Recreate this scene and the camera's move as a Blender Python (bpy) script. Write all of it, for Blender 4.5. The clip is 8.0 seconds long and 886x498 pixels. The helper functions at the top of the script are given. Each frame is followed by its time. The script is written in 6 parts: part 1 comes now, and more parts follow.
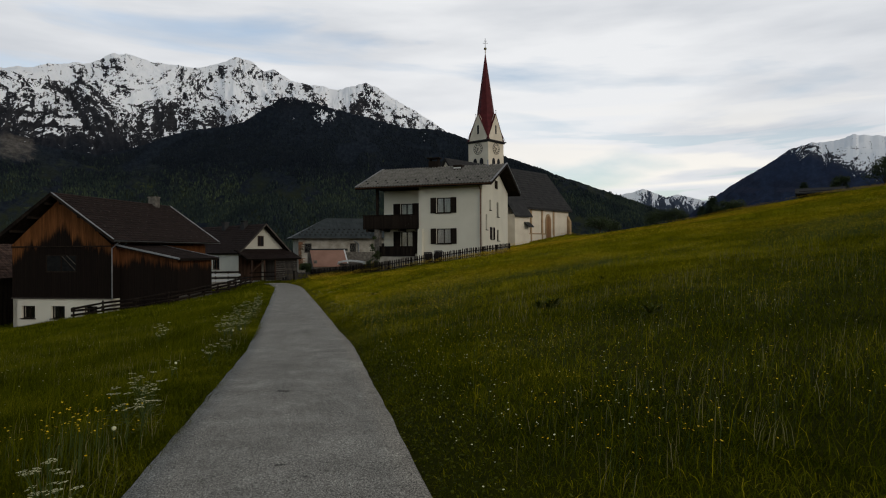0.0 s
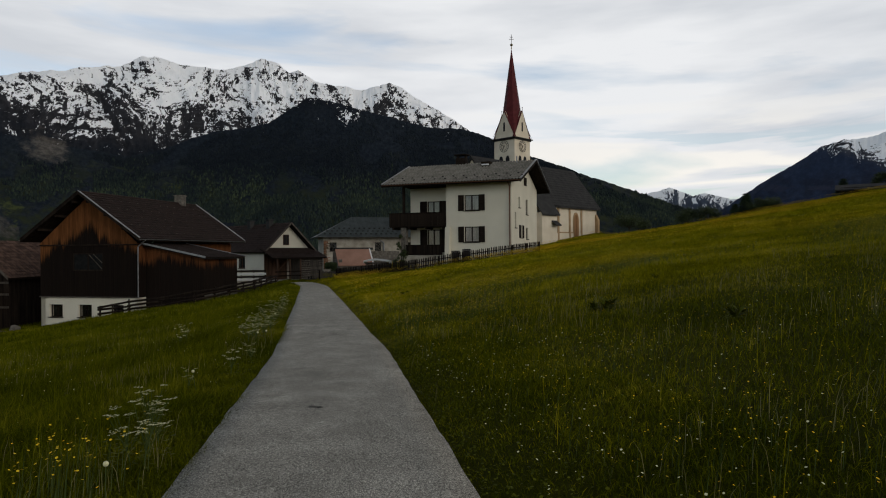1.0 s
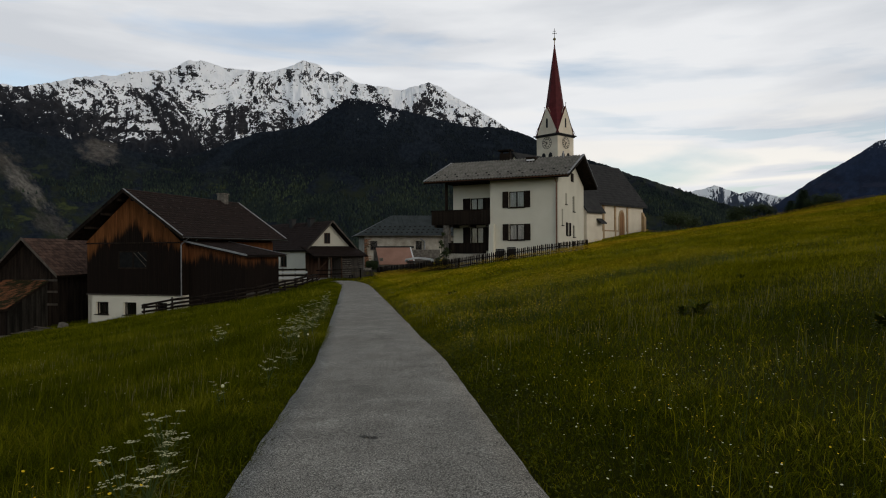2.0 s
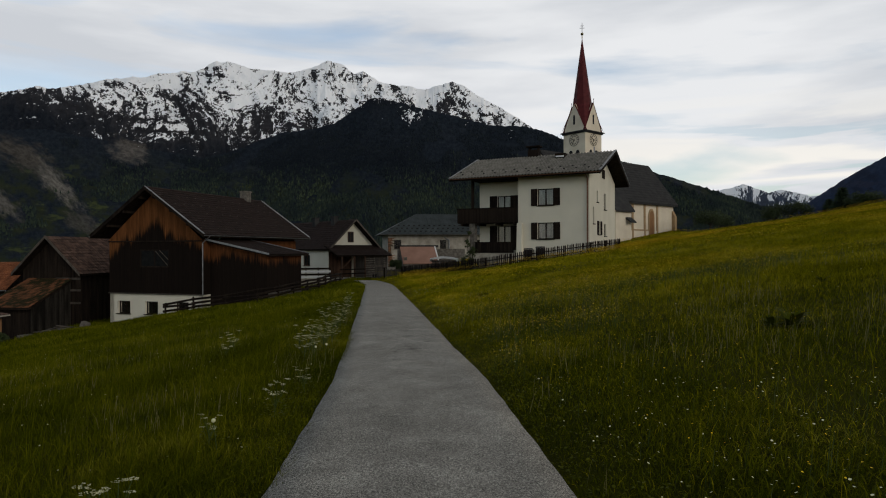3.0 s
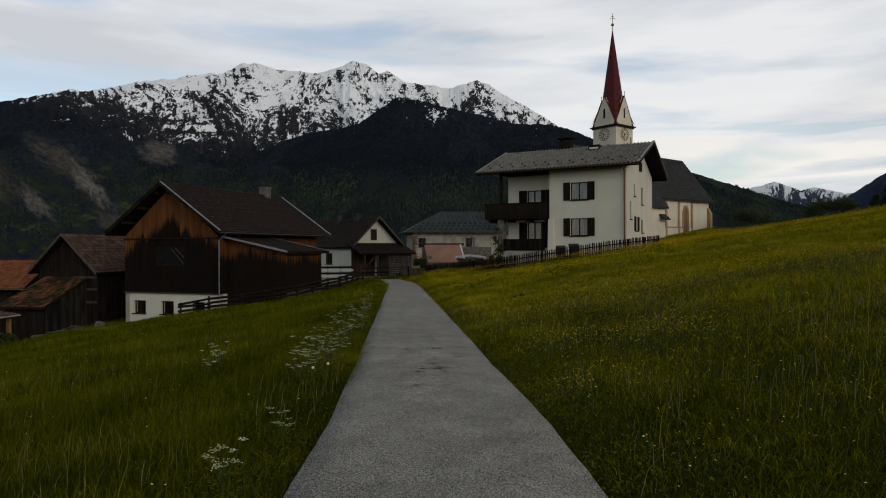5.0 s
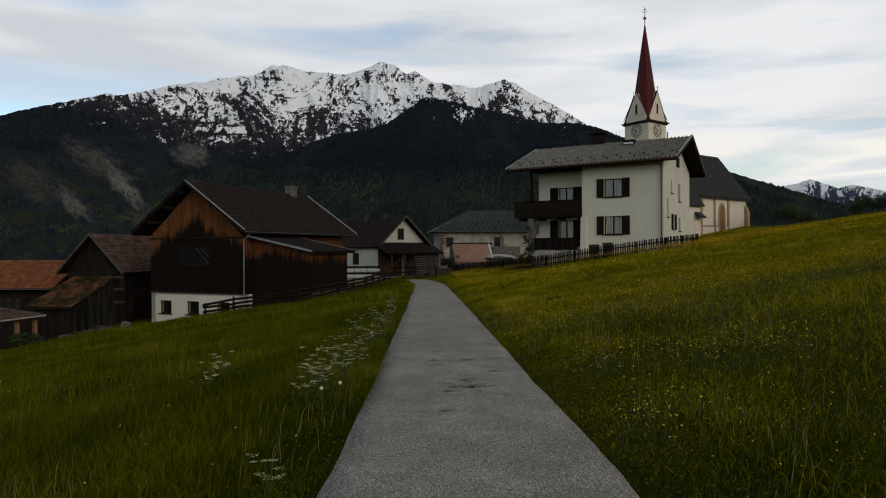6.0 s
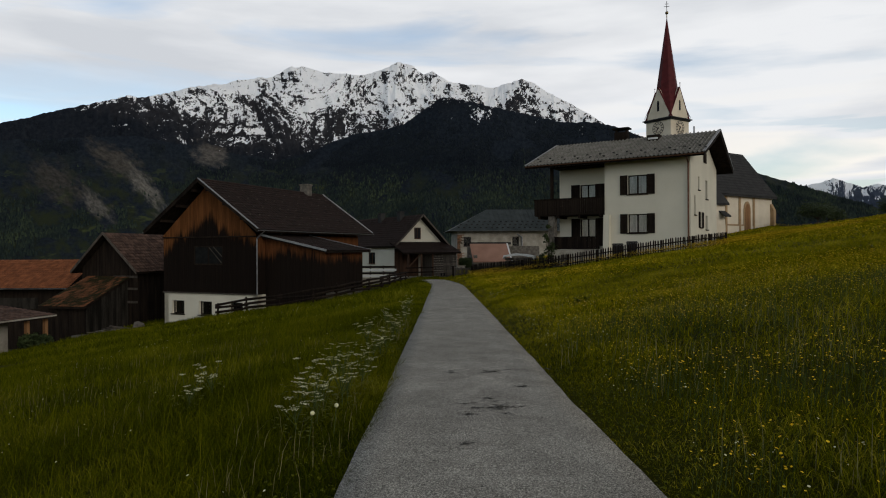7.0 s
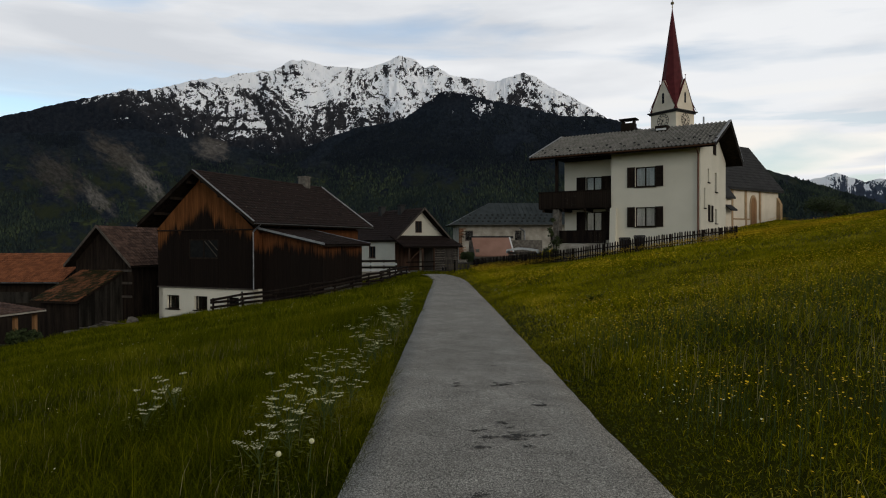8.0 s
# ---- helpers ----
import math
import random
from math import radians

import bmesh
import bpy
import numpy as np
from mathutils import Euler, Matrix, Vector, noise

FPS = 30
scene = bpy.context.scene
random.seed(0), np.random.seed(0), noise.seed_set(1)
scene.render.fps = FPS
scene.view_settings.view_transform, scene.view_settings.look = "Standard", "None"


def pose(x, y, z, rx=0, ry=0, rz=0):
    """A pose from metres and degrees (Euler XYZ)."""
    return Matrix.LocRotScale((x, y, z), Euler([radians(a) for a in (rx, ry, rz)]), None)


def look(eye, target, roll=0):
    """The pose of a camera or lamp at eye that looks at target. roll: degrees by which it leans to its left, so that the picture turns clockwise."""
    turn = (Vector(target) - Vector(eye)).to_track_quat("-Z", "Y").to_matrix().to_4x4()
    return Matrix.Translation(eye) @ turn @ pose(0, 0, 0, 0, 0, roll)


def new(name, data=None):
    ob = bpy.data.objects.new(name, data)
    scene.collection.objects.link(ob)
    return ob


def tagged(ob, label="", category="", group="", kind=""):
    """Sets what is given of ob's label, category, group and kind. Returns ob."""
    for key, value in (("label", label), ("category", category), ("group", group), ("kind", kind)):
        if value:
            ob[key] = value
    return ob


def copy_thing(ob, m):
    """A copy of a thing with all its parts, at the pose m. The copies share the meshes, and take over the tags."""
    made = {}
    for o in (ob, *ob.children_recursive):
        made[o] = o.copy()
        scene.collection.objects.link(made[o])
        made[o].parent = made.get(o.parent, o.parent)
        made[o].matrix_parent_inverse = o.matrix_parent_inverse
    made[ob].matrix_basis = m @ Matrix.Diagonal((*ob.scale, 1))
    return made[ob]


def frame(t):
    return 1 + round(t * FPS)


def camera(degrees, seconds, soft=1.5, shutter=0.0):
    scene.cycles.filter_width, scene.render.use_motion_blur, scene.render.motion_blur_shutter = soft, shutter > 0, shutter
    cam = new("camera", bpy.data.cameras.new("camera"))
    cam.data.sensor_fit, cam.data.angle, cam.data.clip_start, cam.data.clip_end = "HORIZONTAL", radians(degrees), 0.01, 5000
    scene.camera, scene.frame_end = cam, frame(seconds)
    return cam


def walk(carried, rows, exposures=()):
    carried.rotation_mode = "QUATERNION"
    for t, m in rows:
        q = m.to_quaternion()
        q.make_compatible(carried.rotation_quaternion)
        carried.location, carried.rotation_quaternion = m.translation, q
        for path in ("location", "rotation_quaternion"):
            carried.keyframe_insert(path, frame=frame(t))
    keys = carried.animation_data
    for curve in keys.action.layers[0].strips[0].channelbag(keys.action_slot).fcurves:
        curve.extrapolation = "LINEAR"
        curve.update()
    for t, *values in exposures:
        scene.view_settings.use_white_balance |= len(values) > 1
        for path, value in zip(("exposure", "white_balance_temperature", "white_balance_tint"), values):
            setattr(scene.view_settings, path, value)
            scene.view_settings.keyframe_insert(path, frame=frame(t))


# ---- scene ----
cam = camera(70.7, 8.0, 1.1)
PATH = [
    (0, (0.224, -0.699, 1.347), (0.719, 1.239, 1.354), -0.4),
    (0.5, (0.208, -0.1, 1.311), (0.676, 1.844, 1.317), -0.4),
    (1, (0.148, 0.593, 1.267), (0.57, 2.548, 1.273), -0.4),
    (1.5, (0.066, 1.321, 1.208), (0.423, 3.289, 1.213), -0.4),
    (3, (0.037, 3.685, 1.192), (0.263, 5.672, 1.194), -0.2),
    (3.5, (0.053, 4.408, 1.167), (0.262, 6.397, 1.168), -0.2),
    (4, (0.073, 5.047, 1.129), (0.275, 7.037, 1.129), -0.2),
    (4.5, (0.124, 5.671, 1.091), (0.306, 7.663, 1.091), -0.2),
    (6, (0.189, 7.694, 1.041), (0.249, 9.693, 1.04), -0.3),
    (6.5, (0.202, 8.384, 1.004), (0.223, 10.384, 1.005), -0.3),
    (7, (0.197, 9.032, 0.96), (0.202, 11.032, 0.96), -0.3),
    (7.5, (0.181, 9.668, 0.956), (0.183, 11.668, 0.955), -0.2),
    (8, (0.17, 10.278, 0.944), (0.171, 12.278, 0.925), -0.2),
]
walk(cam, [(t, look(eye, target, roll)) for t, eye, target, roll in PATH], [(0, -0.36, 6500, 10), (4.5, -0.42, 6500, 10), (6.5, -0.36, 6500, 10), (8, -0.32, 6500, 10)])

# ---- world, sun, exposure ----
SUN_EL, SUN_AZ = radians(17), radians(143)
world = bpy.data.worlds.new("overcast_sky")
scene.world = world
world.use_nodes = True
wn, wl = world.node_tree.nodes, world.node_tree.links
wn.clear()
w_out = wn.new("ShaderNodeOutputWorld")
w_bg = wn.new("ShaderNodeBackground")
w_sky = wn.new("ShaderNodeTexSky")
w_sky.sky_type, w_sky.sun_disc = "NISHITA", False
w_sky.sun_elevation, w_sky.sun_rotation = SUN_EL, SUN_AZ
w_sky.air_density, w_sky.dust_density = 1.0, 1.0
w_tc = wn.new("ShaderNodeTexCoord")
w_map = wn.new("ShaderNodeMapping")
w_map.inputs["Scale"].default_value = (1.0, 1.0, 5.5)
w_map.inputs["Location"].default_value = (0.35, 0.1, 0.2)
w_n1 = wn.new("ShaderNodeTexNoise")
w_n1.inputs["Scale"].default_value, w_n1.inputs["Detail"].default_value, w_n1.inputs["Distortion"].default_value = 1.7, 6.0, 0.6
w_n1.inputs["Roughness"].default_value = 0.5
w_r1 = wn.new("ShaderNodeValToRGB")
w_r1.color_ramp.elements[0].position, w_r1.color_ramp.elements[1].position = 0.29, 0.48
w_n2 = wn.new("ShaderNodeTexNoise")
w_n2.inputs["Scale"].default_value, w_n2.inputs["Detail"].default_value = 2.6, 5.0
w_r2 = wn.new("ShaderNodeValToRGB")
w_r2.color_ramp.elements[0].color, w_r2.color_ramp.elements[0].position = (0.66, 0.69, 0.735, 1), 0.36
w_r2.color_ramp.elements[1].color, w_r2.color_ramp.elements[1].position = (0.90, 0.915, 0.935, 1), 0.62
w_mul = wn.new("ShaderNodeVectorMath")
w_mul.operation = "SCALE"
w_mul.inputs["Scale"].default_value = 0.17
w_mix = wn.new("ShaderNodeMix")
w_mix.data_type = "RGBA"
wl.new(w_tc.outputs["Generated"], w_map.inputs["Vector"])
wl.new(w_map.outputs["Vector"], w_n1.inputs["Vector"])
wl.new(w_map.outputs["Vector"], w_n2.inputs["Vector"])
w_sx, w_cov = wn.new("ShaderNodeSeparateXYZ"), wn.new("ShaderNodeMath")
wl.new(w_tc.outputs["Generated"], w_sx.inputs[0])
w_cov.operation = "MULTIPLY_ADD"
w_cov.inputs[1].default_value = 0.20
wl.new(w_sx.outputs["X"], w_cov.inputs[0])
wl.new(w_n1.outputs["Fac"], w_cov.inputs[2])
wl.new(w_cov.outputs[0], w_r1.inputs["Fac"])
wl.new(w_n2.outputs["Fac"], w_r2.inputs["Fac"])
wl.new(w_sky.outputs["Color"], w_mul.inputs[0])
# thin bright streaks and blue gaps low over the valley
w_m3, w_n3 = wn.new("ShaderNodeMapping"), wn.new("ShaderNodeTexNoise")
w_m3.inputs["Scale"].default_value, w_m3.inputs["Location"].default_value = (1.0, 1.0, 9.0), (0.9, 0.4, 0.7)
w_n3.inputs["Scale"].default_value, w_n3.inputs["Detail"].default_value, w_n3.inputs["Distortion"].default_value = 3.4, 7.0, 0.5
wl.new(w_tc.outputs["Generated"], w_m3.inputs["Vector"])
wl.new(w_m3.outputs["Vector"], w_n3.inputs["Vector"])


def w_range(src, a, b, lo, hi):
    node = wn.new("ShaderNodeMapRange")
    node.interpolation_type = "SMOOTHSTEP"
    for key, val in (("From Min", a), ("From Max", b), ("To Min", lo), ("To Max", hi)):
        node.inputs[key].default_value = val
    wl.new(src, node.inputs["Value"])
    return node.outputs["Result"]


def w_times(a, b):
    node = wn.new("ShaderNodeMath")
    node.operation = "MULTIPLY"
    wl.new(a, node.inputs[0])
    wl.new(b, node.inputs[1])
    return node.outputs[0]


w_low = w_range(w_sx.outputs["Z"], 0.10, 0.26, 1.0, 0.0)
w_gap = w_range(w_times(w_low, w_range(w_n3.outputs["Fac"], 0.36, 0.47, 1.0, 0.0)), 0.0, 1.0, 1.0, 0.4)
w_lit = wn.new("ShaderNodeMix")
w_lit.data_type = "RGBA"
w_lit.inputs["B"].default_value = (1.02, 0.985, 0.92, 1)
wl.new(w_times(w_low, w_range(w_n3.outputs["Fac"], 0.47, 0.60, 0.0, 1.0)), w_lit.inputs["Factor"])
wl.new(w_r2.outputs["Color"], w_lit.inputs["A"])
wl.new(w_times(w_r1.outputs["Color"], w_gap), w_mix.inputs["Factor"])
wl.new(w_mul.outputs["Vector"], w_mix.inputs["A"])
wl.new(w_lit.outputs["Result"], w_mix.inputs["B"])
wl.new(w_mix.outputs["Result"], w_bg.inputs["Color"])
w_sep = wn.new("ShaderNodeSeparateXYZ")
wl.new(w_tc.outputs["Generated"], w_sep.inputs[0])
w_thick = wn.new("ShaderNodeMapRange")
w_thick.interpolation_type = "SMOOTHSTEP"
w_thick.inputs["From Min"].default_value, w_thick.inputs["From Max"].default_value = 0.36, 0.80
w_thick.inputs["To Min"].default_value, w_thick.inputs["To Max"].default_value = 1.20, 0.25
wl.new(w_sep.outputs["Z"], w_thick.inputs["Value"])
wl.new(w_thick.outputs["Result"], w_bg.inputs["Strength"])
wl.new(w_bg.outputs["Background"], w_out.inputs["Surface"])

sun_data = bpy.data.lights.new("sun", "SUN")
sun_data.energy, sun_data.angle, sun_data.color = 0.72, radians(25), (1.0, 0.92, 0.81)
sun = new("sun", sun_data)
sun.matrix_world = pose(0, 0, 60, 90 - math.degrees(SUN_EL), 0, 180 - math.degrees(SUN_AZ))


# ---- materials ----
def mat(name, a, b, scale=3.0, rough=0.85, fine=40.0, bump=0.3, stretch=(1, 1, 1), metal=0.0, island=0.0, spec=0.12):
    """Two base colours mixed by a broad and a fine noise, with fine relief, in the object's own metres."""
    m = bpy.data.materials.new(name)
    m.use_nodes = True
    n, l = m.node_tree.nodes, m.node_tree.links
    p = n["Principled BSDF"]
    p.inputs["Roughness"].default_value, p.inputs["Metallic"].default_value = rough, metal
    p.inputs["Specular IOR Level"].default_value = spec
    tc, mp = n.new("ShaderNodeTexCoord"), n.new("ShaderNodeMapping")
    mp.inputs["Scale"].default_value = stretch
    l.new(tc.outputs["Object"], mp.inputs["Vector"])
    n1, n2 = n.new("ShaderNodeTexNoise"), n.new("ShaderNodeTexNoise")
    n1.inputs["Scale"].default_value, n1.inputs["Detail"].default_value = scale, 5
    n2.inputs["Scale"].default_value, n2.inputs["Detail"].default_value = fine, 3
    for k in (n1, n2):
        l.new(mp.outputs["Vector"], k.inputs["Vector"])
    add = n.new("ShaderNodeMath")
    add.operation = "MULTIPLY_ADD"
    add.inputs[1].default_value = 0.35
    l.new(n2.outputs["Fac"], add.inputs[0])
    l.new(n1.outputs["Fac"], add.inputs[2])
    last = add.outputs[0]
    if island:
        info = n.new("ShaderNodeObjectInfo")
        ad = n.new("ShaderNodeMath")
        ad.operation = "MULTIPLY_ADD"
        ad.inputs[1].default_value = island / 2
        isl, av = n.new("ShaderNodeNewGeometry"), n.new("ShaderNodeMath")
        av.operation = "ADD"
        l.new(info.outputs["Random"], av.inputs[0])
        l.new(isl.outputs["Random Per Island"], av.inputs[1])
        l.new(av.outputs[0], ad.inputs[0])
        l.new(last, ad.inputs[2])
        sb = n.new("ShaderNodeMath")
        sb.operation = "SUBTRACT"
        sb.inputs[1].default_value = island / 2
        l.new(ad.outputs[0], sb.inputs[0])
        last = sb.outputs[0]
    r = n.new("ShaderNodeValToRGB")
    r.color_ramp.elements[0].position, r.color_ramp.elements[1].position = 0.45, 0.9
    r.color_ramp.elements[0].color, r.color_ramp.elements[1].color = (*a, 1), (*b, 1)
    l.new(last, r.inputs["Fac"])
    l.new(r.outputs["Color"], p.inputs["Base Color"])
    if bump:
        bp = n.new("ShaderNodeBump")
        bp.inputs["Strength"].default_value, bp.inputs["Distance"].default_value = bump, 0.02
        l.new(n2.outputs["Fac"], bp.inputs["Height"])
        l.new(bp.outputs["Normal"], p.inputs["Normal"])
    return m


def weathered(name, fresh, dark, centre, peak, fall, spread, wood_scale=9.0):
    """Upright boards, blackened by rain below a ragged line that is highest at one place along the wall."""
    m = mat(name, tuple(c * 0.55 for c in fresh), fresh, wood_scale, 0.8, 30, 0.35, (1, 1, 0.08), island=0.6, spec=0.02)
    n, l = m.node_tree.nodes, m.node_tree.links
    p = n["Principled BSDF"]
    ramp = p.inputs["Base Color"].links[0].from_socket
    tc, sep = n.new("ShaderNodeTexCoord"), n.new("ShaderNodeSeparateXYZ")
    l.new(tc.outputs["Object"], sep.inputs[0])

    def op(kind, a, b):
        o = n.new("ShaderNodeMath")
        o.operation = kind
        for i, v in enumerate((a, b)):
            if isinstance(v, (int, float)):
                o.inputs[i].default_value = v
            else:
                l.new(v, o.inputs[i])
        return o.outputs[0]

    away = op("ABSOLUTE", op("SUBTRACT", sep.outputs["X"], centre), 0.0)
    line = op("SUBTRACT", peak, op("MULTIPLY", away, fall))
    v = op("DIVIDE", op("SUBTRACT", sep.outputs["Z"], line), spread)
    for scale, amount, tall in ((1.1, 1.5, 0.16), (5.0, 1.3, 0.10), (17.0, 1.2, 0.035)):
        ns, mp = n.new("ShaderNodeTexNoise"), n.new("ShaderNodeMapping")
        mp.inputs["Scale"].default_value = (1, 1, tall)
        l.new(tc.outputs["Object"], mp.inputs["Vector"])
        l.new(mp.outputs["Vector"], ns.inputs["Vector"])
        ns.inputs["Scale"].default_value, ns.inputs["Detail"].default_value = scale, 5
        v = op("ADD", v, op("MULTIPLY", op("SUBTRACT", ns.outputs["Fac"], 0.5), amount))
    rp = n.new("ShaderNodeValToRGB")
    rp.color_ramp.elements[0].position, rp.color_ramp.elements[1].position = 0.25, 0.75
    l.new(v, rp.inputs["Fac"])
    mix = n.new("ShaderNodeMix")
    mix.data_type = "RGBA"
    tarred = n.new("ShaderNodeVectorMath")
    tarred.operation = "MULTIPLY_ADD"
    tarred.inputs[1].default_value, tarred.inputs[2].default_value = (0.05, 0.075, 0.15), tuple(c * 0.6 for c in dark)
    l.new(ramp, tarred.inputs[0])
    l.new(tarred.outputs[0], mix.inputs["A"])
    l.new(rp.outputs["Color"], mix.inputs["Factor"])
    l.new(ramp, mix.inputs["B"])
    l.new(mix.outputs["Result"], p.inputs["Base Color"])
    return m


def plain(name, c, rough=0.6, metal=0.0):
    return mat(name, tuple(v * 0.85 for v in c), c, 6, rough, 60, 0.1, metal=metal)


def road_material():
    """Worn asphalt: pale and dark stone grains showing in the binder, with broad tyre-polished and damp patches."""
    m = mat("worn_asphalt", (0.232, 0.219, 0.188), (0.308, 0.291, 0.252), 0.55, 0.92, 12, 0.0, spec=0.12)
    n, l = m.node_tree.nodes, m.node_tree.links
    p = n["Principled BSDF"]
    col = p.inputs["Base Color"].links[0].from_socket
    tc = n.new("ShaderNodeTexCoord")
    for scale, lo, hi, a, b in ((60, 0.36, 0.64, 0.55, 1.42), (150, 0.40, 0.60, 0.22, 1.95), (2.2, 0.35, 0.7, 0.86, 1.10)):
        t, r, mx = n.new("ShaderNodeTexNoise"), n.new("ShaderNodeValToRGB"), n.new("ShaderNodeMix")
        t.inputs["Scale"].default_value, t.inputs["Detail"].default_value = scale, 3
        l.new(tc.outputs["Object"], t.inputs["Vector"])
        r.color_ramp.elements[0].position, r.color_ramp.elements[1].position = lo, hi
        r.color_ramp.elements[0].color, r.color_ramp.elements[1].color = (a, a, a, 1), (b, b, b, 1)
        l.new(t.outputs["Fac"], r.inputs["Fac"])
        mx.data_type, mx.blend_type, mx.clamp_result = "RGBA", "MULTIPLY", False
        mx.inputs["Factor"].default_value = 1
        l.new(col, mx.inputs["A"])
        l.new(r.outputs["Color"], mx.inputs["B"])
        col = mx.outputs["Result"]
        if scale == 60:
            bp = n.new("ShaderNodeBump")
            bp.inputs["Strength"].default_value, bp.inputs["Distance"].default_value = 0.7, 0.012
            l.new(t.outputs["Fac"], bp.inputs["Height"])
            l.new(bp.outputs["Normal"], p.inputs["Normal"])
    l.new(col, p.inputs["Base Color"])
    return m


M_PLASTER = mat("white_plaster", (0.60, 0.565, 0.455), (0.68, 0.64, 0.52), 0.5, 0.9, 25, 0.15)
M_CREAM = mat("cream_plaster", (0.62, 0.54, 0.41), (0.74, 0.66, 0.52), 0.6, 0.9, 25, 0.15)
# Old peeling plaster; also greys the carport's white wall as roof shade.
M_OLDPL_SHADE = mat("old_and_shaded_plaster", (0.20, 0.175, 0.138), (0.46, 0.43, 0.36), 0.9, 0.9, 18, 0.3)
M_DARKWOOD = mat("dark_wood", (0.009, 0.007, 0.006), (0.030, 0.022, 0.016), 4, 0.85, 30, 0.3, (1, 1, 0.12), island=0.4, spec=0.03)
M_OLDBOARD = mat("old_grey_boards", (0.012, 0.011, 0.009), (0.055, 0.048, 0.040), 2.2, 0.9, 30, 0.4, (1, 1, 0.16), island=0.6, spec=0.03)
M_ROOFOLD = mat("old_brown_tiles", (0.058, 0.036, 0.027), (0.16, 0.098, 0.074), 2.5, 0.85, 20, 0.5, island=0.6)
M_BROWNWOOD = mat("brown_wood", (0.05, 0.028, 0.018), (0.12, 0.065, 0.04), 4, 0.75, 30, 0.3, (1, 1, 0.12), island=0.4)
M_GREYWOOD = mat("grey_wood", (0.042, 0.036, 0.029), (0.12, 0.10, 0.082), 4, 0.85, 30, 0.35, (1, 1, 0.2), island=0.5)
M_BARN = weathered("barn_boards", (0.185, 0.074, 0.026), (0.009, 0.008, 0.007), -4.3, 2.6, 0.46, 1.25)
M_BARNSIDE = weathered("barn_side_boards", (0.15, 0.058, 0.022), (0.013, 0.011, 0.009), 2.0, 0.30, 0.14, 1.1)
M_ROOFBROWN = mat("brown_tiles", (0.011, 0.0075, 0.0062), (0.031, 0.020, 0.0165), 2.5, 0.8, 20, 0.4, island=0.5)
M_ROOFGREY = mat("grey_fibre_roof", (0.11, 0.107, 0.092), (0.23, 0.22, 0.195), 1.6, 0.85, 14, 0.3, island=0.2)
M_ROOFDARK = mat("dark_shingles", (0.022, 0.022, 0.022), (0.045, 0.044, 0.042), 1.2, 0.8, 14, 0.4)
M_ROOFSLATE = mat("slate_metal_roof", (0.026, 0.033, 0.034), (0.055, 0.066, 0.066), 0.8, 0.55, 14, 0.2)
M_ROOFRED = mat("red_tiles", (0.15, 0.052, 0.022), (0.31, 0.115, 0.05), 2.0, 0.85, 20, 0.4, island=0.5)
M_ROOFMOSS = mat("mossy_tiles", (0.022, 0.021, 0.008), (0.27, 0.105, 0.05), 0.9, 0.9, 6, 0.8, island=0.6)
M_SPIRE = mat("red_spire_shingles", (0.060, 0.011, 0.012), (0.11, 0.021, 0.023), 1.2, 0.65, 12, 0.35)
M_PINK = mat("pink_sheet", (0.25, 0.14, 0.10), (0.33, 0.19, 0.14), 0.8, 0.8, 10, 0.1)
M_STONE = mat("rubble_stone", (0.07, 0.063, 0.052), (0.19, 0.172, 0.146), 3.5, 0.95, 16, 0.8)
M_OCHRE = mat("ochre_stone", (0.30, 0.20, 0.11), (0.42, 0.29, 0.16), 1.5, 0.9, 16, 0.3)
M_DOOR = mat("oak_door", (0.20, 0.10, 0.045), (0.30, 0.16, 0.07), 5, 0.7, 30, 0.3, (1, 1, 0.1))
M_WHITE = plain("white_paint", (0.72, 0.72, 0.70), 0.6)
M_METAL = mat("zinc", (0.20, 0.20, 0.20), (0.34, 0.34, 0.34), 3, 0.45, 30, 0.05, metal=0.7)
M_COPPER = plain("copper_pipe", (0.16, 0.08, 0.05), 0.5, 0.5)
M_CURTAIN = mat("white_curtain", (0.30, 0.30, 0.30), (0.55, 0.55, 0.54), 5, 0.95, 40, 0.2, (1, 1, 0.15))
# Near-black for unlit interiors and openings, put in as colour; also the bins.
M_BLACK = plain("dark_room", (0.012, 0.012, 0.013), 0.5)
M_GOLD = plain("gilt_metal", (0.20, 0.16, 0.08), 0.4, 0.8)
M_CLOCK = plain("clock_ring", (0.055, 0.045, 0.04), 0.7)
M_ROAD = road_material()
M_TAR = mat("tar_spot", (0.035, 0.033, 0.030), (0.11, 0.105, 0.095), 40, 0.85, 90, 0.3)
M_BARK = mat("bark", (0.03, 0.024, 0.018), (0.075, 0.06, 0.046), 6, 0.95, 25, 0.6)
M_NEEDLE = mat("needles", (0.012, 0.022, 0.010), (0.035, 0.052, 0.022), 2, 0.8, 12, 0.3)
M_LEAF = mat("leaves", (0.016, 0.025, 0.009), (0.045, 0.062, 0.020), 2, 0.7, 12, 0.3)
m_glass = bpy.data.materials.new("window_glass")
m_glass.use_nodes = True
m_glass.node_tree.nodes["Principled BSDF"].inputs["Roughness"].default_value = 0.03
m_glass.node_tree.nodes["Principled BSDF"].inputs["Transmission Weight"].default_value = 1.0
M_GLASS = m_glass
M_DUSTY = mat("dusty_dark_glass", (0.005, 0.006, 0.006), (0.016, 0.016, 0.015), 3, 0.55, 30, 0.0, spec=0.04)


def ground_material():
    m = mat("meadow_soil", (0.017, 0.020, 0.001), (0.044, 0.044, 0.002), 0.35, 0.95, 6, 0.6, spec=0.03)
    return m


M_GROUND = ground_material()


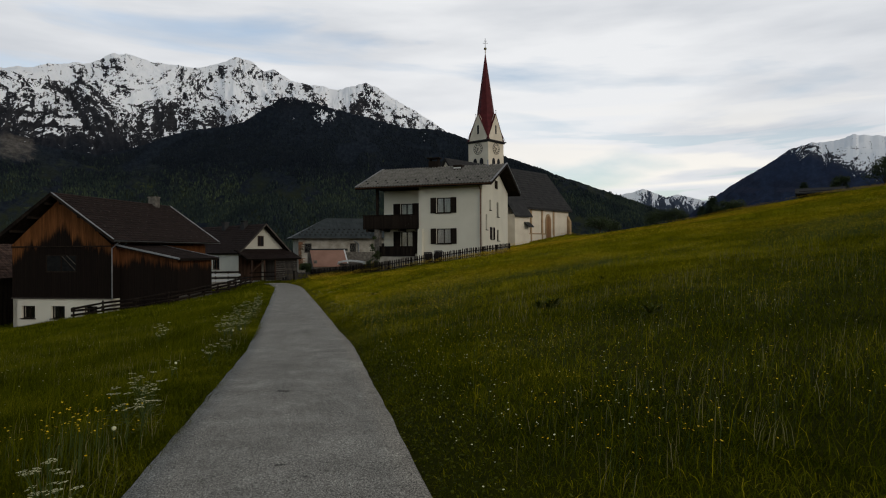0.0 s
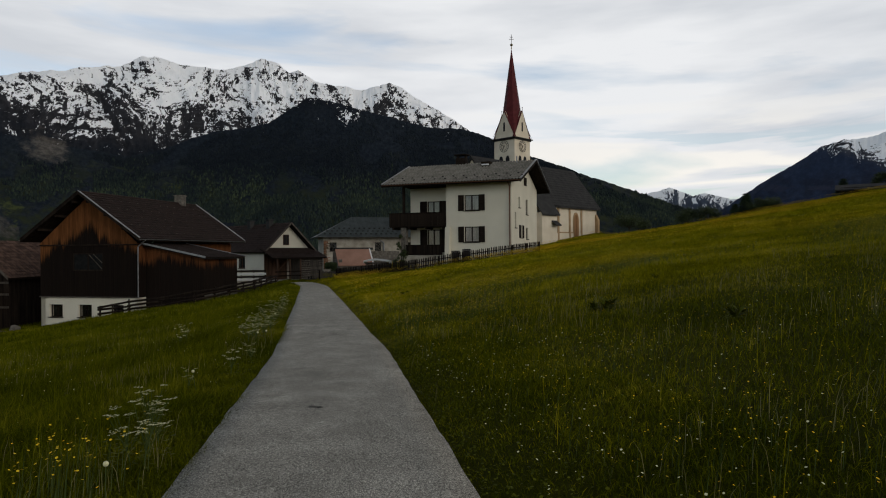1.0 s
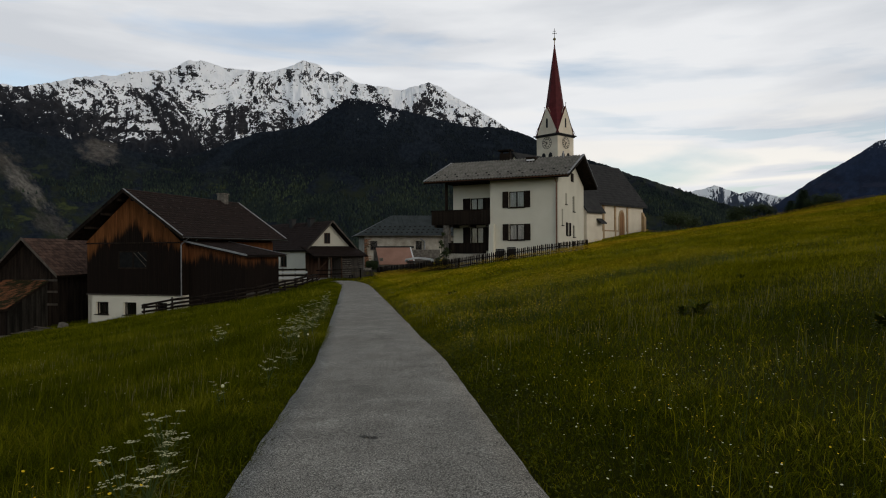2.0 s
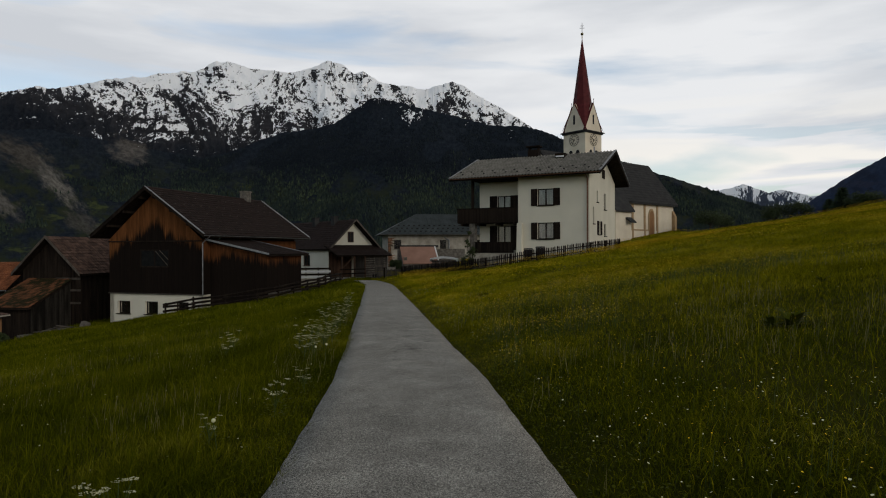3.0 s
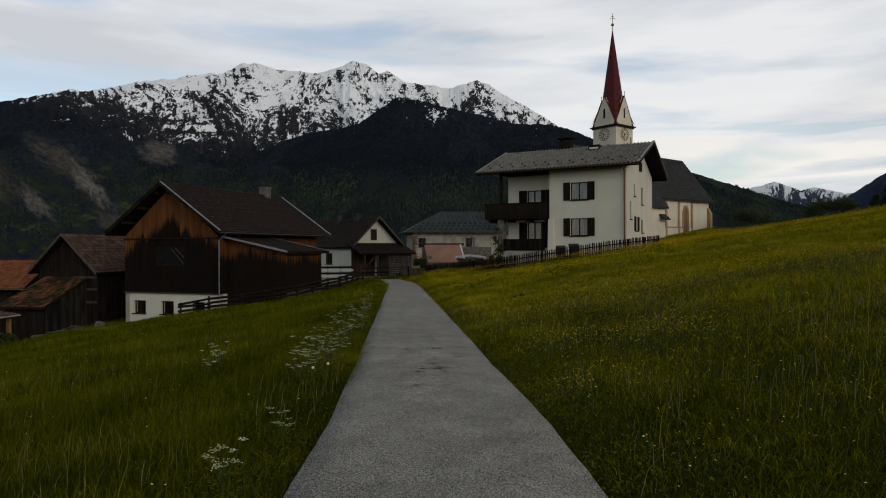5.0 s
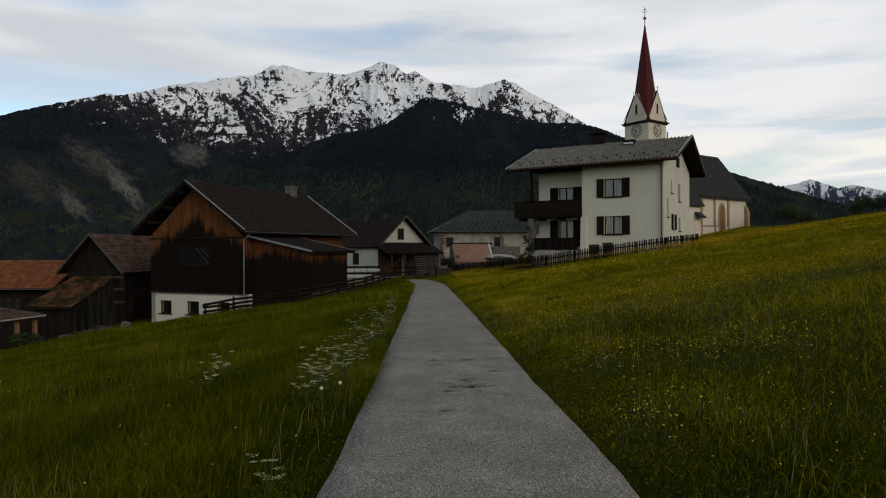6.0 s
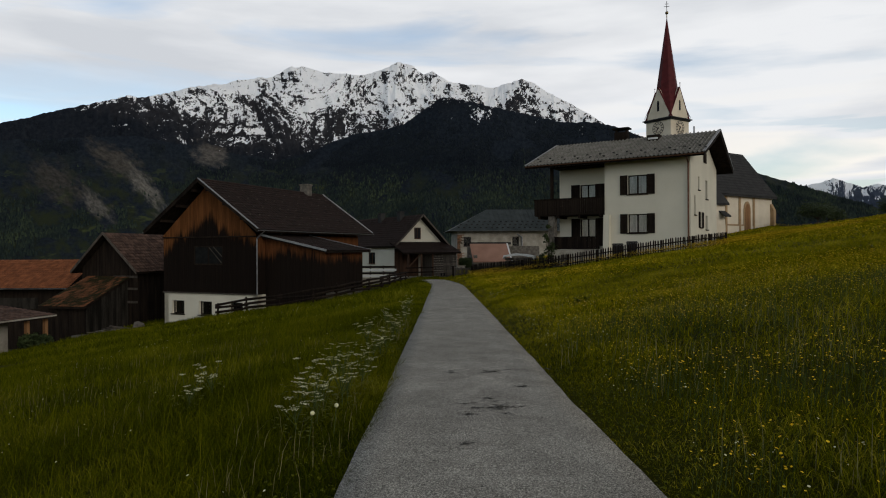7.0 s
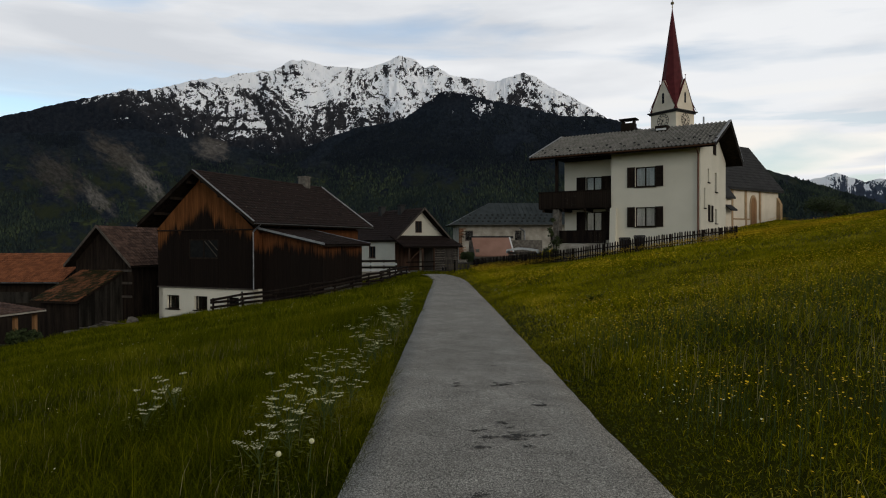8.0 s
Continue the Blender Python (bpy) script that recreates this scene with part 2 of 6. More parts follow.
# ---- mesh helpers ----
def add_box(bm, x0, x1, y0, y1, z0, z1, m=None):
    c = [Vector((x, y, z)) for z in (z0, z1) for x, y in ((x0, y0), (x1, y0), (x1, y1), (x0, y1))]
    v = [bm.verts.new(m @ p if m else p) for p in c]
    for f in ((3, 2, 1, 0), (4, 5, 6, 7), (0, 1, 5, 4), (1, 2, 6, 5), (2, 3, 7, 6), (3, 0, 4, 7)):
        bm.faces.new([v[i] for i in f])
    return bm


def box(x0, x1, y0, y1, z0, z1, m=None):
    return add_box(bmesh.new(), x0, x1, y0, y1, z0, z1, m)


def add_prism(bm, pts, d0, d1, axis="y"):
    """A polygon in x and z drawn out along y (or in y and z along x)."""
    def at(p, d):
        return (p[0], d, p[1]) if axis == "y" else (d, p[0], p[1])
    a = [bm.verts.new(at(p, d0)) for p in pts]
    b = [bm.verts.new(at(p, d1)) for p in pts]
    bm.faces.new(a)
    bm.faces.new(b[::-1])
    for i in range(len(pts)):
        j = (i + 1) % len(pts)
        bm.faces.new((a[j], a[i], b[i], b[j]))
    bmesh.ops.recalc_face_normals(bm, faces=bm.faces[:])
    return bm


def prism(pts, d0, d1, axis="y"):
    return add_prism(bmesh.new(), pts, d0, d1, axis)


def add_tube(bm, a, b, r0, r1=None, sides=8):
    a, b = Vector(a), Vector(b)
    r1 = r0 if r1 is None else r1
    q = (b - a).to_track_quat("Z", "Y")
    ra = [bm.verts.new(a + q @ Vector((r0 * math.cos(t), r0 * math.sin(t), 0))) for t in (2 * math.pi * i / sides for i in range(sides))]
    rb = [bm.verts.new(b + q @ Vector((r1 * math.cos(t), r1 * math.sin(t), 0))) for t in (2 * math.pi * i / sides for i in range(sides))]
    for i in range(sides):
        j = (i + 1) % sides
        bm.faces.new((ra[i], ra[j], rb[j], rb[i]))
    bm.faces.new(ra[::-1])
    bm.faces.new(rb)
    return bm


def tube(a, b, r0, r1=None, sides=8):
    return add_tube(bmesh.new(), a, b, r0, r1, sides)


def mesh_of(name, bm, material):
    me = bpy.data.meshes.new(name)
    bm.to_mesh(me)
    bm.free()
    me.materials.append(material)
    return me


def part(name, bm, material, parent, label=""):
    ob = new(name, mesh_of(name, bm, material))
    ob.parent = parent
    if label:
        tagged(ob, label)
    return ob


def piece(name, me, parent, m):
    ob = new(name, me)
    ob.parent = parent
    ob.matrix_basis = m
    return ob


def thing(name, m, label, category, group="", kind=""):
    ob = new(name)
    ob.matrix_basis = m
    return tagged(ob, label, category, group, kind)


def solid(name, bm, material, label, category="", kind="", group=""):
    return tagged(new(name, mesh_of(name, bm, material)), label, category, group, kind)


# ---- the lie of the land ----
def sstep(a, b, v):
    t = min(1, max(0, (v - a) / (b - a)))
    return t * t * (3 - 2 * t)


def road_x(y):
    return -0.02 + 0.047 * min(max(y, -20), 12.3) + 0.004 * (min(max(y, 12.3), 30) - 12.3) - 0.004 * max(0, y - 48) ** 2


def road_z(y):
    if y < 16:
        return -0.27 - 0.03 * y
    return -0.75 - 0.022 * (min(y, 90) - 16) - 0.004 * max(0, y - 90)


HALF = 1.07


def land(x, y):
    dx = x - (road_x(y) if y < 62 else road_x(62))
    z = road_z(y)
    if dx > HALF:
        z += 0.15 * (dx - HALF) + 0.08 * sstep(HALF, HALF + 1.0, dx)
    elif dx < -HALF:
        z += 0.15 * (dx + HALF) + 0.05 * (1 - sstep(-HALF - 1.0, -HALF, dx))
    z -= 0.05 * (1 - sstep(HALF, HALF + 0.4, abs(dx)))
    r = math.hypot(x, y)
    if dx < -23:
        z += 0.05 * (dx + 23) * (1 - sstep(50, 90, -dx))
    z += 0.20 * noise.noise((x * 0.07, y * 0.07, 0.3)) * sstep(2, 12, abs(dx)) * (1 - sstep(60, 90, r))
    if x > 0 and y > -60:
        az = math.degrees(math.atan2(x, max(y, 0.01)))
        z -= 0.0035 * max(0, r - 92) ** 2 * sstep(25.5, 29, az) if r < 150 else 11.8 * sstep(25.5, 29, az)
    bearing = math.degrees(math.atan2(x, max(y, 0.01)))
    z -= 0.8 * sstep(46, 82, r) * sstep(13, 22, bearing) * (1 - sstep(33, 47, bearing))
    far = sstep(125, 420, r)
    return z * (1 - far) - 70 * far


def grid_axis(lo, hi, dense_lo, dense_hi, step, grow):
    vals = list(np.arange(dense_lo, dense_hi + 0.01, step))
    s = step
    while vals[-1] < hi:
        s *= grow
        vals.append(vals[-1] + s)
    s = step
    while vals[0] > lo:
        s *= grow
        vals.insert(0, vals[0] - s)
    return vals


def make_ground():
    xs = grid_axis(-4800, 4800, -4, 6, 0.2, 1.06)
    ys = grid_axis(-4800, 4800, -4, 62, 0.6, 1.07)
    verts = [(x, y, land(x, y)) for y in ys for x in xs]
    w = len(xs)
    faces = [(j * w + i, j * w + i + 1, (j + 1) * w + i + 1, (j + 1) * w + i) for j in range(len(ys) - 1) for i in range(w - 1)]
    me = bpy.data.meshes.new("ground")
    me.from_pydata(verts, [], faces)
    me.polygons.foreach_set("use_smooth", [True] * len(me.polygons))
    me.materials.append(M_GROUND)
    return tagged(new("ground", me), "sloping alpine meadow of long grass beside the lane", "meadow", "", "structure")


make_ground()


def make_road():
    ys = list(np.arange(-12, 66.1, 0.2))
    across = (-1, -0.985, -0.75, -0.4, 0, 0.4, 0.75, 0.985, 1)
    cols = len(across)
    verts, faces = [], []
    for j, y in enumerate(ys):
        for s in across:
            e = 0.02 * noise.noise((y * 0.4, s * 3, 4.0)) + 0.02 * noise.noise((y * 1.6, s * 5, 9.0)) if abs(s) > 0.98 else 0
            x = road_x(y) + s * (HALF + 0.02 + e)
            z = road_z(y) + 0.012 + 0.025 * (1 - s * s) - (0.07 if abs(s) == 1 else 0)
            verts.append((x, y, z))
    for j in range(len(ys) - 1):
        for i in range(cols - 1):
            faces.append((j * cols + i, j * cols + i + 1, (j + 1) * cols + i + 1, (j + 1) * cols + i))
    me = bpy.data.meshes.new("road")
    me.from_pydata(verts, [], faces)
    me.polygons.foreach_set("use_smooth", [True] * len(me.polygons))
    me.materials.append(M_ROAD)
    return tagged(new("road", me), "narrow worn grey asphalt lane through the meadow", "road", "", "structure")


make_road()


# ---- mountains ----
def mountain_material(name, snow, forest_a, forest_b, rock, patch, scree=(), speck=1.0):
    """Rock and woods below, snow lying between bare ribs above; the ribs run down the fall line, seen from the valley.
    snow: height angle of the snow line at the eastern and the western end, the width of its fringe, and the two bearings, in degrees."""
    m = bpy.data.materials.new(name)
    m.use_nodes = True
    n, l = m.node_tree.nodes, m.node_tree.links
    p = n["Principled BSDF"]
    p.inputs["Roughness"].default_value, p.inputs["Specular IOR Level"].default_value = 0.95, 0.03
    geo, sep = n.new("ShaderNodeNewGeometry"), n.new("ShaderNodeSeparateXYZ")
    l.new(geo.outputs["Position"], sep.inputs[0])

    def put(sock, v):
        if isinstance(v, (int, float)):
            sock.default_value = v
        else:
            l.new(v, sock)

    def op(kind, a, b=0.0):
        o = n.new("ShaderNodeMath")
        o.operation = kind
        put(o.inputs[0], a), put(o.inputs[1], b)
        return o.outputs[0]

    def join(x, y, z=0.0):
        o = n.new("ShaderNodeCombineXYZ")
        put(o.inputs[0], x), put(o.inputs[1], y), put(o.inputs[2], z)
        return o.outputs[0]

    def tex(vec, scale, detail, rough=0.6, seed=0.0):
        t = n.new("ShaderNodeTexNoise")
        t.inputs["Scale"].default_value, t.inputs["Detail"].default_value, t.inputs["Roughness"].default_value = scale, detail, rough
        if seed:
            o = n.new("ShaderNodeVectorMath")
            o.inputs[1].default_value = (seed, seed * 1.7, seed * 0.3)
            l.new(vec, o.inputs[0])
            vec = o.outputs[0]
        l.new(vec, t.inputs["Vector"])
        return t.outputs["Fac"]

    def smooth(src, a, b, lo=0.0, hi=1.0):
        r = n.new("ShaderNodeMapRange")
        r.interpolation_type = "SMOOTHSTEP"
        for k, v in (("From Min", a), ("From Max", b), ("To Min", lo), ("To Max", hi)):
            r.inputs[k].default_value = v
        l.new(src, r.inputs["Value"])
        return r.outputs["Result"]

    def mix(f, a, b):
        o = n.new("ShaderNodeMix")
        o.data_type = "RGBA"
        put(o.inputs["Factor"], f)
        for k, v in (("A", a), ("B", b)):
            if isinstance(v, tuple):
                o.inputs[k].default_value = (*v, 1)
            else:
                l.new(v, o.inputs[k])
        return o.outputs["Result"]

    u = op("MULTIPLY", op("ARCTAN2", sep.outputs["X"], sep.outputs["Y"]), 57.3)
    r2 = op("SQRT", op("ADD", op("MULTIPLY", sep.outputs["X"], sep.outputs["X"]), op("MULTIPLY", sep.outputs["Y"], sep.outputs["Y"])))
    v = op("MULTIPLY", op("DIVIDE", sep.outputs["Z"], r2), 57.3)
    uv = join(u, v)
    bend = op("MULTIPLY", op("SUBTRACT", tex(join(u, op("MULTIPLY", v, 0.25)), 0.16, 2, 0.5, 3.0), 0.5), 5.0)
    wob = op("MULTIPLY", op("SUBTRACT", tex(uv, 0.5, 3, 0.6, 9.0), 0.5), 2.6)
    fall = join(op("ADD", op("ADD", u, op("MULTIPLY", op("SUBTRACT", v, 12.5), bend)), wob), op("MULTIPLY", v, 0.72))
    med, fine = tex(fall, 0.36, 8, 0.60), tex(fall, 2.0, 7, 0.70, 5.0)
    ribs = op("ABSOLUTE", op("SUBTRACT", tex(join(op("ADD", op("ADD", u, op("MULTIPLY", op("SUBTRACT", v, 12.5), bend)), wob), op("MULTIPLY", v, 0.5)), 0.85, 6, 0.62, 12.0), 0.5))
    fins = op("ABSOLUTE", op("SUBTRACT", tex(fall, 2.3, 5, 0.62, 21.0), 0.5))
    grit = tex(uv, 7.0, 4, 0.7, 2.0)
    line = smooth(u, snow[3], snow[4], snow[1], snow[0])
    c = op("DIVIDE", op("SUBTRACT", v, line), snow[2])
    # woods, thinning upwards into bare rock
    woods_c = mix(smooth(tex(uv, 3.5, 6, 0.75), 0.38, 0.66), forest_a, forest_b)
    glade = op("MULTIPLY", smooth(tex(join(u, op("MULTIPLY", v, 2.2)), 0.6, 5, 0.6, 7.0), 0.60, 0.68), smooth(v, 8.5, 4.5))
    low = op("MULTIPLY", smooth(v, 9.0, 4.0), smooth(tex(uv, 0.8, 6, 0.65, 4.0), 0.40, 0.62))
    base = mix(op("MULTIPLY", low, 0.8), woods_c, tuple(0.55 * k for k in patch))
    base = mix(glade, base, patch)
    rocky = mix(smooth(fine, 0.36, 0.66), tuple(k * 0.5 for k in rock), rock)
    base = mix(smooth(op("ADD", c, op("MULTIPLY", op("SUBTRACT", med, 0.5), 2.4)), -0.7, 0.15), base, rocky)
    for (cu, cv), (su, sv), tilt, pale in scree:
        mp = n.new("ShaderNodeMapping")
        mp.vector_type = "TEXTURE"
        mp.inputs["Location"].default_value = (cu, cv, 0)
        mp.inputs["Rotation"].default_value = (0, 0, radians(tilt))
        mp.inputs["Scale"].default_value = (su, sv, 1)
        l.new(uv, mp.inputs["Vector"])
        ln = n.new("ShaderNodeVectorMath")
        ln.operation = "LENGTH"
        l.new(mp.outputs["Vector"], ln.inputs[0])
        streak_v = n.new("ShaderNodeMapping")
        streak_v.vector_type = "TEXTURE"
        streak_v.inputs["Rotation"].default_value = (0, 0, radians(tilt))
        streak_v.inputs["Scale"].default_value = (1.2, 0.65, 1)
        l.new(uv, streak_v.inputs["Vector"])
        rough_n = tex(streak_v.outputs["Vector"], 1.1, 8, 0.68)
        d = op("ADD", ln.outputs["Value"], op("MULTIPLY", op("SUBTRACT", rough_n, 0.5), 3.0))
        stone = mix(smooth(tex(streak_v.outputs["Vector"], 3.0, 7, 0.7), 0.36, 0.64), tuple(k * 0.45 for k in pale), pale)
        base = mix(smooth(d, 1.15, 0.25, 0.0, 0.9), base, stone)
    sn = n.new("ShaderNodeSeparateXYZ")
    l.new(geo.outputs["Normal"], sn.inputs[0])
    cover = op("MINIMUM", c, 0.92)
    cover = op("ADD", cover, op("MULTIPLY", op("SUBTRACT", med, 0.47), 4.2))
    cover = op("ADD", cover, op("MULTIPLY", op("SUBTRACT", fine, 0.5), 2.2))
    cover = op("ADD", cover, op("MULTIPLY", op("SUBTRACT", op("MINIMUM", ribs, 0.12), 0.06), 6.0))
    cover = op("ADD", cover, op("MULTIPLY", op("SUBTRACT", op("MINIMUM", fins, 0.10), 0.045), 6.5))
    cover = op("ADD", cover, op("MULTIPLY", op("SUBTRACT", grit, 0.5), 1.5 * speck))
    cover = op("ADD", cover, op("MULTIPLY", op("SUBTRACT", sn.outputs["Z"], 0.72), 2.4))
    l.new(mix(smooth(cover, 0.46, 0.54), base, (0.91, 0.935, 0.965)), p.inputs["Base Color"])
    return m


def lerp_table(table, a):
    for (a0, v0), (a1, v1) in zip(table, table[1:]):
        if a <= a1:
            t = max(0, (a - a0) / (a1 - a0))
            return v0 + (v1 - v0) * t
    return table[-1][1]


def make_mountain(name, skyline, near, far, material, label, step, rows, rough, jag, seed, grain=650, base=-75, spur=0):
    """A ridge seen from the meadow: slopes climb from the valley to a crest whose angular height varies along it."""
    a0, a1 = skyline[0][0], skyline[-1][0]
    cols = int((a1 - a0) / step) + 1
    verts, faces = [], []
    for i in range(cols):
        a = a0 + (a1 - a0) * i / (cols - 1)
        top = lerp_table(skyline, a) * far
        top += jag * (noise.fractal((a * 2.2, seed, 0), 0.6, 2.2, 6)) * 0.5
        body = far * sum(lerp_table(skyline, a + d) for d in (-4, -3, -2, -1, 0, 1, 2, 3, 4)) / 9
        for j in range(rows + 3):
            s = min(j, rows) / rows
            r = near + (far - near) * s
            if j > rows:
                r = far + (j - rows) * 200
            z = base + (body + (top - body) * sstep(0.72, 1.0, s) - base) * s ** 1.25 if j <= rows else top - (j - rows) * 220
            x, y = r * math.sin(radians(a)), r * math.cos(radians(a))
            if 0 < s:
                q = Vector((x / grain, y / grain, seed))
                rid = noise.ridged_multi_fractal(q, 0.95, 2.1, 6, 1.0, 2.0) - 1.1
                q2 = Vector((x / grain * 0.35, y / grain * 0.35, seed + 5))
                k = min(1, s * 3) * (1 if s < 0.9 else 0.16 + 0.84 * max(0, 1 - s) / 0.1)
                if spur:
                    b = a + 5 * s + 2.2 * noise.noise((a * 0.2, s * 3, seed))
                    z += spur * k * (noise.ridged_multi_fractal(Vector((b * 0.28, s * 1.4, seed)), 0.9, 2.2, 5, 1.0, 2.0) - 1.1)
                    z += 0.22 * spur * k * (noise.ridged_multi_fractal(Vector((b * 1.3, s * 3.0, seed + 3)), 0.9, 2.2, 4, 1.0, 2.0) - 1.1)
                z += rough * k * (rid * 0.62 + noise.fractal(q2, 0.9, 2.1, 4) * 0.5 * min(1, (1 - s) * 4))
            verts.append((x, y, z))
    h = rows + 3
    for i in range(cols - 1):
        for j in range(h - 1):
            faces.append((i * h + j, (i + 1) * h + j, (i + 1) * h + j + 1, i * h + j + 1))
    me = bpy.data.meshes.new(name)
    me.from_pydata(verts, [], faces)
    me.materials.append(material)
    tagged(new(name, me), label, "mountain", "", "structure")
    return verts, h, cols


SNOW_LINE = [(-100, .10), (-60, .13), (-45, .15), (-35.2, .168), (-33.3, .178), (-31.3, .193), (-29.3, .2036), (-27.4, .214), (-26.3, .223), (-25.6, .221), (-22.6, .235), (-20.3, .246),
             (-18.9, .252), (-17.9, .2605), (-15, .268), (-13.9, .2795), (-13.4, .283), (-11.9, .283), (-10.4, .278), (-8.7, .278), (-7.2, .276), (-5.5, .282), (-3.9, .2964),
             (-2.4, .289), (-1.6, .278), (-.8, .283), (.7, .267), (3.8, .259), (5, .2547), (7.4, .270), (8.4, .261), (9.5, .247), (11.8, .225), (14, .2), (18, .15), (24, .09)]
WOOD_LINE = [(-100, .06), (-60, .10), (-45, .12), (-35, .145), (-26, .165), (-20, .150), (-14.4, .140), (-11.9, .152), (-8.2, .182), (-5, .192), (-3.2, .202), (-1.5, .224), (.1, .242), (3, .235),
             (6.3, .220), (10.9, .199), (13.5, .196), (15.5, .188), (20.3, .149), (25.4, .116), (30.3, .083), (35, .05), (40, .02)]
RIGHT_LINE = [(34, .03), (38.1, .080), (39.4, .0953), (41.1, .1123), (42.5, .1282), (43.5, .141), (44.5, .1443), (45.1, .148), (45.7, .1448), (47, .148), (47.7, .152), (48.8, .149), (49.7, .146),
              (52, .158), (56, .16), (66, .12), (80, .09), (110, .06)]
GAP_LINE = [(24, .05), (28, .07), (30.3, .085), (31.3, .0888), (32.2, .0933), (33.2, .085), (34.1, .0785), (34.8, .083), (36.1, .077), (37, .0724), (42, .07)]

# bare landslips: middle and half-lengths in degrees along and up the slope, tilt, stone colour
SCREE = [((-25.4, 5.5), (2.9, 0.75), -52, (0.19, 0.178, 0.155)), ((-28.7, 3.6), (1.9, 0.8), -50, (0.145, 0.135, 0.118)), ((-20.2, 8.3), (1.6, 1.3), -10, (0.13, 0.12, 0.108)),
         ((-27.5, 7.4), (2.4, 1.2), -30, (0.085, 0.077, 0.066)), ((-31.5, 5.4), (2.2, 1.6), -40, (0.065, 0.060, 0.053)), ((-23.4, 2.2), (1.6, 0.9), -40, (0.085, 0.080, 0.07))]
# Blue in the wood colours of both slopes is valley haze, painted in.
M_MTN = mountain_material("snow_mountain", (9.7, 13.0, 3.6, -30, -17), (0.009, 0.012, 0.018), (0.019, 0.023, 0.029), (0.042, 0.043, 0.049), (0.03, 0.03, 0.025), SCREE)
M_WOODS = mountain_material("hazed_forest_mountain", (13.9, 14.5, 3.0, -31, -17), (0.009, 0.013, 0.020), (0.020, 0.027, 0.035), (0.016, 0.019, 0.026), (0.050, 0.062, 0.026), SCREE)
# Air haze over the two farthest ranges is put into their colours as blue.
M_MTN2 = mountain_material("haze_blue_mountain", (6.3, 8.2, 1.1, 43, 49), (0.022, 0.033, 0.062), (0.030, 0.044, 0.080), (0.07, 0.075, 0.09), (0.03, 0.036, 0.06), speck=1.2)
M_MTN3 = mountain_material("haze_gap_mountain", (3.2, 3.2, 1.6, -31, -17), (0.02, 0.03, 0.05), (0.04, 0.05, 0.08), (0.08, 0.10, 0.14), (0.03, 0.036, 0.05))
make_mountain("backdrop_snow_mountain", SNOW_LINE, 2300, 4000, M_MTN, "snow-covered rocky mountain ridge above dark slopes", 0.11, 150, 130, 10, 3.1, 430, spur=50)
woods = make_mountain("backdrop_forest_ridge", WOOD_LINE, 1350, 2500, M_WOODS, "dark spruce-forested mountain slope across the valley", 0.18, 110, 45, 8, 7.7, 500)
make_mountain("backdrop_hazy_mountain", RIGHT_LINE, 2800, 4400, M_MTN2, "distant mountain tinted blue with haze, with a snowy top", 0.18, 70, 70, 14, 11.3, 700)
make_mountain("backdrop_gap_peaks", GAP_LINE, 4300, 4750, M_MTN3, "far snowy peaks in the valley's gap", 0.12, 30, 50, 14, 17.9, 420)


# ---- buildings: shared pieces ----
def wall_panel(x0, x1, z0, z1, thick, holes, m=None):
    """A wall with openings right through it: x along, front at y = 0, back at y = thick."""
    xs = sorted({x0, x1, *(h[0] for h in holes), *(h[1] for h in holes)})
    zs = sorted({z0, z1, *(h[2] for h in holes), *(h[3] for h in holes)})
    def full(i, j):
        if not (0 <= i < len(xs) - 1 and 0 <= j < len(zs) - 1):
            return False
        cx, cz = (xs[i] + xs[i + 1]) / 2, (zs[j] + zs[j + 1]) / 2
        return not any(h[0] < cx < h[1] and h[2] < cz < h[3] for h in holes)
    bm = bmesh.new()
    def quad(*p):
        bm.faces.new([bm.verts.new(q) for q in p])
    for i in range(len(xs) - 1):
        for j in range(len(zs) - 1):
            if not full(i, j):
                continue
            a, b, c, d, t = xs[i], xs[i + 1], zs[j], zs[j + 1], thick
            quad((a, 0, c), (b, 0, c), (b, 0, d), (a, 0, d))
            quad((b, t, c), (a, t, c), (a, t, d), (b, t, d))
            if not full(i - 1, j):
                quad((a, t, c), (a, 0, c), (a, 0, d), (a, t, d))
            if not full(i + 1, j):
                quad((b, 0, c), (b, t, c), (b, t, d), (b, 0, d))
            if not full(i, j - 1):
                quad((a, t, c), (b, t, c), (b, 0, c), (a, 0, c))
            if not full(i, j + 1):
                quad((a, 0, d), (b, 0, d), (b, t, d), (a, t, d))
    bmesh.ops.remove_doubles(bm, verts=bm.verts[:], dist=0.0005)
    if m:
        bm.transform(m)
    return bm


SIDE = Matrix.Rotation(radians(90), 4, "Z")


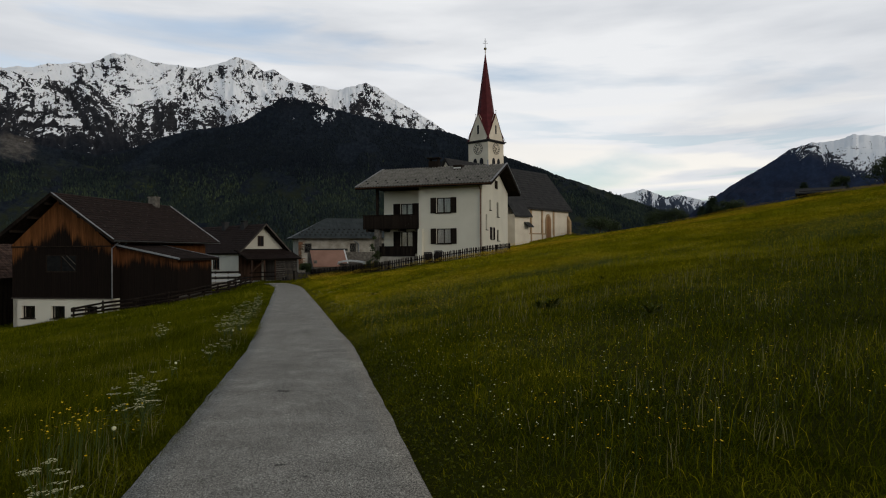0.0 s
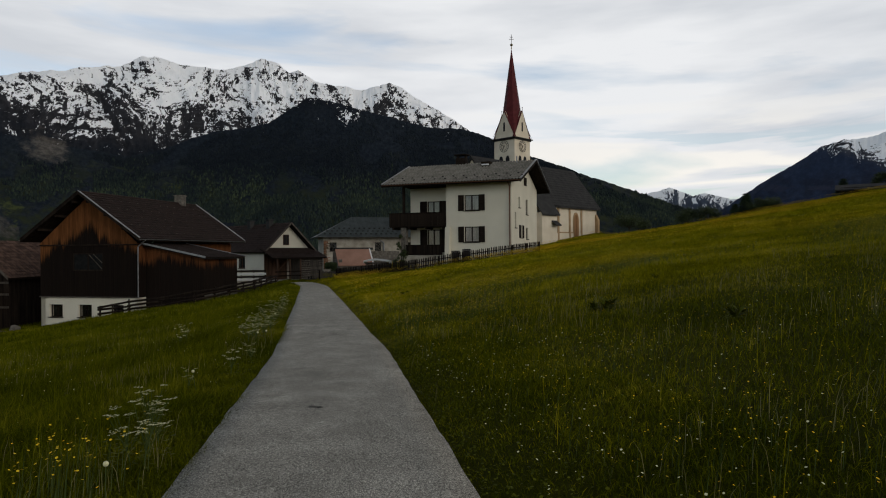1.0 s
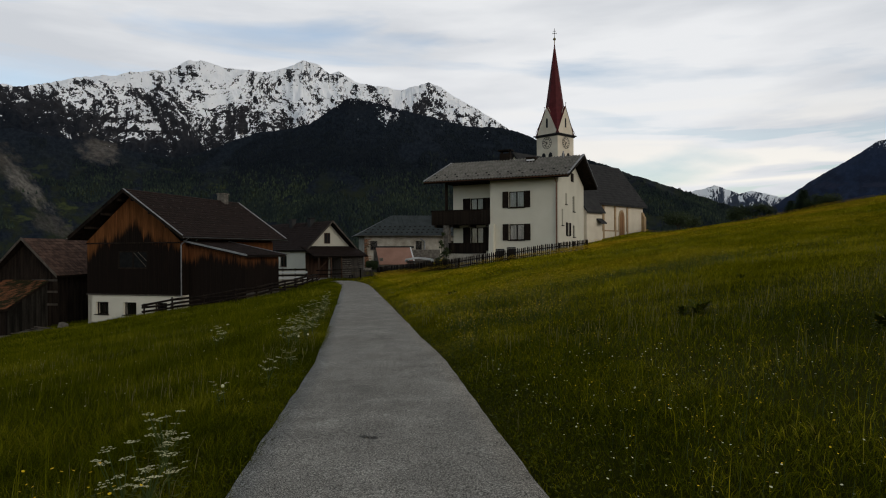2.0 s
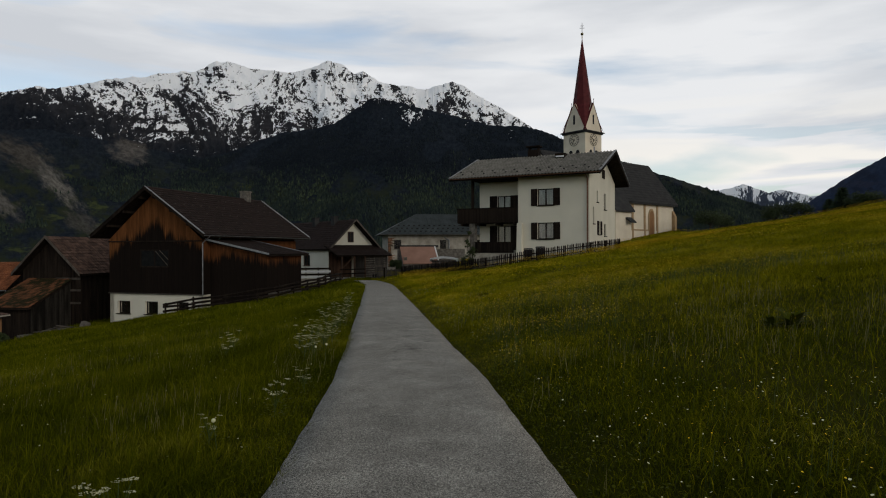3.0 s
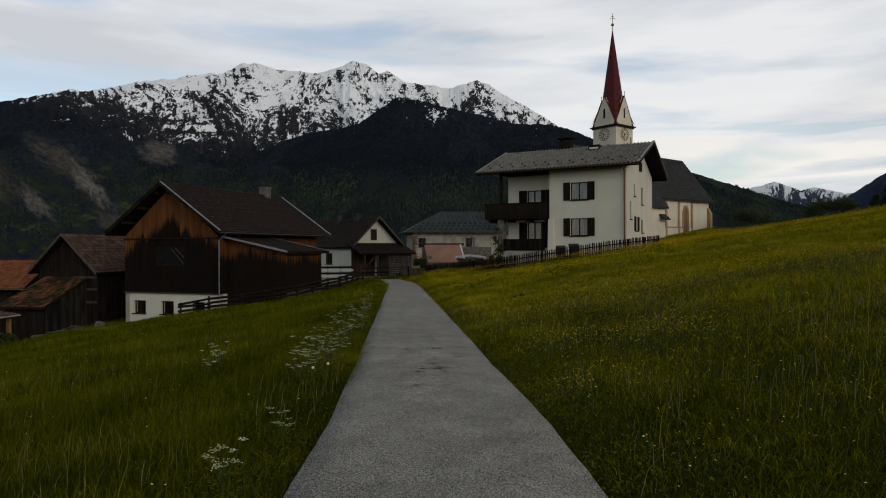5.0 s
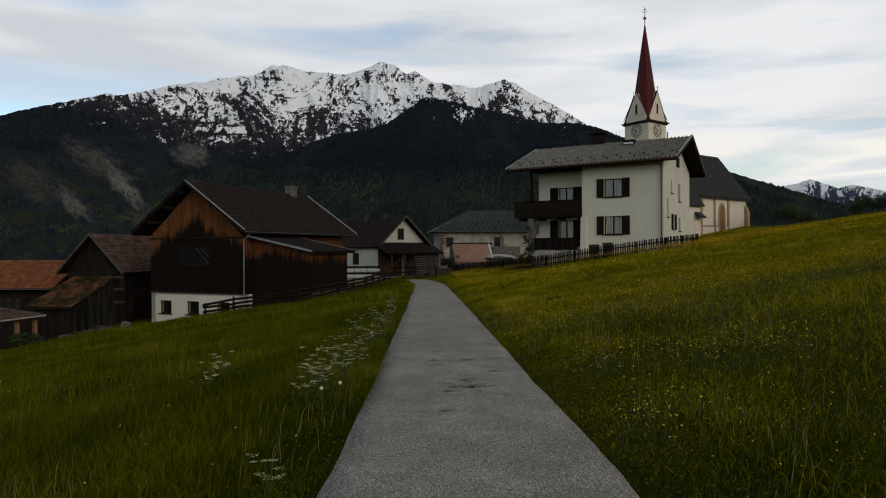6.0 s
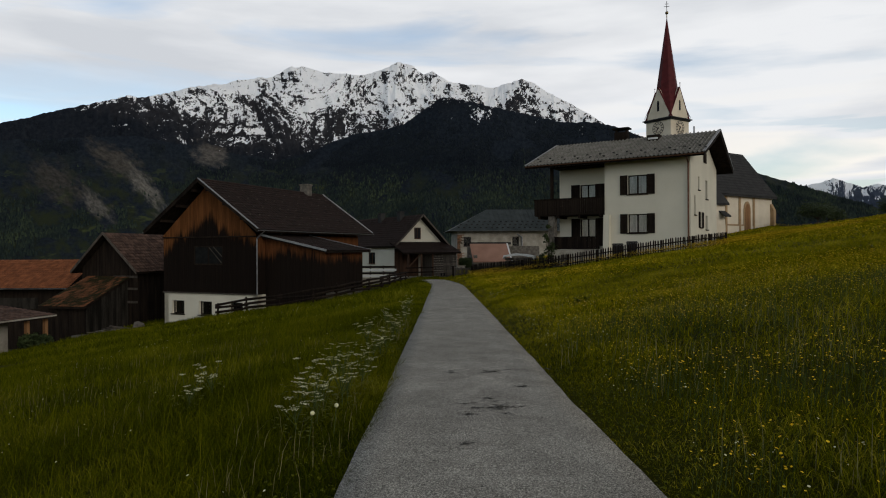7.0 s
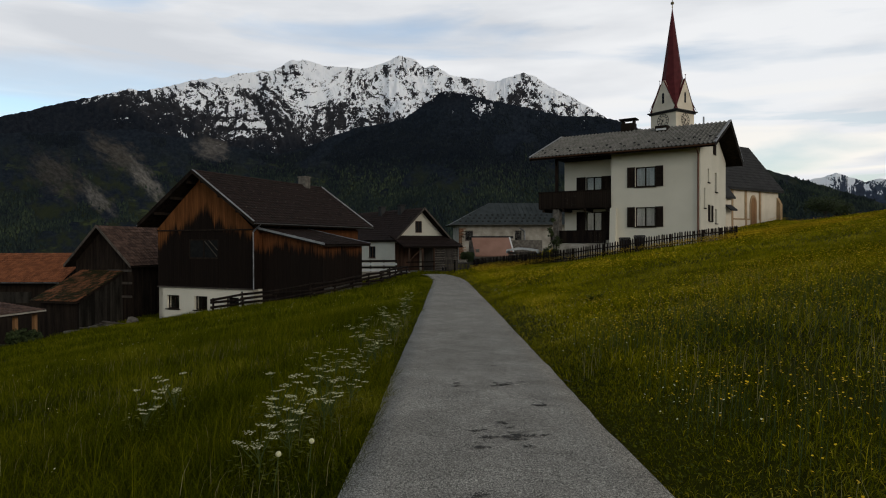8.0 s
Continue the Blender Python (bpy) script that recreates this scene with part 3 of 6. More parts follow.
def window(parent, m, x, z0, z1, w, shutter=0.0, curtain=True, frame_mat=None, bars=1, cross=0, depth=0.12):
    """A framed window in a wall opening, with sill, panes, and shutters folded back on the wall."""
    fm = frame_mat or M_DARKWOOD
    h, t = z1 - z0, 0.07
    a, b = x - w / 2, x + w / 2
    bm = bmesh.new()
    add_box(bm, a, a + t, depth, depth + 0.07, z0, z1)
    add_box(bm, b - t, b, depth, depth + 0.07, z0, z1)
    add_box(bm, a + t, b - t, depth, depth + 0.07, z0, z0 + t)
    add_box(bm, a + t, b - t, depth, depth + 0.07, z1 - t, z1)
    for i in range(bars):
        c = a + w * (i + 1) / (bars + 1)
        add_box(bm, c - 0.045, c + 0.045, depth - 0.01, depth + 0.06, z0 + t, z1 - t)
    for i in range(cross):
        c = z0 + h * (i + 1) / (cross + 1)
        add_box(bm, a + t, b - t, depth + 0.005, depth + 0.05, c - 0.02, c + 0.02)
    bm.transform(m)
    win = part("window", bm, fm, parent)
    bm = box(a + t, b - t, depth + 0.03, depth + 0.04, z0 + t, z1 - t)
    bm.transform(m)
    g = part("pane", bm, M_GLASS, win)
    g.visible_shadow = False
    bm = bmesh.new()
    n = max(6, int(w * 14))
    for i in range(n):
        u0, u1 = a + t + (w - 2 * t) * i / n, a + t + (w - 2 * t) * (i + 1) / n
        y = depth + 0.16 + (0.02 if i % 2 else 0)
        add_box(bm, u0, u1, y, y + 0.02, z0 + 0.02, z1 - 0.02)
    bm.transform(m)
    # Without a curtain, a black sheet stands in for the unlit room.
    part("curtain" if curtain else "dark_room_sheet", bm, M_CURTAIN if curtain else M_BLACK, win)
    bm = box(a - 0.08, b + 0.08, -0.09, depth, z0 - 0.06, z0)
    bm.transform(m)
    part("sill", bm, fm, win)
    if shutter:
        for s, e in ((a - shutter - 0.02, a - 0.02), (b + 0.02, b + shutter + 0.02)):
            bm = box(s, e, -0.05, -0.012, z0 - 0.02, z1 + 0.02)
            for c0, c1 in ((z0, z0 + 0.09), (z1 - 0.09, z1), ((z0 + z1) / 2 - 0.05, (z0 + z1) / 2 + 0.05)):
                add_box(bm, s, e, -0.075, -0.05, c0, c1)
            add_box(bm, s, s + 0.07, -0.07, -0.05, z0, z1)
            add_box(bm, e - 0.07, e, -0.07, -0.05, z0, z1)
            k = int((z1 - z0) / 0.09)
            for q in range(k):
                zz = z0 + (q + 0.5) * (z1 - z0) / k
                add_box(bm, s + 0.07, e - 0.07, -0.06, -0.05, zz - 0.02, zz + 0.02)
            bm.transform(m)
            part("shutter", bm, M_DARKWOOD, win)
    return win


def tiled_slope(x_eave, z_eave, x_ridge, z_ridge, y0, y1, course=0.33, width=0.30, thick=0.10, wave=0.035):
    """A roof slope (falling along x, running along y) laid in overlapping courses of tiles with raised rolls."""
    run, rise = x_eave - x_ridge, z_eave - z_ridge
    length = math.hypot(run, rise)
    rows = max(2, int(length / course))
    cols = max(2, int((y1 - y0) / width))
    nx, nz = -rise / length, run / length
    if nz < 0:
        nx, nz = -nx, -nz
    verts, faces = [], []
    for r in range(rows):
        f0, f1 = r / rows, (r + 1.12) / rows
        for c in range(cols):
            j = random.uniform(-0.006, 0.006)
            base = len(verts)
            ya, yb = y0 + (y1 - y0) * c / cols, y0 + (y1 - y0) * (c + 1) / cols
            ym = ya + (yb - ya) * 0.72
            for f, lift in ((f0, 0.0), (f1, 0.045 + j)):
                for yy, w in ((ya, 0.0), (ya + (yb - ya) * 0.36, wave), (ym, 0.004), (yb, 0.0)):
                    verts.append((x_ridge + run * f + nx * (w + lift), yy, z_ridge + rise * f + nz * (w + lift)))
            for q in range(3):
                faces.append((base + q, base + q + 1, base + 5 + q, base + 4 + q))
            b2 = len(verts)
            for q in range(4):
                v = verts[base + 4 + q]
                verts.append((v[0] - nx * 0.035, v[1], v[2] - nz * 0.035))
            for q in range(3):
                faces.append((base + 4 + q, base + 5 + q, b2 + q + 1, b2 + q))
    me = bpy.data.meshes.new("tiles")
    me.from_pydata(verts, [], faces)
    bm = bmesh.new()
    bm.from_mesh(me)
    bpy.data.meshes.remove(me)
    return bm


def slope_deck(x_eave, z_eave, x_ridge, z_ridge, y0, y1, t=0.16):
    return prism([(x_eave, z_eave), (x_ridge, z_ridge), (x_ridge, z_ridge - t), (x_eave, z_eave - t)], y0, y1)


def boards(x0, x1, z0, ztop, width=0.19, gap=0.012, thick=0.035, y=0.0, m=None):
    """Vertical boarding; ztop gives the height at each place along the wall."""
    bm = bmesh.new()
    x = x0
    while x < x1 - 0.02:
        w = min(width * random.uniform(0.8, 1.2), x1 - x)
        a, b, f = x, x + w - gap, y - random.uniform(0, 0.012)
        za, zb = ztop(a), ztop(b)
        v = [bm.verts.new(p) for p in ((a, f, z0), (b, f, z0), (b, f, zb), (a, f, za), (a, f + thick, z0), (b, f + thick, z0), (b, f + thick, zb), (a, f + thick, za))]
        for q in ((0, 1, 2, 3), (1, 5, 6, 2), (5, 4, 7, 6), (4, 0, 3, 7), (3, 2, 6, 7), (0, 4, 5, 1)):
            bm.faces.new([v[i] for i in q])
        x += w
    if m:
        bm.transform(m)
    return bm


def board_parts(parent, x0, x1, z0, ztop, material, width=0.19, y=0.0, m=None):
    """The same boarding with every board an object of its own."""
    x = x0
    while x < x1 - 0.02:
        w = min(width * random.uniform(0.85, 1.15), x1 - x)
        if x1 - x - w < 0.05:
            w = x1 - x
        a, b, f, e = x, x + w - 0.014, y - random.uniform(0, 0.014), random.uniform(-0.03, 0.0)
        za, zb = ztop(a), ztop(b)
        bm = bmesh.new()
        v = [bm.verts.new(p) for p in ((a, f, z0 + e), (b, f, z0 + e), (b, f, zb), (a, f, za), (a, f + 0.035, z0 + e), (b, f + 0.035, z0 + e), (b, f + 0.035, zb), (a, f + 0.035, za))]
        for q in ((0, 1, 2, 3), (1, 5, 6, 2), (5, 4, 7, 6), (4, 0, 3, 7), (3, 2, 6, 7), (0, 4, 5, 1)):
            bm.faces.new([v[i] for i in q])
        if m:
            bm.transform(m)
        part("board", bm, material, parent)
        x += w


def flat_top(z):
    return lambda x: z


def gutter(bm, a, b, r=0.075):
    """A half-round channel from a to b."""
    a, b = Vector(a), Vector(b)
    d = (b - a).normalized()
    n = d.cross(Vector((0, 0, 1))).normalized()
    prev = None
    for i in range(7):
        t = math.pi * i / 6
        o = n * (r * math.cos(t)) + Vector((0, 0, -r * math.sin(t)))
        cur = (bm.verts.new(a + o), bm.verts.new(b + o))
        if prev:
            bm.faces.new((prev[0], prev[1], cur[1], cur[0]))
        prev = cur
    return bm


# ---- the barn on the low side of the lane ----
def make_barn():
    W, D, ZB, ZE, ZR = 8.93, 13.4, -2.2, 2.05, 5.75
    barn = thing("barn", pose(-12.74, 53.0, 0, 0, 0, -24), "weathered brown wooden barn on a white plastered base", "barn")
    cols = (-7.54, -4.85, -1.97)
    holes = [(c - 0.62, c + 0.62, -3.80, -2.80) for c in cols]
    bm = wall_panel(-W, 0, -6.5, ZB, 0.4, holes)
    part("base_wall", bm, M_PLASTER, barn, "white plastered masonry base")
    part("base_wall", wall_panel(0, D, -6.5, ZB, 0.4, [], SIDE), M_PLASTER, barn)
    part("base_wall", wall_panel(0, D, -6.5, ZB, 0.4, [], Matrix.Translation((-W + 0.4, 0, 0)) @ SIDE), M_PLASTER, barn)
    part("base_wall", box(-W, 0, D - 0.4, D, -6.5, ZB), M_PLASTER, barn)
    for c in cols:
        window(barn, Matrix(), c, -3.80, -2.80, 1.24, curtain=False, bars=1, cross=0, depth=0.20)
    top = lambda x: ZE + (ZR - ZE) * (1 - abs(x + W / 2) / (W / 2))
    low = lambda x: min(1.95, top(x))
    wx0, wx1, wz0, wz1 = -5.9, -3.1, -0.12, 1.29
    board_parts(barn, -W, wx0, ZB, flat_top(1.95), M_BARN, y=-0.06)
    board_parts(barn, wx0, wx1, ZB, flat_top(wz0), M_BARN, y=-0.06)
    board_parts(barn, wx0, wx1, wz1, flat_top(1.95), M_BARN, y=-0.06)
    board_parts(barn, wx1, 0, ZB, flat_top(1.95), M_BARN, y=-0.06)
    board_parts(barn, -W, 0, 1.93, lambda x: max(2.0, top(x)), M_BARN, y=-0.12)
    part("back_boarding", prism([(-W, ZB), (0, ZB), (0, ZE), (-W / 2, ZR), (-W, ZE)], D - 0.1, D), M_BARN, barn)
    part("side_boarding", boards(0, D, ZB, flat_top(ZE), y=0, m=SIDE), M_BARNSIDE, barn)
    part("side_boarding", boards(0, D, ZB, flat_top(ZE), y=0, m=Matrix.Translation((-W, D, 0)) @ Matrix.Rotation(radians(-90), 4, "Z")), M_BARNSIDE, barn)
    part("floor_deck", box(-W + 0.1, -0.1, 0.1, D - 0.1, ZB - 0.15, ZB - 0.02), M_DARKWOOD, barn)
    part("middle_rail", box(-W - 0.02, 0.02, -0.16, -0.06, 1.88, 1.97), M_DARKWOOD, barn)
    part("ledge", box(-W - 0.04, 0.04, -0.14, 0.0, ZB - 0.03, ZB + 0.06), M_GREYWOOD, barn)
    # the broad old window in the boards
    bm = bmesh.new()
    for a, b, c, d in ((wx0, wx0 + 0.1, wz0, wz1), (wx1 - 0.1, wx1, wz0, wz1), (wx0, wx1, wz0, wz0 + 0.1), (wx0, wx1, wz1 - 0.1, wz1), (-4.55, -4.45, wz0 + 0.1, wz1 - 0.1)):
        add_box(bm, a, b, -0.05, 0.03, c, d)
    win = part("window", bm, M_DARKWOOD, barn, "wide dark barn window")
    part("pane", box(wx0 + 0.1, wx1 - 0.1, -0.02, -0.01, wz0 + 0.1, wz1 - 0.1), M_DUSTY, win)
    # Black sheet standing in for the dark inside of the barn.
    part("dark_room_sheet", box(wx0, wx1, 0.25, 0.28, wz0, wz1), M_BLACK, win)
    part("brace", tube((-4.4, -0.06, 1.15), (-3.25, -0.06, 0.05), 0.035, sides=6), M_GREYWOOD, win)
    part("brace", tube((-4.0, -0.06, 1.2), (-3.2, -0.06, 0.5), 0.03, sides=6), M_GREYWOOD, win)
    # roof
    xo, zo, y0, y1 = 0.92, 2.34, -1.05, D + 1.0
    for sx in (1, -1):
        xe = -W / 2 + sx * (W / 2 + xo)
        ze = zo
        part("roof_deck", slope_deck(xe, ze, -W / 2, 6.02, y0, y1), M_DARKWOOD, barn)
        part("roof_covering", tiled_slope(xe, ze + 0.03, -W / 2, 6.05, y0, y1, 0.36, 0.34), M_ROOFBROWN, barn, "dark brown roof tiles in courses")
        part("verge_board", prism([(xe, ze + 0.10), (-W / 2, 6.14), (-W / 2, 5.86), (xe, ze - 0.18)], y0 - 0.04, y0 - 0.005), M_DARKWOOD, barn)
        part("verge_flashing", prism([(xe, ze + 0.13), (-W / 2, 6.17), (-W / 2, 6.12), (xe, ze + 0.08)], y0 - 0.07, y0 + 0.09), M_METAL if sx > 0 else M_DARKWOOD, barn, "thin metal verge strip")
        part("verge_flashing", prism([(xe, ze + 0.14), (-W / 2, 6.18), (-W / 2, 6.10), (xe, ze + 0.06)], y1 - 0.1, y1 + 0.1), M_METAL, barn)
        part("gutter", gutter(bmesh.new(), (xe + sx * 0.07, y0, ze + 0.0), (xe + sx * 0.07, y1, ze - 0.02)), M_METAL, barn)
    for s in (0.15, 0.5, 0.85):
        for sx in (1, -1):
            x = -W / 2 + sx * (W / 2) * s
            z = 6.02 - (6.02 - zo) * (W / 2 * s) / (W / 2 + xo) - 0.17
            part("purlin", box(x - 0.08, x + 0.08, y0 + 0.1, D, z - 0.2, z), M_DARKWOOD, barn)
    part("ridge_cap", tube((-W / 2, y0 - 0.05, 6.06), (-W / 2, y1 + 0.05, 6.06), 0.10, sides=8), M_ROOFBROWN, barn)
    guard = mesh_of("snow_guard", box(-0.03, 0.03, -0.04, 0.04, -0.02, 0.06), M_GREYWOOD)
    for row, f in enumerate((0.18, 0.36, 0.54, 0.72, 0.88)):
        for k in range(15):
            y = y0 + 0.5 + k * 1.0 + (0.5 if row % 2 else 0.0)
            piece("snow_guard", guard, barn, pose(-W / 2 + f * (W / 2 + xo), y, 6.05 - f * (6.05 - zo) + 0.10))
    ch = part("chimney", box(-W / 2 - 0.38, -W / 2 + 0.38, 11.4, 12.1, 5.3, 6.75), M_STONE, barn, "grey stone chimney")
    part("chimney_cap", box(-W / 2 - 0.45, -W / 2 + 0.45, 11.33, 12.17, 6.75, 6.86), M_STONE, ch)
    bm = bmesh.new()
    add_tube(bm, (xo + 0.05, y0 + 0.6, 2.25), (0.08, -0.15, 1.75), 0.045)
    add_tube(bm, (0.08, -0.15, 1.75), (0.08, -0.15, -2.2), 0.045)
    part("downpipe", bm, M_METAL, barn)
    # lean-to
    L, Y0, Y1 = 5.1, 0.8, 5.7
    board_parts(barn, 0.05, L, -3.6, lambda x: 1.95 - 1.02 * x / L, M_BARNSIDE, y=Y0)
    board_parts(barn, Y0, Y1, -3.4, flat_top(0.88), M_BARNSIDE, y=0, m=Matrix.Translation((L, 0, 0)) @ SIDE)
    part("lean_to_back", box(0, L, Y1 - 0.06, Y1, -3.4, 0.85), M_BARNSIDE, barn)
    part("lean_to_plinth", box(L - 0.25, L + 0.03, Y0 + 0.1, Y1, -4.2, -1.9), M_STONE, barn)
    part("lean_to_deck", slope_deck(L + 0.45, 0.86, -0.05, 2.0, Y0 - 0.45, Y1 + 0.45, 0.12), M_DARKWOOD, barn)
    part("lean_to_tiles", tiled_slope(L + 0.45, 0.89, -0.05, 2.03, Y0 - 0.45, Y1 + 0.45, 0.36, 0.34), M_ROOFBROWN, barn)
    for yy in (Y0 - 0.5, Y1 + 0.45):
        part("lean_to_verge", prism([(L + 0.45, 0.98), (-0.05, 2.12), (-0.05, 1.98), (L + 0.45, 0.84)], yy, yy + 0.06), M_METAL, barn)
    return barn


make_barn()


# ---- the white house above the lane ----
def make_house():
    house = thing("house", pose(16.95, 50.95, -0.10, 0, 0, -33), "white plastered alpine house with dark shutters and balcony", "house")
    A, L, D, R, T = 5.88, 9.95, 10.0, 1.5, 0.35
    wx, ww = -3.54, 1.33
    hole = lambda c, w, z0, z1: (c - w / 2, c + w / 2, z0, z1)
    ident = Matrix()
    part("front_wall", wall_panel(-A, 0, -1.2, 7.3, T, [hole(wx, ww, 4.84, 6.19), hole(wx, ww, 2.11, 3.45)]), M_PLASTER, house)
    window(house, ident, wx, 4.84, 6.19, ww, 0.52)
    window(house, ident, wx, 2.11, 3.45, ww, 0.52)
    side = [(1.45, 0.5, 3.34, 4.70, 0), (5.7, 0.75, 4.68, 6.07, 0), (2.8, 0.5, 5.16, 6.1, 0), (3.5, 0.8, 2.5, 3.6, 0.42), (5.75, 0.8, 2.4, 3.45, 0.0)]
    part("gable_wall", wall_panel(T, D, -1.2, 7.3, T, [hole(c, w, a, b) for c, w, a, b, _ in side], SIDE), M_PLASTER, house, "cream-lit plastered gable wall")
    for c, w, a, b, s in side:
        window(house, SIDE, c, a, b, w, s, bars=0 if w < 0.6 else 1)
    part("gable_top", prism([(0, 7.3), (D, 7.3), (D / 2, 9.28)], -T, 0, "x"), M_PLASTER, house)
    bm = boards(4.5, 5.5, 7.3, flat_top(8.05), 0.16, y=-0.06, m=SIDE)
    part("gable_hatch", bm, M_DARKWOOD, house)
    part("loggia_wall", wall_panel(-L, -A, -1.2, 7.3, T, [hole(-7.68, 1.2, 3.7, 5.88), hole(-7.68, 1.2, 1.25, 3.3)], Matrix.Translation((0, R, 0))), M_PLASTER, house)
    rec = Matrix.Translation((0, R, 0))
    window(house, rec, -7.68, 3.7, 5.88, 1.2, 0.68)
    window(house, rec, -7.68, 1.25, 3.3, 1.2, 0.68)
    part("return_wall", box(-A, -A + T, T, R, -1.2, 7.3), M_PLASTER, house)
    part("side_wall", box(-L, -L + T, R + T, D, -1.2, 7.3), M_PLASTER, house)
    part("side_gable_top", prism([(0, 7.3), (D, 7.3), (D / 2, 9.28)], -L, -L + T, "x"), M_PLASTER, house)
    part("rear_wall", box(-L + T, -T, D - T, D, -1.2, 7.3), M_PLASTER, house)
    part("storey_floor", box(-L + T, -T, R + T + 0.01, D - T - 0.01, 3.35, 3.55), M_GREYWOOD, house)
    part("attic_floor", box(-L, -0.01, 0.02, D, 7.10, 7.21), M_DARKWOOD, house, "dark boarded ceiling under the eaves")
    # balcony
    bal = part("balcony_floor", box(-11.3, -A, -0.12, R, 3.50, 3.64), M_DARKWOOD, house)
    slat = mesh_of("slat", box(0, 0.125, -0.02, 0.02, 3.56, 4.72), M_DARKWOOD)
    for i in range(38):
        piece("slat", slat, bal, pose(-11.3 + 0.1415 * i, -0.15, 0))
    for i in range(28):
        piece("slat", slat, bal, pose(-11.34, -0.12 + 0.14 * i, 0, 0, 0, 90))
    part("side_balcony_floor", box(-11.3, -L, R, R + 2.5, 3.5, 3.64), M_DARKWOOD, house)
    part("handrail", box(-11.38, -A, -0.22, -0.08, 4.72, 4.80), M_DARKWOOD, bal)
    part("handrail", box(-11.40, -11.28, -0.08, R + 2.5, 4.72, 4.80), M_DARKWOOD, bal)
    for x in (-11.0, -9.4, -7.8, -6.2):
        part("joist", box(x - 0.07, x + 0.07, -0.1, R, 3.30, 3.50), M_DARKWOOD, bal)
    part("post", box(-10.06, -9.86, -0.08, 0.12, 4.8, 7.2), M_DARKWOOD, house)
    part("pillar", box(-10.25, -9.75, -0.05, 0.45, -1.2, 3.5), M_STONE, house, "rough stone pillar under the balcony")
    part("terrace", box(-10.2, -A, -0.2, R, -1.2, 0.95), M_OLDPL_SHADE, house)
    bm = bmesh.new()
    x = -9.7
    while x < -6.4:
        add_box(bm, x, x + 0.15, -0.1, -0.06, 1.0, 1.85)
        x += 0.165
    add_box(bm, -9.75, -6.3, -0.12, -0.04, 1.85, 1.93)
    part("terrace_rail", bm, M_DARKWOOD, house)
    bt = prism([(0.0, -1.0), (-0.62, -1.0), (-0.30, 3.45), (0.0, 3.45)], -A, -A + 0.42, "x")
    part("buttress", bt, M_PLASTER, house, "white tapered wall buttress")
    # roof
    zo, zr, x0, x1 = 7.26, 9.60, -11.6, 1.05
    for ye, label in ((-1.1, "grey weathered corrugated roof sheets"), (D + 1.1, "")):
        bm = prism([(ye, zo - 0.03), (D / 2, zr - 0.03), (D / 2, zr - 0.2), (ye, zo - 0.2)], x0, x1, "x")
        part("roof_deck", bm, M_DARKWOOD, house)
        bm = tiled_slope(ye, zo, D / 2, zr, -x1, -x0, 0.62, 0.27, wave=0.10)
        bm.transform(Matrix(((0, -1, 0, 0), (1, 0, 0, 0), (0, 0, 1, 0), (0, 0, 0, 1))))
        part("roof_covering", bm, M_ROOFGREY, house, label)
        for xx in (x0 - 0.04, x1):
            part("verge_board", prism([(ye, zo + 0.08), (D / 2, zr + 0.08), (D / 2, zr - 0.24), (ye, zo - 0.24)], xx, xx + 0.04, "x"), M_DARKWOOD, house)
            part("verge_strip", prism([(ye, zo + 0.12), (D / 2, zr + 0.12), (D / 2, zr + 0.05), (ye, zo + 0.05)], xx - 0.05, xx + 0.09, "x"), M_METAL, house)
    part("gutter", gutter(bmesh.new(), (x0, -1.18, zo - 0.02), (x1, -1.18, zo - 0.04)), M_COPPER, house)
    bm = bmesh.new()
    add_tube(bm, (-0.1, -1.15, 7.28), (-0.12, -0.09, 6.8), 0.055)
    add_tube(bm, (-0.12, -0.09, 6.8), (-0.12, -0.09, 0.3), 0.055)
    part("downpipe", bm, M_COPPER, house)
    guard = mesh_of("snow_guard", box(0, 0.16, 0, 0.05, -0.03, 0.07), M_ROOFDARK)
    for i in range(26):
        f = 0.12 if i % 2 else 0.24
        piece("snow_guard", guard, house, pose(x0 + 0.3 + i * 0.49, -1.1 + f * (D / 2 + 1.1), zo + f * (zr - zo) + 0.12))
    ch = part("chimney", box(-6.65, -5.65, 4.75, 5.45, 9.2, 10.2), M_DARKWOOD, house, "slate-clad chimney")
    for x in (-6.6, -5.8):
        part("cap_support", box(x, x + 0.12, 4.85, 5.35, 10.2, 10.45), M_DARKWOOD, ch)
    part("chimney_cap", box(-6.8, -5.5, 4.65, 5.55, 10.45, 10.55), M_DARKWOOD, ch)
    sk = part("roof_hatch", box(-3.8, -2.9, 3.6, 4.5, 9.0, 9.55), M_DARKWOOD, house)
    # Bright glare on the hatch glass, put in as white paint.
    part("hatch_glare", box(-3.7, -3.0, 3.45, 3.6, 9.2, 9.32), M_WHITE, sk)
    part("vent_pipe", tube((-0.6, 4.4, 9.2), (-0.6, 4.4, 10.0), 0.06), M_METAL, house)
    return house


make_house()


# ---- the church on the rise ----
def arch_pts(x, z0, z1, w, n=8):
    """A pointed-arch outline."""
    h = z1 - w * 0.9
    pts = [(x - w / 2, z0), (x + w / 2, z0), (x + w / 2, h)]
    for i in range(1, n):
        t = i / n
        pts.append((x + w / 2 * math.cos(t * math.pi / 2) ** 0.9, h + (z1 - h) * math.sin(t * math.pi / 2)))
    pts.append((x, z1))
    for i in range(n - 1, 0, -1):
        t = i / n
        pts.append((x - w / 2 * math.cos(t * math.pi / 2) ** 0.9, h + (z1 - h) * math.sin(t * math.pi / 2)))
    pts.append((x - w / 2, h))
    return pts


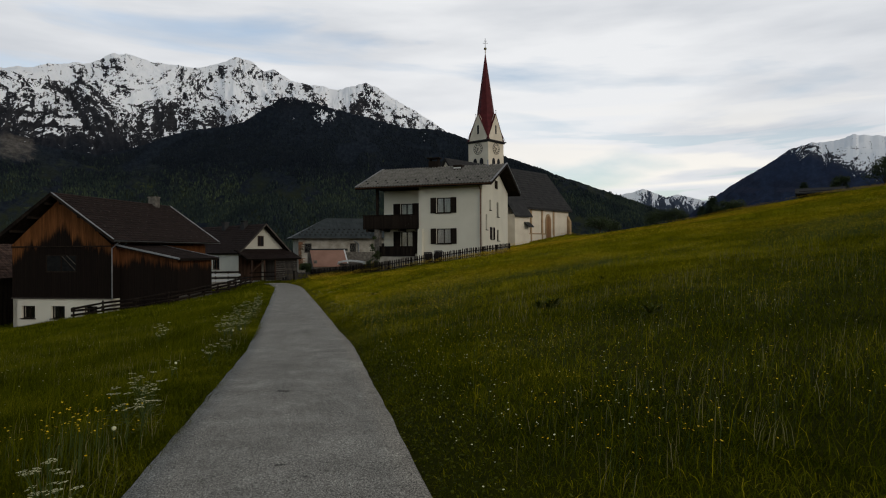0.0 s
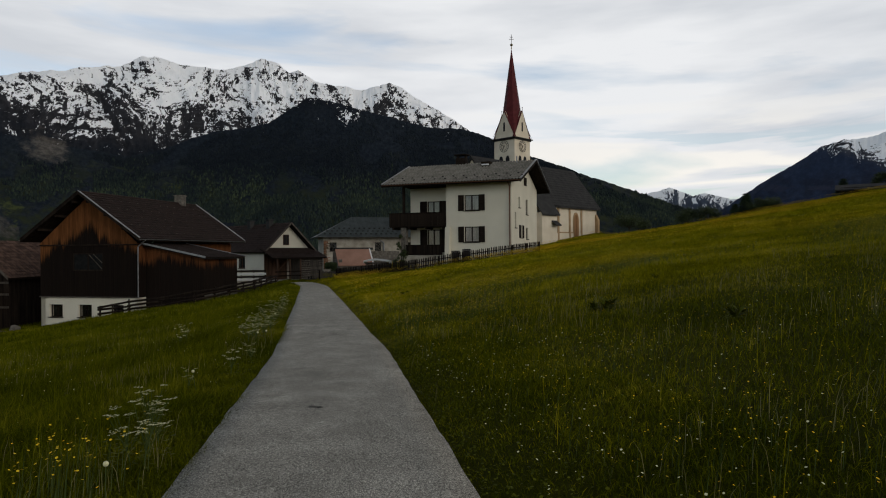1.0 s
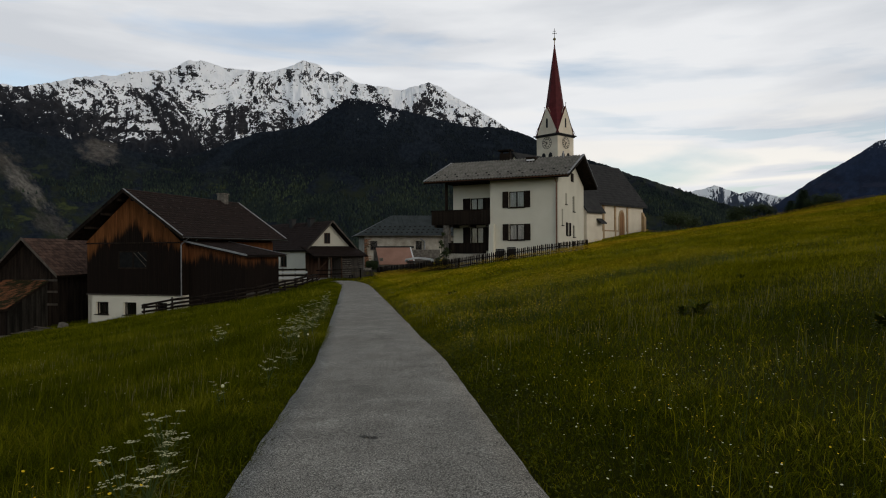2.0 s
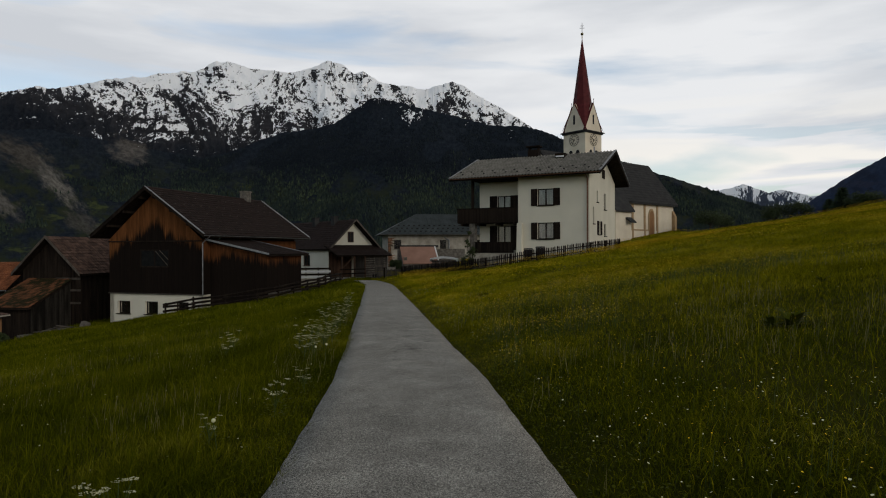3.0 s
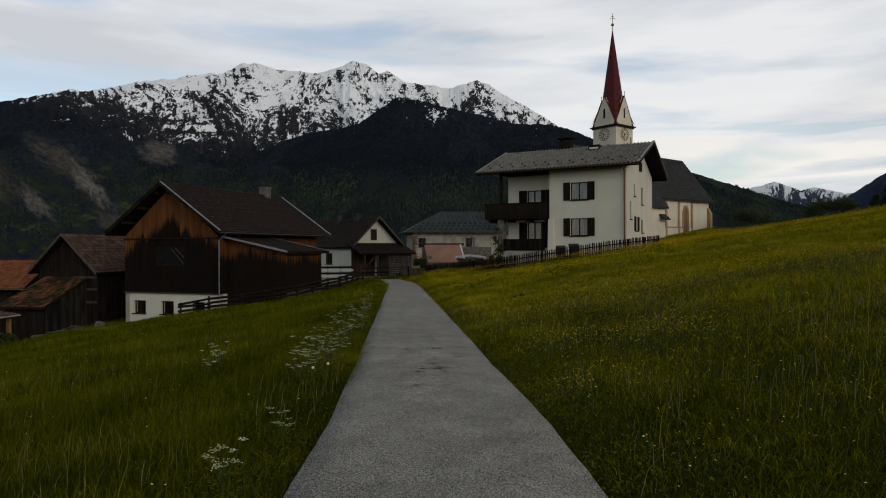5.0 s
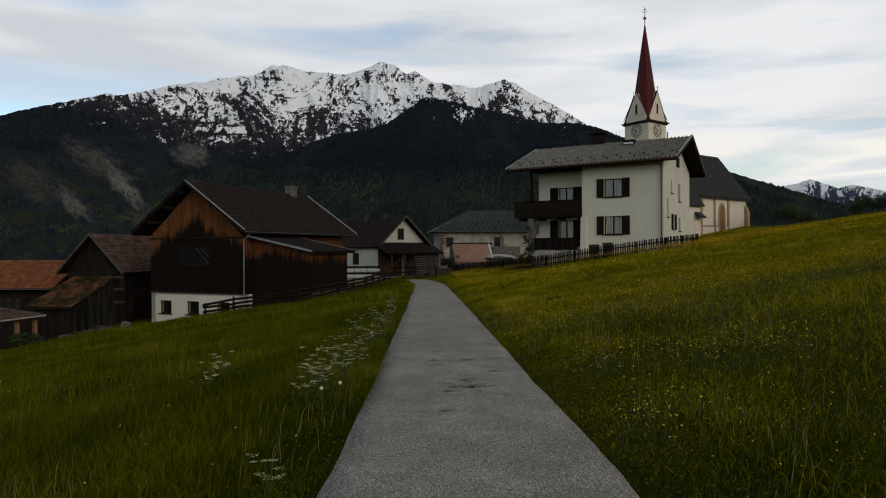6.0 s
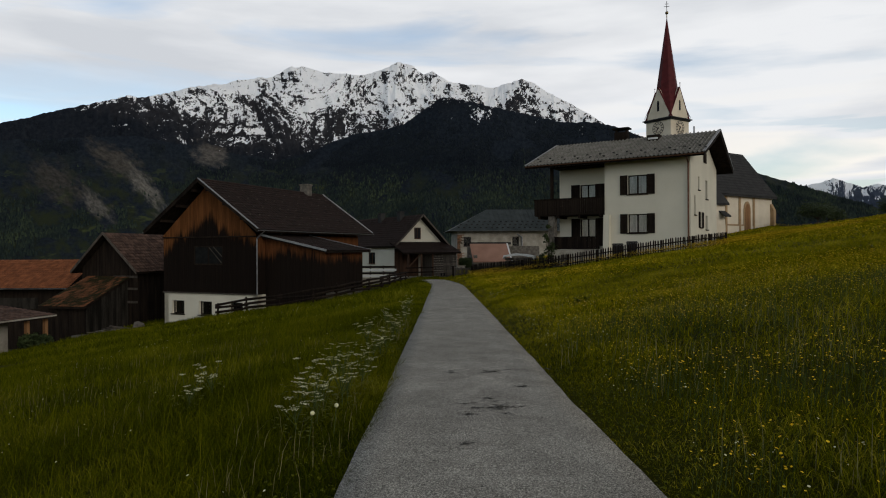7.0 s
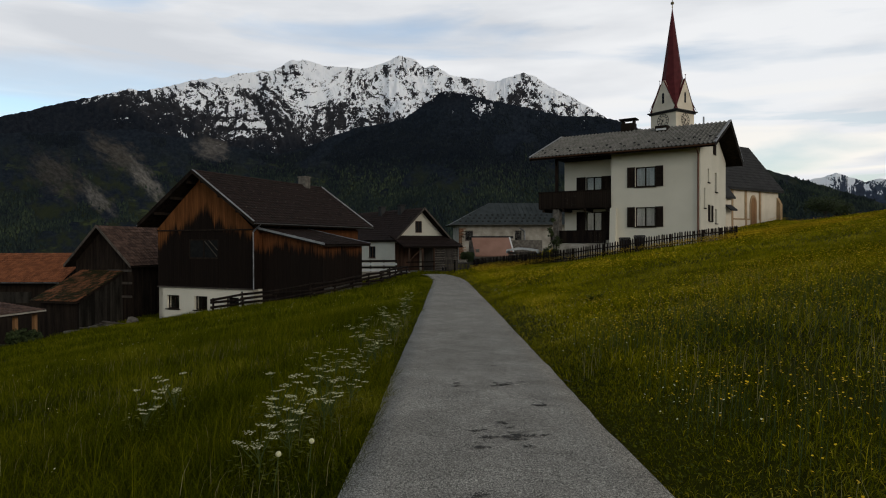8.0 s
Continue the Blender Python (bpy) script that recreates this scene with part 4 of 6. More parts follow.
def make_church():
    church = thing("church", pose(46.0, 101.7, 0, 0, 0, 33.8), "cream plastered gothic village church with steep dark roof", "church")
    part("south_wall", box(-22, 6.2, 0, 0.8, -2, 8.9), M_CREAM, church)
    part("end_wall", box(5.4, 6.2, 0.8, 10, -2, 8.9), M_CREAM, church)
    part("north_wall", box(-22, 5.4, 9.2, 10, -2, 8.9), M_CREAM, church)
    part("west_wall", box(-22, -21.2, 0.8, 9.2, -2, 8.9), M_CREAM, church)
    part("end_gable", prism([(0, 8.9), (10, 8.9), (5, 15.4)], 5.6, 6.2, "x"), M_CREAM, church)
    part("west_gable", prism([(0, 8.9), (10, 8.9), (5, 15.4)], -22, -21.4, "x"), M_CREAM, church)
    for ye in (-0.55, 10.55):
        bm = prism([(ye, 8.62), (5, 15.85), (5, 15.5), (ye, 8.32)], -22.4, 6.7, "x")
        part("roof", bm, M_ROOFDARK, church, "steep dark shingled roof")
        bm = tiled_slope(ye, 8.66, 5, 15.9, -6.7, 22.4, 0.55, 0.5, wave=0.02)
        bm.transform(Matrix(((0, -1, 0, 0), (1, 0, 0, 0), (0, 0, 1, 0), (0, 0, 0, 1))))
        part("roof_covering", bm, M_ROOFDARK, church)
    part("cornice", box(-22, 6.3, -0.18, 0, 8.35, 8.75), M_CREAM, church)
    for x in (-6.14, -2.7, 1.03):
        part("pilaster", box(x - 0.22, x + 0.22, -0.14, 0, -1, 8.35), M_OCHRE, church, "ochre painted pilaster strip")
    part("plinth", box(-22, 6.3, -0.10, 0, -2, 4.15), M_CREAM, church)
    part("string_course", box(-14, -1.7, -0.16, 0, 4.12, 4.32), M_OCHRE, church)
    part("doorway", prism(arch_pts(-0.75, 3.4, 7.75, 1.75), -0.13, 0.02), M_OCHRE, church, "ochre stone pointed-arch doorway")
    d = part("door", prism(arch_pts(-0.75, 3.42, 7.4, 1.25), -0.17, -0.1), M_DOOR, church, "oak-brown arched church door")
    part("door_seam", box(-0.77, -0.73, -0.18, -0.165, 3.5, 7.2), M_DARKWOOD, d)
    bm = prism([(0, -1), (-0.55, -1), (-0.55, 6.6), (-0.05, 7.6), (0, 7.6)], 5.7, 6.35, "x")
    part("buttress", bm, M_OCHRE, church, "ochre stone corner buttress")
    # low sacristy
    part("sacristy", box(-13.6, -9.5, -2.0, 0.0, -2, 7.2), M_CREAM, church)
    part("sacristy_roof", prism([(-2.4, 7.0), (0.0, 10.2), (0.0, 9.9), (-2.4, 6.75)], -14.0, -9.1, "x"), M_ROOFDARK, church)
    part("sacristy_canopy", prism([(-2.9, 5.3), (-2.0, 6.0), (-2.0, 5.8), (-2.9, 5.1)], -11.0, -9.5, "x"), M_ROOFDARK, church)

    tower = thing("church_tower", pose(37.4, 111.5, 0, 0, 0, 33.8), "cream church tower with clocks and tall red spire", "tower")
    h, zc, za = 2.35, 21.7, 26.7
    part("shaft", box(-h, h, -h, h, -2, zc), M_CREAM, tower)
    bm = box(-h - 0.42, h + 0.42, -h - 0.42, h + 0.42, zc, zc + 0.16)
    add_box(bm, -h - 0.2, h + 0.2, -h - 0.2, h + 0.2, zc - 0.22, zc)
    part("cornice", bm, M_ROOFDARK, tower)
    bm = bmesh.new()
    c, oct_r = h + 0.30, 1.72
    tip = bm.verts.new((0, 0, 39.0))
    ring = [bm.verts.new((oct_r * math.cos(math.pi / 4 * i), oct_r * math.sin(math.pi / 4 * i), za)) for i in range(8)]
    for i in range(8):
        bm.faces.new((ring[i], ring[(i + 1) % 8], tip))
    for i in (1, 3, 5, 7):
        t = math.pi / 4 * i
        foot = bm.verts.new((c * math.copysign(1, math.cos(t)), c * math.copysign(1, math.sin(t)), zc + 0.15))
        bm.faces.new((foot, ring[i], ring[i - 1]))
        bm.faces.new((foot, ring[(i + 1) % 8], ring[i]))
    bmesh.ops.subdivide_edges(bm, edges=bm.edges[:], cuts=3, use_grid_fill=True)
    part("spire", bm, M_SPIRE, tower, "dark red shingled pointed spire")
    for i in range(4):
        m = Matrix.Rotation(math.pi / 2 * i, 4, "Z")
        bm = prism([(-h, zc + 0.16), (h, zc + 0.16), (0, za + 0.15)], -h, -h + 0.5)
        bm.transform(m)
        part("gable", bm, M_CREAM, tower)
        bm = bmesh.new()
        for s in (1, -1):
            add_prism(bm, [(s * (h + 0.22), zc + 0.18), (0, za + 0.24), (0, za + 0.12), (s * (h + 0.14), zc + 0.18)], -h - 0.05, -h + 0.3)
        bm.transform(m)
        part("gable_verge", bm, M_SPIRE, tower)
        bm = prism([(-h + 0.1, zc + 0.16), (h - 0.1, zc + 0.16), (0, za + 0.1)], -h + 0.3, -0.9)
        bm.transform(m)
        part("gablet_roof", bm, M_SPIRE, tower)
        bm = prism(arch_pts(0, zc + 1.4, zc + 3.1, 0.42), -h - 0.02, -h + 0.1)
        bm.transform(m)
        part("louvre", bm, M_BLACK, tower)
        bm = tube((0, -h - 0.05, za + 0.1), (0, -h - 0.05, za + 0.9), 0.05, 0.02)
        bmesh.ops.create_icosphere(bm, subdivisions=1, radius=0.11, matrix=Matrix.Translation((0, -h - 0.05, za + 0.8)))
        bm.transform(m)
        part("finial", bm, M_SPIRE, tower)
        # clock
        zk, r = 20.35, 1.08
        bm = bmesh.new()
        for k in range(40):
            t0, t1 = 2 * math.pi * k / 40, 2 * math.pi * (k + 1) / 40
            for a, b in ((r, r * 0.93), (r * 0.62, r * 0.57)):
                q = [(a * math.cos(t0), a * math.sin(t0)), (a * math.cos(t1), a * math.sin(t1)), (b * math.cos(t1), b * math.sin(t1)), (b * math.cos(t0), b * math.sin(t0))]
                bm.faces.new([bm.verts.new((x, -h - 0.05, zk + z)) for x, z in q])
        for k in range(12):
            add_box(bm, -0.06, 0.06, -h - 0.06, -h - 0.03, r * 0.64, r * 0.92, Matrix.Translation((0, 0, zk)) @ Matrix.Rotation(math.pi / 6 * k, 4, "Y"))
        bm.transform(m)
        clock = part("clock_face", bm, M_CLOCK, tower, "dark ringed clock dial with bar numerals")
        bm = bmesh.new()
        add_box(bm, -0.05, 0.05, -h - 0.10, -h - 0.07, -0.2, r * 0.85, Matrix.Translation((0, 0, zk)) @ Matrix.Rotation(radians(-60), 4, "Y"))
        add_box(bm, -0.07, 0.07, -h - 0.10, -h - 0.07, -0.2, r * 0.55, Matrix.Translation((0, 0, zk)) @ Matrix.Rotation(radians(-150), 4, "Y"))
        bm.transform(m)
        part("pointer", bm, M_CLOCK, clock)
        for x in (-0.75, 0.75):
            bm = prism(arch_pts(x, 16.4, 18.6, 0.9), -h - 0.02, -h + 0.1)
            bm.transform(m)
            part("belfry_opening", bm, M_BLACK, tower)
    bm = tube((0, 0, 38.8), (0, 0, 39.5), 0.09, 0.05)
    bmesh.ops.create_icosphere(bm, subdivisions=2, radius=0.27, matrix=Matrix.Translation((0, 0, 39.55)))
    part("ball", bm, M_GOLD, tower)
    bm = tube((0, 0, 39.7), (0, 0, 41.5), 0.045)
    for z, w in ((41.0, 0.28), (40.6, 0.45)):
        add_tube(bm, (-w * 0.7, w * 0.7, z), (w * 0.7, -w * 0.7, z), 0.04)
    part("cross", bm, M_CLOCK, tower)


make_church()


# ---- farmhouse at the end of the lane ----
def make_farmhouse():
    fh = thing("farmhouse", pose(-5.1, 79.0, 0, 0, 0, 35), "white farmhouse with brown tiled roof and boarded porch", "house")
    W, D, ze, zr = 6.7, 16.0, 1.5, 4.65
    back = Matrix.Translation((0, D, 0)) @ Matrix.Rotation(radians(-90), 4, "Z")
    part("gable_wall", wall_panel(0, W, -4.5, ze, 0.4, [(0.9, 1.9, -0.9, 0.4)]), M_PLASTER, fh)
    part("gable_top", prism([(0, ze), (W, ze), (W / 2, zr)], 0, 0.4), M_PLASTER, fh)
    part("gable_window", box(2.75, 3.45, -0.04, 0.02, 2.2, 3.35), M_BLACK, fh)
    bm = bmesh.new()
    for a, b, c, d in ((2.68, 2.76, 2.12, 3.42), (3.44, 3.52, 2.12, 3.42), (2.68, 3.52, 2.12, 2.2), (2.68, 3.52, 3.35, 3.43), (3.07, 3.13, 2.2, 3.35)):
        add_box(bm, a, b, -0.07, -0.02, c, d)
    part("window_frame", bm, M_BROWNWOOD, fh)
    part("eave_wall", wall_panel(0, D - 0.4, -4.5, ze, 0.4, [(10.0, 11.6, -0.75, 0.6)], back), M_PLASTER, fh)
    window(fh, back, 10.8, -0.75, 0.6, 1.6, curtain=False, depth=0.05, frame_mat=M_BROWNWOOD)
    part("rear_wall", box(0, W, D - 0.4, D, -4.5, ze), M_PLASTER, fh)
    part("rear_gable", prism([(0, ze), (W, ze), (W / 2, zr)], D - 0.4, D), M_PLASTER, fh)
    part("side_wall", box(W - 0.4, W, 0.4, D - 0.4, -4.5, ze), M_PLASTER, fh)
    for sx in (-1, 1):
        xe = W / 2 + sx * (W / 2 + 0.45)
        part("roof_deck", slope_deck(xe, 1.28, W / 2, 4.88, -0.9, D + 0.8), M_DARKWOOD, fh)
        part("roof_covering", tiled_slope(xe, 1.31, W / 2, 4.92, -0.9, D + 0.8, 0.36, 0.34), M_ROOFBROWN, fh, "dark brown roof tiles")
        part("verge_board", prism([(xe, 1.36), (W / 2, 4.98), (W / 2, 4.74), (xe, 1.12)], -0.96, -0.9), M_GREYWOOD, fh)
    for y in (3.0, 7.6):
        c = part("chimney", box(2.6, 3.2, y, y + 0.7, 4.0, 5.3), M_ROOFDARK, fh)
        part("chimney_cap", box(2.5, 3.3, y - 0.1, y + 0.8, 5.36, 5.44), M_ROOFDARK, c)
        for e in (y, y + 0.58):
            part("cap_support", box(2.62, 3.18, e, e + 0.12, 5.3, 5.36), M_ROOFDARK, c)
    part("skylight", prism([(0.9, 2.36), (1.5, 2.95), (1.5, 3.02), (0.9, 2.43)], 4.2, 4.9), M_METAL, fh)
    # porch and boarded annexe
    part("porch_deck", prism([(-2.9, 0.55), (0.0, 1.75), (0.0, 1.65), (-2.9, 0.43)], -0.6, 7.2, "x"), M_DARKWOOD, fh)
    bm = tiled_slope(-2.9, 0.58, 0.0, 1.78, -7.2, 0.6, 0.36, 0.34)
    bm.transform(Matrix(((0, -1, 0, 0), (1, 0, 0, 0), (0, 0, 1, 0), (0, 0, 0, 1))))
    part("porch_covering", bm, M_ROOFBROWN, fh)
    board_parts(fh, 0.02, 3.2, -2.9, flat_top(1.0), M_BROWNWOOD, 0.24, y=-0.06)
    for k in range(15):
        z = -3.6 + 0.27 * k
        part("board", box(3.6, 6.8, -2.53 - 0.01 * (k % 2), -2.49, z, z + 0.255), M_GREYWOOD, fh)
    for x in (4.55, 4.95):
        part("air_hole", box(x, x + 0.22, -2.56, -2.53, -2.1, -1.75), M_BLACK, fh)
    part("annexe_side", boards(-2.5, 0, -3.6, flat_top(0.6), 0.24, y=0, m=Matrix.Translation((3.6, 0, 0)) @ Matrix.Rotation(radians(-90), 4, "Z") @ Matrix.Rotation(math.pi, 4, "Z")), M_GREYWOOD, fh)
    for x in (0.2, 1.9, 3.4):
        part("porch_post", box(x - 0.07, x + 0.07, -2.75, -2.61, -2.6, 0.45), M_BROWNWOOD, fh)
    bm = tube((0.2, -2.68, -1.0), (1.8, -2.68, 0.4), 0.05)
    part("brace", bm, M_BROWNWOOD, fh)
    bm = bmesh.new()
    add_box(bm, -0.2, 3.4, -2.8, -2.72, -1.15, -1.02)
    add_box(bm, -0.2, 3.4, -2.8, -2.72, -1.65, -1.5)
    part("porch_rail", bm, M_DARKWOOD, fh)
    part("porch_floor", box(-0.4, 3.5, -2.8, -0.1, -4.0, -2.1), M_OLDPL_SHADE, fh)


make_farmhouse()


def make_bench_fence():
    """White and dark boards of a low terrace fence beside the farmhouse."""
    f = thing("terrace_fence", pose(-8.9, 76.6, 0, 0, 0, 4), "low fence of white and dark horizontal boards", "fence")
    for z, mt in ((-0.95, M_DARKWOOD), (-1.28, M_WHITE), (-1.62, M_DARKWOOD), (-1.92, M_WHITE)):
        part("board", box(0, 4.2, -0.05, 0, z - 0.11, z + 0.11), mt, f)
    for x in (0.1, 1.4, 2.8, 4.1):
        part("post", box(x - 0.06, x + 0.06, 0, 0.12, -3.2, -0.8), M_DARKWOOD, f)
    part("kerb_wall", box(-0.2, 4.4, -0.1, 0.3, -3.6, -2.1), M_OLDPL_SHADE, f)


make_bench_fence()


def make_garden_gate():
    """A low gate of grey palings closing the yard beside the lane's end."""
    g = thing("garden_gate", pose(1.35, 71.5, land(1.35, 71.5), 0, 0, 6), "low weathered wooden gate at the end of the lane", "gate")
    for x in (0.0, 1.9):
        part("post", box(x - 0.07, x + 0.07, -0.07, 0.07, -0.3, 1.15), M_DARKWOOD, g)
    for z in (0.25, 0.78):
        part("rail", box(0.07, 1.83, -0.03, 0.03, z, z + 0.1), M_GREYWOOD, g)
    for k in range(13):
        part("paling", box(0.11 + 0.133 * k, 0.20 + 0.133 * k, -0.055, -0.03, 0.08, 0.92 + 0.04 * (k % 3)), M_GREYWOOD, g)


make_garden_gate()


# ---- old stone house and the sheds beside it ----
def make_stone_house():
    sh = thing("stone_house", pose(1.5, 99.0, 0, 0, 0, 4), "old peeling plaster house with grey hipped roof", "house")
    wins = [(1.9, 3.0), (9.0, 10.0), (14.2, 15.4)]
    part("front_wall", wall_panel(1.0, 19, -5, 3.7, 0.5, [(a, b, 1.3, 2.7) for a, b in wins]), M_OLDPL_SHADE, sh, "peeling old plaster wall")
    for a, b in wins:
        window(sh, Matrix(), (a + b) / 2, 1.3, 2.7, b - a, curtain=False, frame_mat=M_GREYWOOD)
    part("end_wall", box(1.0, 1.5, 0.5, 10, -5, 3.7), M_OLDPL_SHADE, sh)
    part("far_end_wall", box(18.5, 19, 0.5, 10, -5, 3.7), M_OLDPL_SHADE, sh)
    part("rear_wall", box(1.5, 18.5, 9.5, 10, -5, 3.7), M_OLDPL_SHADE, sh)
    bm = bmesh.new()
    for row in range(34):
        z = -1.4 + row * 0.13
        run = 0.25 + 0.55 * abs(noise.noise((row * 0.35, 2.0, 5.0))) * 2
        x = 0.99
        while x < 1.0 + run:
            w = random.uniform(0.2, 0.27)
            add_box(bm, x, x + w - 0.02, -0.025, 0.05, z, z + 0.11)
            x += w
    part("bare_brick", bm, M_ROOFMOSS, sh, "bare brick courses at the broken corner")
    bm = bmesh.new()
    v = [bm.verts.new(p) for p in ((-0.3, -1.2, 3.55), (20, -1.2, 3.55), (20, 11.2, 3.55), (-0.3, 11.2, 3.55), (6.0, 5, 6.95), (14.5, 5, 6.95))]
    for f in ((0, 1, 5, 4), (1, 2, 5), (2, 3, 4, 5), (3, 0, 4), (3, 2, 1, 0)):
        bm.faces.new([v[i] for i in f])
    part("roof", bm, M_ROOFSLATE, sh, "blue-grey hipped metal roof")
    bm = bmesh.new()
    for row, f in enumerate((0.12, 0.26, 0.4)):
        for i in range(24):
            x = 1.0 + i * 0.8 + (0.4 if row % 2 else 0)
            y, z = -1.2 + f * 6.2, 3.55 + f * 3.4
            if f * 6.3 - 0.3 < x < 20 - f * 5.5:
                add_box(bm, x, x + 0.3, y - 0.06, y, z, z + 0.14)
    part("snow_guard", bm, M_ROOFDARK, sh)
    bm = bmesh.new()
    for i in range(30):
        x = 0.2 + i * 0.66
        top = min(1.0, max(0.05, (x + 0.3) / 6.3), max(0.05, (20 - x) / 5.5))
        add_prism(bm, [(-1.2, 3.56), (-1.2 + 6.2 * top, 3.56 + 3.4 * top), (-1.2 + 6.2 * top, 3.62 + 3.4 * top), (-1.2, 3.62)], x, x + 0.04, "x")
    part("roof_seam", bm, M_ROOFSLATE, sh)
    part("gutter", gutter(bmesh.new(), (-0.3, -1.28, 3.55), (20, -1.28, 3.52)), M_METAL, sh)
    part("flue", tube((10.4, -0.25, -1), (10.4, -0.25, 2.6), 0.12), M_METAL, sh)
    part("flue_bend", tube((10.4, -0.25, 2.6), (9.7, 0.1, 3.1), 0.12), M_METAL, sh)

    ps = thing("pink_roofed_shed", pose(4.2, 88.0, 0, 0, 0, 6), "low shed with faded pink sheet roof", "shed")
    part("roof", prism([(-1.4, -0.6), (1.6, 1.65), (1.6, 1.52), (-1.4, -0.72)], -0.2, 4.6, "x"), M_PINK, ps, "faded pink sloping roof")
    part("ridge_board", box(-0.2, 5.2, 1.55, 1.75, 1.5, 1.82), M_ROOFDARK, ps)
    part("verge", prism([(-1.5, -0.62), (1.65, 1.75), (1.65, 1.5), (-1.5, -0.85)], 4.6, 4.78, "x"), M_WHITE, ps, "white verge board")
    part("side_wall", prism([(-1.2, -4), (3.5, -4), (3.5, 1.2), (1.6, 1.45), (-1.2, -0.7)], 4.0, 4.55, "x"), M_STONE, ps)
    part("front_wall", box(0, 4.0, -1.2, -0.9, -4, -0.75), M_STONE, ps)
    part("rear_wall", box(-0.2, 9.5, 3.5, 3.9, -4, 1.3), M_STONE, ps, "rubble stone yard wall")
    part("end_wall", box(0, 0.4, -0.9, 3.5, -4, 0.2), M_STONE, ps)


make_stone_house()


# ---- sheds below the barn ----
def make_sheds():
    s1 = thing("dark_hay_barn", pose(-27.7, 61.6, 0, 0, 0, -17), "dark old timber hay barn with brown tiled roof", "barn")
    w, ze, zr, D = 2.9, -0.45, 2.25, 9.0
    top = lambda x: ze + (zr - ze) * (1 - abs(x) / w)
    board_parts(s1, -w, w, -7, top, M_DARKWOOD, 0.24, y=0)
    board_parts(s1, 0, D, -7, flat_top(ze), M_DARKWOOD, 0.24, y=0, m=Matrix.Translation((w, 0, 0)) @ SIDE)
    part("other_side_boarding", boards(0, D, -7, flat_top(ze), 0.22, y=0, m=Matrix.Translation((-w, D, 0)) @ Matrix.Rotation(radians(-90), 4, "Z")), M_DARKWOOD, s1)
    part("rear_boarding", prism([(-w, -7), (w, -7), (w, ze), (0, zr), (-w, ze)], D - 0.1, D), M_DARKWOOD, s1)
    for sx in (1, -1):
        part("roof_deck", slope_deck(sx * (w + 0.5), ze - 0.35, 0, 2.42, -0.7, D + 0.6, 0.14), M_DARKWOOD, s1)
        part("roof_covering", tiled_slope(sx * (w + 0.5), ze - 0.32, 0, 2.46, -0.7, D + 0.6, 0.36, 0.3), M_ROOFOLD if sx > 0 else M_ROOFBROWN, s1, "weathered brown roof tiles")
        part("verge_board", prism([(sx * (w + 0.5), ze - 0.25), (0, 2.54), (0, 2.30), (sx * (w + 0.5), ze - 0.5)], -0.76, -0.7), M_GREYWOOD, s1)
    for z in (-1.3, -2.3, -3.4):
        part("rail_beam", box(0.5, w, -0.1, -0.02, z, z + 0.18), M_GREYWOOD, s1)

    s2 = thing("lean_to_shed", pose(-30.7, 58.0, 0, 0, 0, -16), "tumbledown board shed with mossy tiled roof", "shed")
    W, D = 3.8, 4.4
    cross_m = Matrix(((0, -1, 0, 0), (1, 0, 0, 0), (0, 0, 1, 0), (0, 0, 0, 1)))
    bm = tiled_slope(-0.4, -3.3, D, -1.15, -W - 0.2, 0.4, 0.33, 0.27)
    bm.transform(cross_m)
    part("roof_covering", bm, M_ROOFMOSS, s2, "moss-grown reddish tiles")
    part("roof_deck", prism([(-0.4, -3.34), (D, -1.19), (D, -1.33), (-0.4, -3.48)], -0.4, W + 0.2, "x"), M_DARKWOOD, s2)
    board_parts(s2, 0, D, -7, lambda y: -3.3 + 2.05 * y / D, M_OLDBOARD, 0.25, y=0, m=Matrix.Translation((W, 0, 0)) @ SIDE)
    board_parts(s2, 0.0, W, -7, flat_top(-3.45), M_DARKWOOD, 0.25, y=0.1)
    part("rear_boarding", box(0, W, D - 0.1, D, -7, -1.3), M_DARKWOOD, s2)
    part("other_side", box(0, 0.1, 0.1, D, -7, -3.4), M_DARKWOOD, s2)

    rr = thing("red_roofed_barn", pose(-33.6, 66.0, 0, 0, 0, -2), "long low barn with orange-red tiled roof", "barn")
    bm = tiled_slope(-1.0, -2.35, 3.5, 0.12, -0.4, 24.0, 0.34, 0.26)
    bm.transform(cross_m)
    part("roof_covering", bm, M_ROOFRED, rr, "orange-red roof tiles")
    bm = tiled_slope(8.0, -2.35, 3.5, 0.12, -0.4, 24.0, 0.5, 0.5)
    bm.transform(cross_m)
    part("rear_tiles", bm, M_ROOFRED, rr)
    part("roof_deck", prism([(-1.0, -2.39), (3.5, 0.08), (8.0, -2.39), (8.0, -2.5), (3.5, -0.1), (-1.0, -2.52)], -24, 0.4, "x"), M_DARKWOOD, rr)
    part("front_wall", wall_panel(-24, 0, -8, -2.5, 0.3, [(-10.0, -8.4, -4.2, -3.0)]), M_DARKWOOD, rr)
    # Plaster band; its shade under the eave is put in as dark board colour.
    part("lower_boarding", box(-8.0, -3.0, -0.06, 0.0, -4.3, -3.3), M_OLDBOARD, rr)
    part("end_wall", prism([(0.0, -8), (7.0, -8), (7.0, -2.6), (3.5, -0.3), (0.0, -2.6)], -0.3, 0, "x"), M_DARKWOOD, rr)
    part("gutter", gutter(bmesh.new(), (-24, -1.08, -2.37), (0.4, -1.08, -2.4)), M_METAL, rr)

    pc = thing("carport", pose(-24.75, 44.0, 0, 0, 0, 77), "white-walled outbuilding with brown roof and timber posts", "outbuilding")
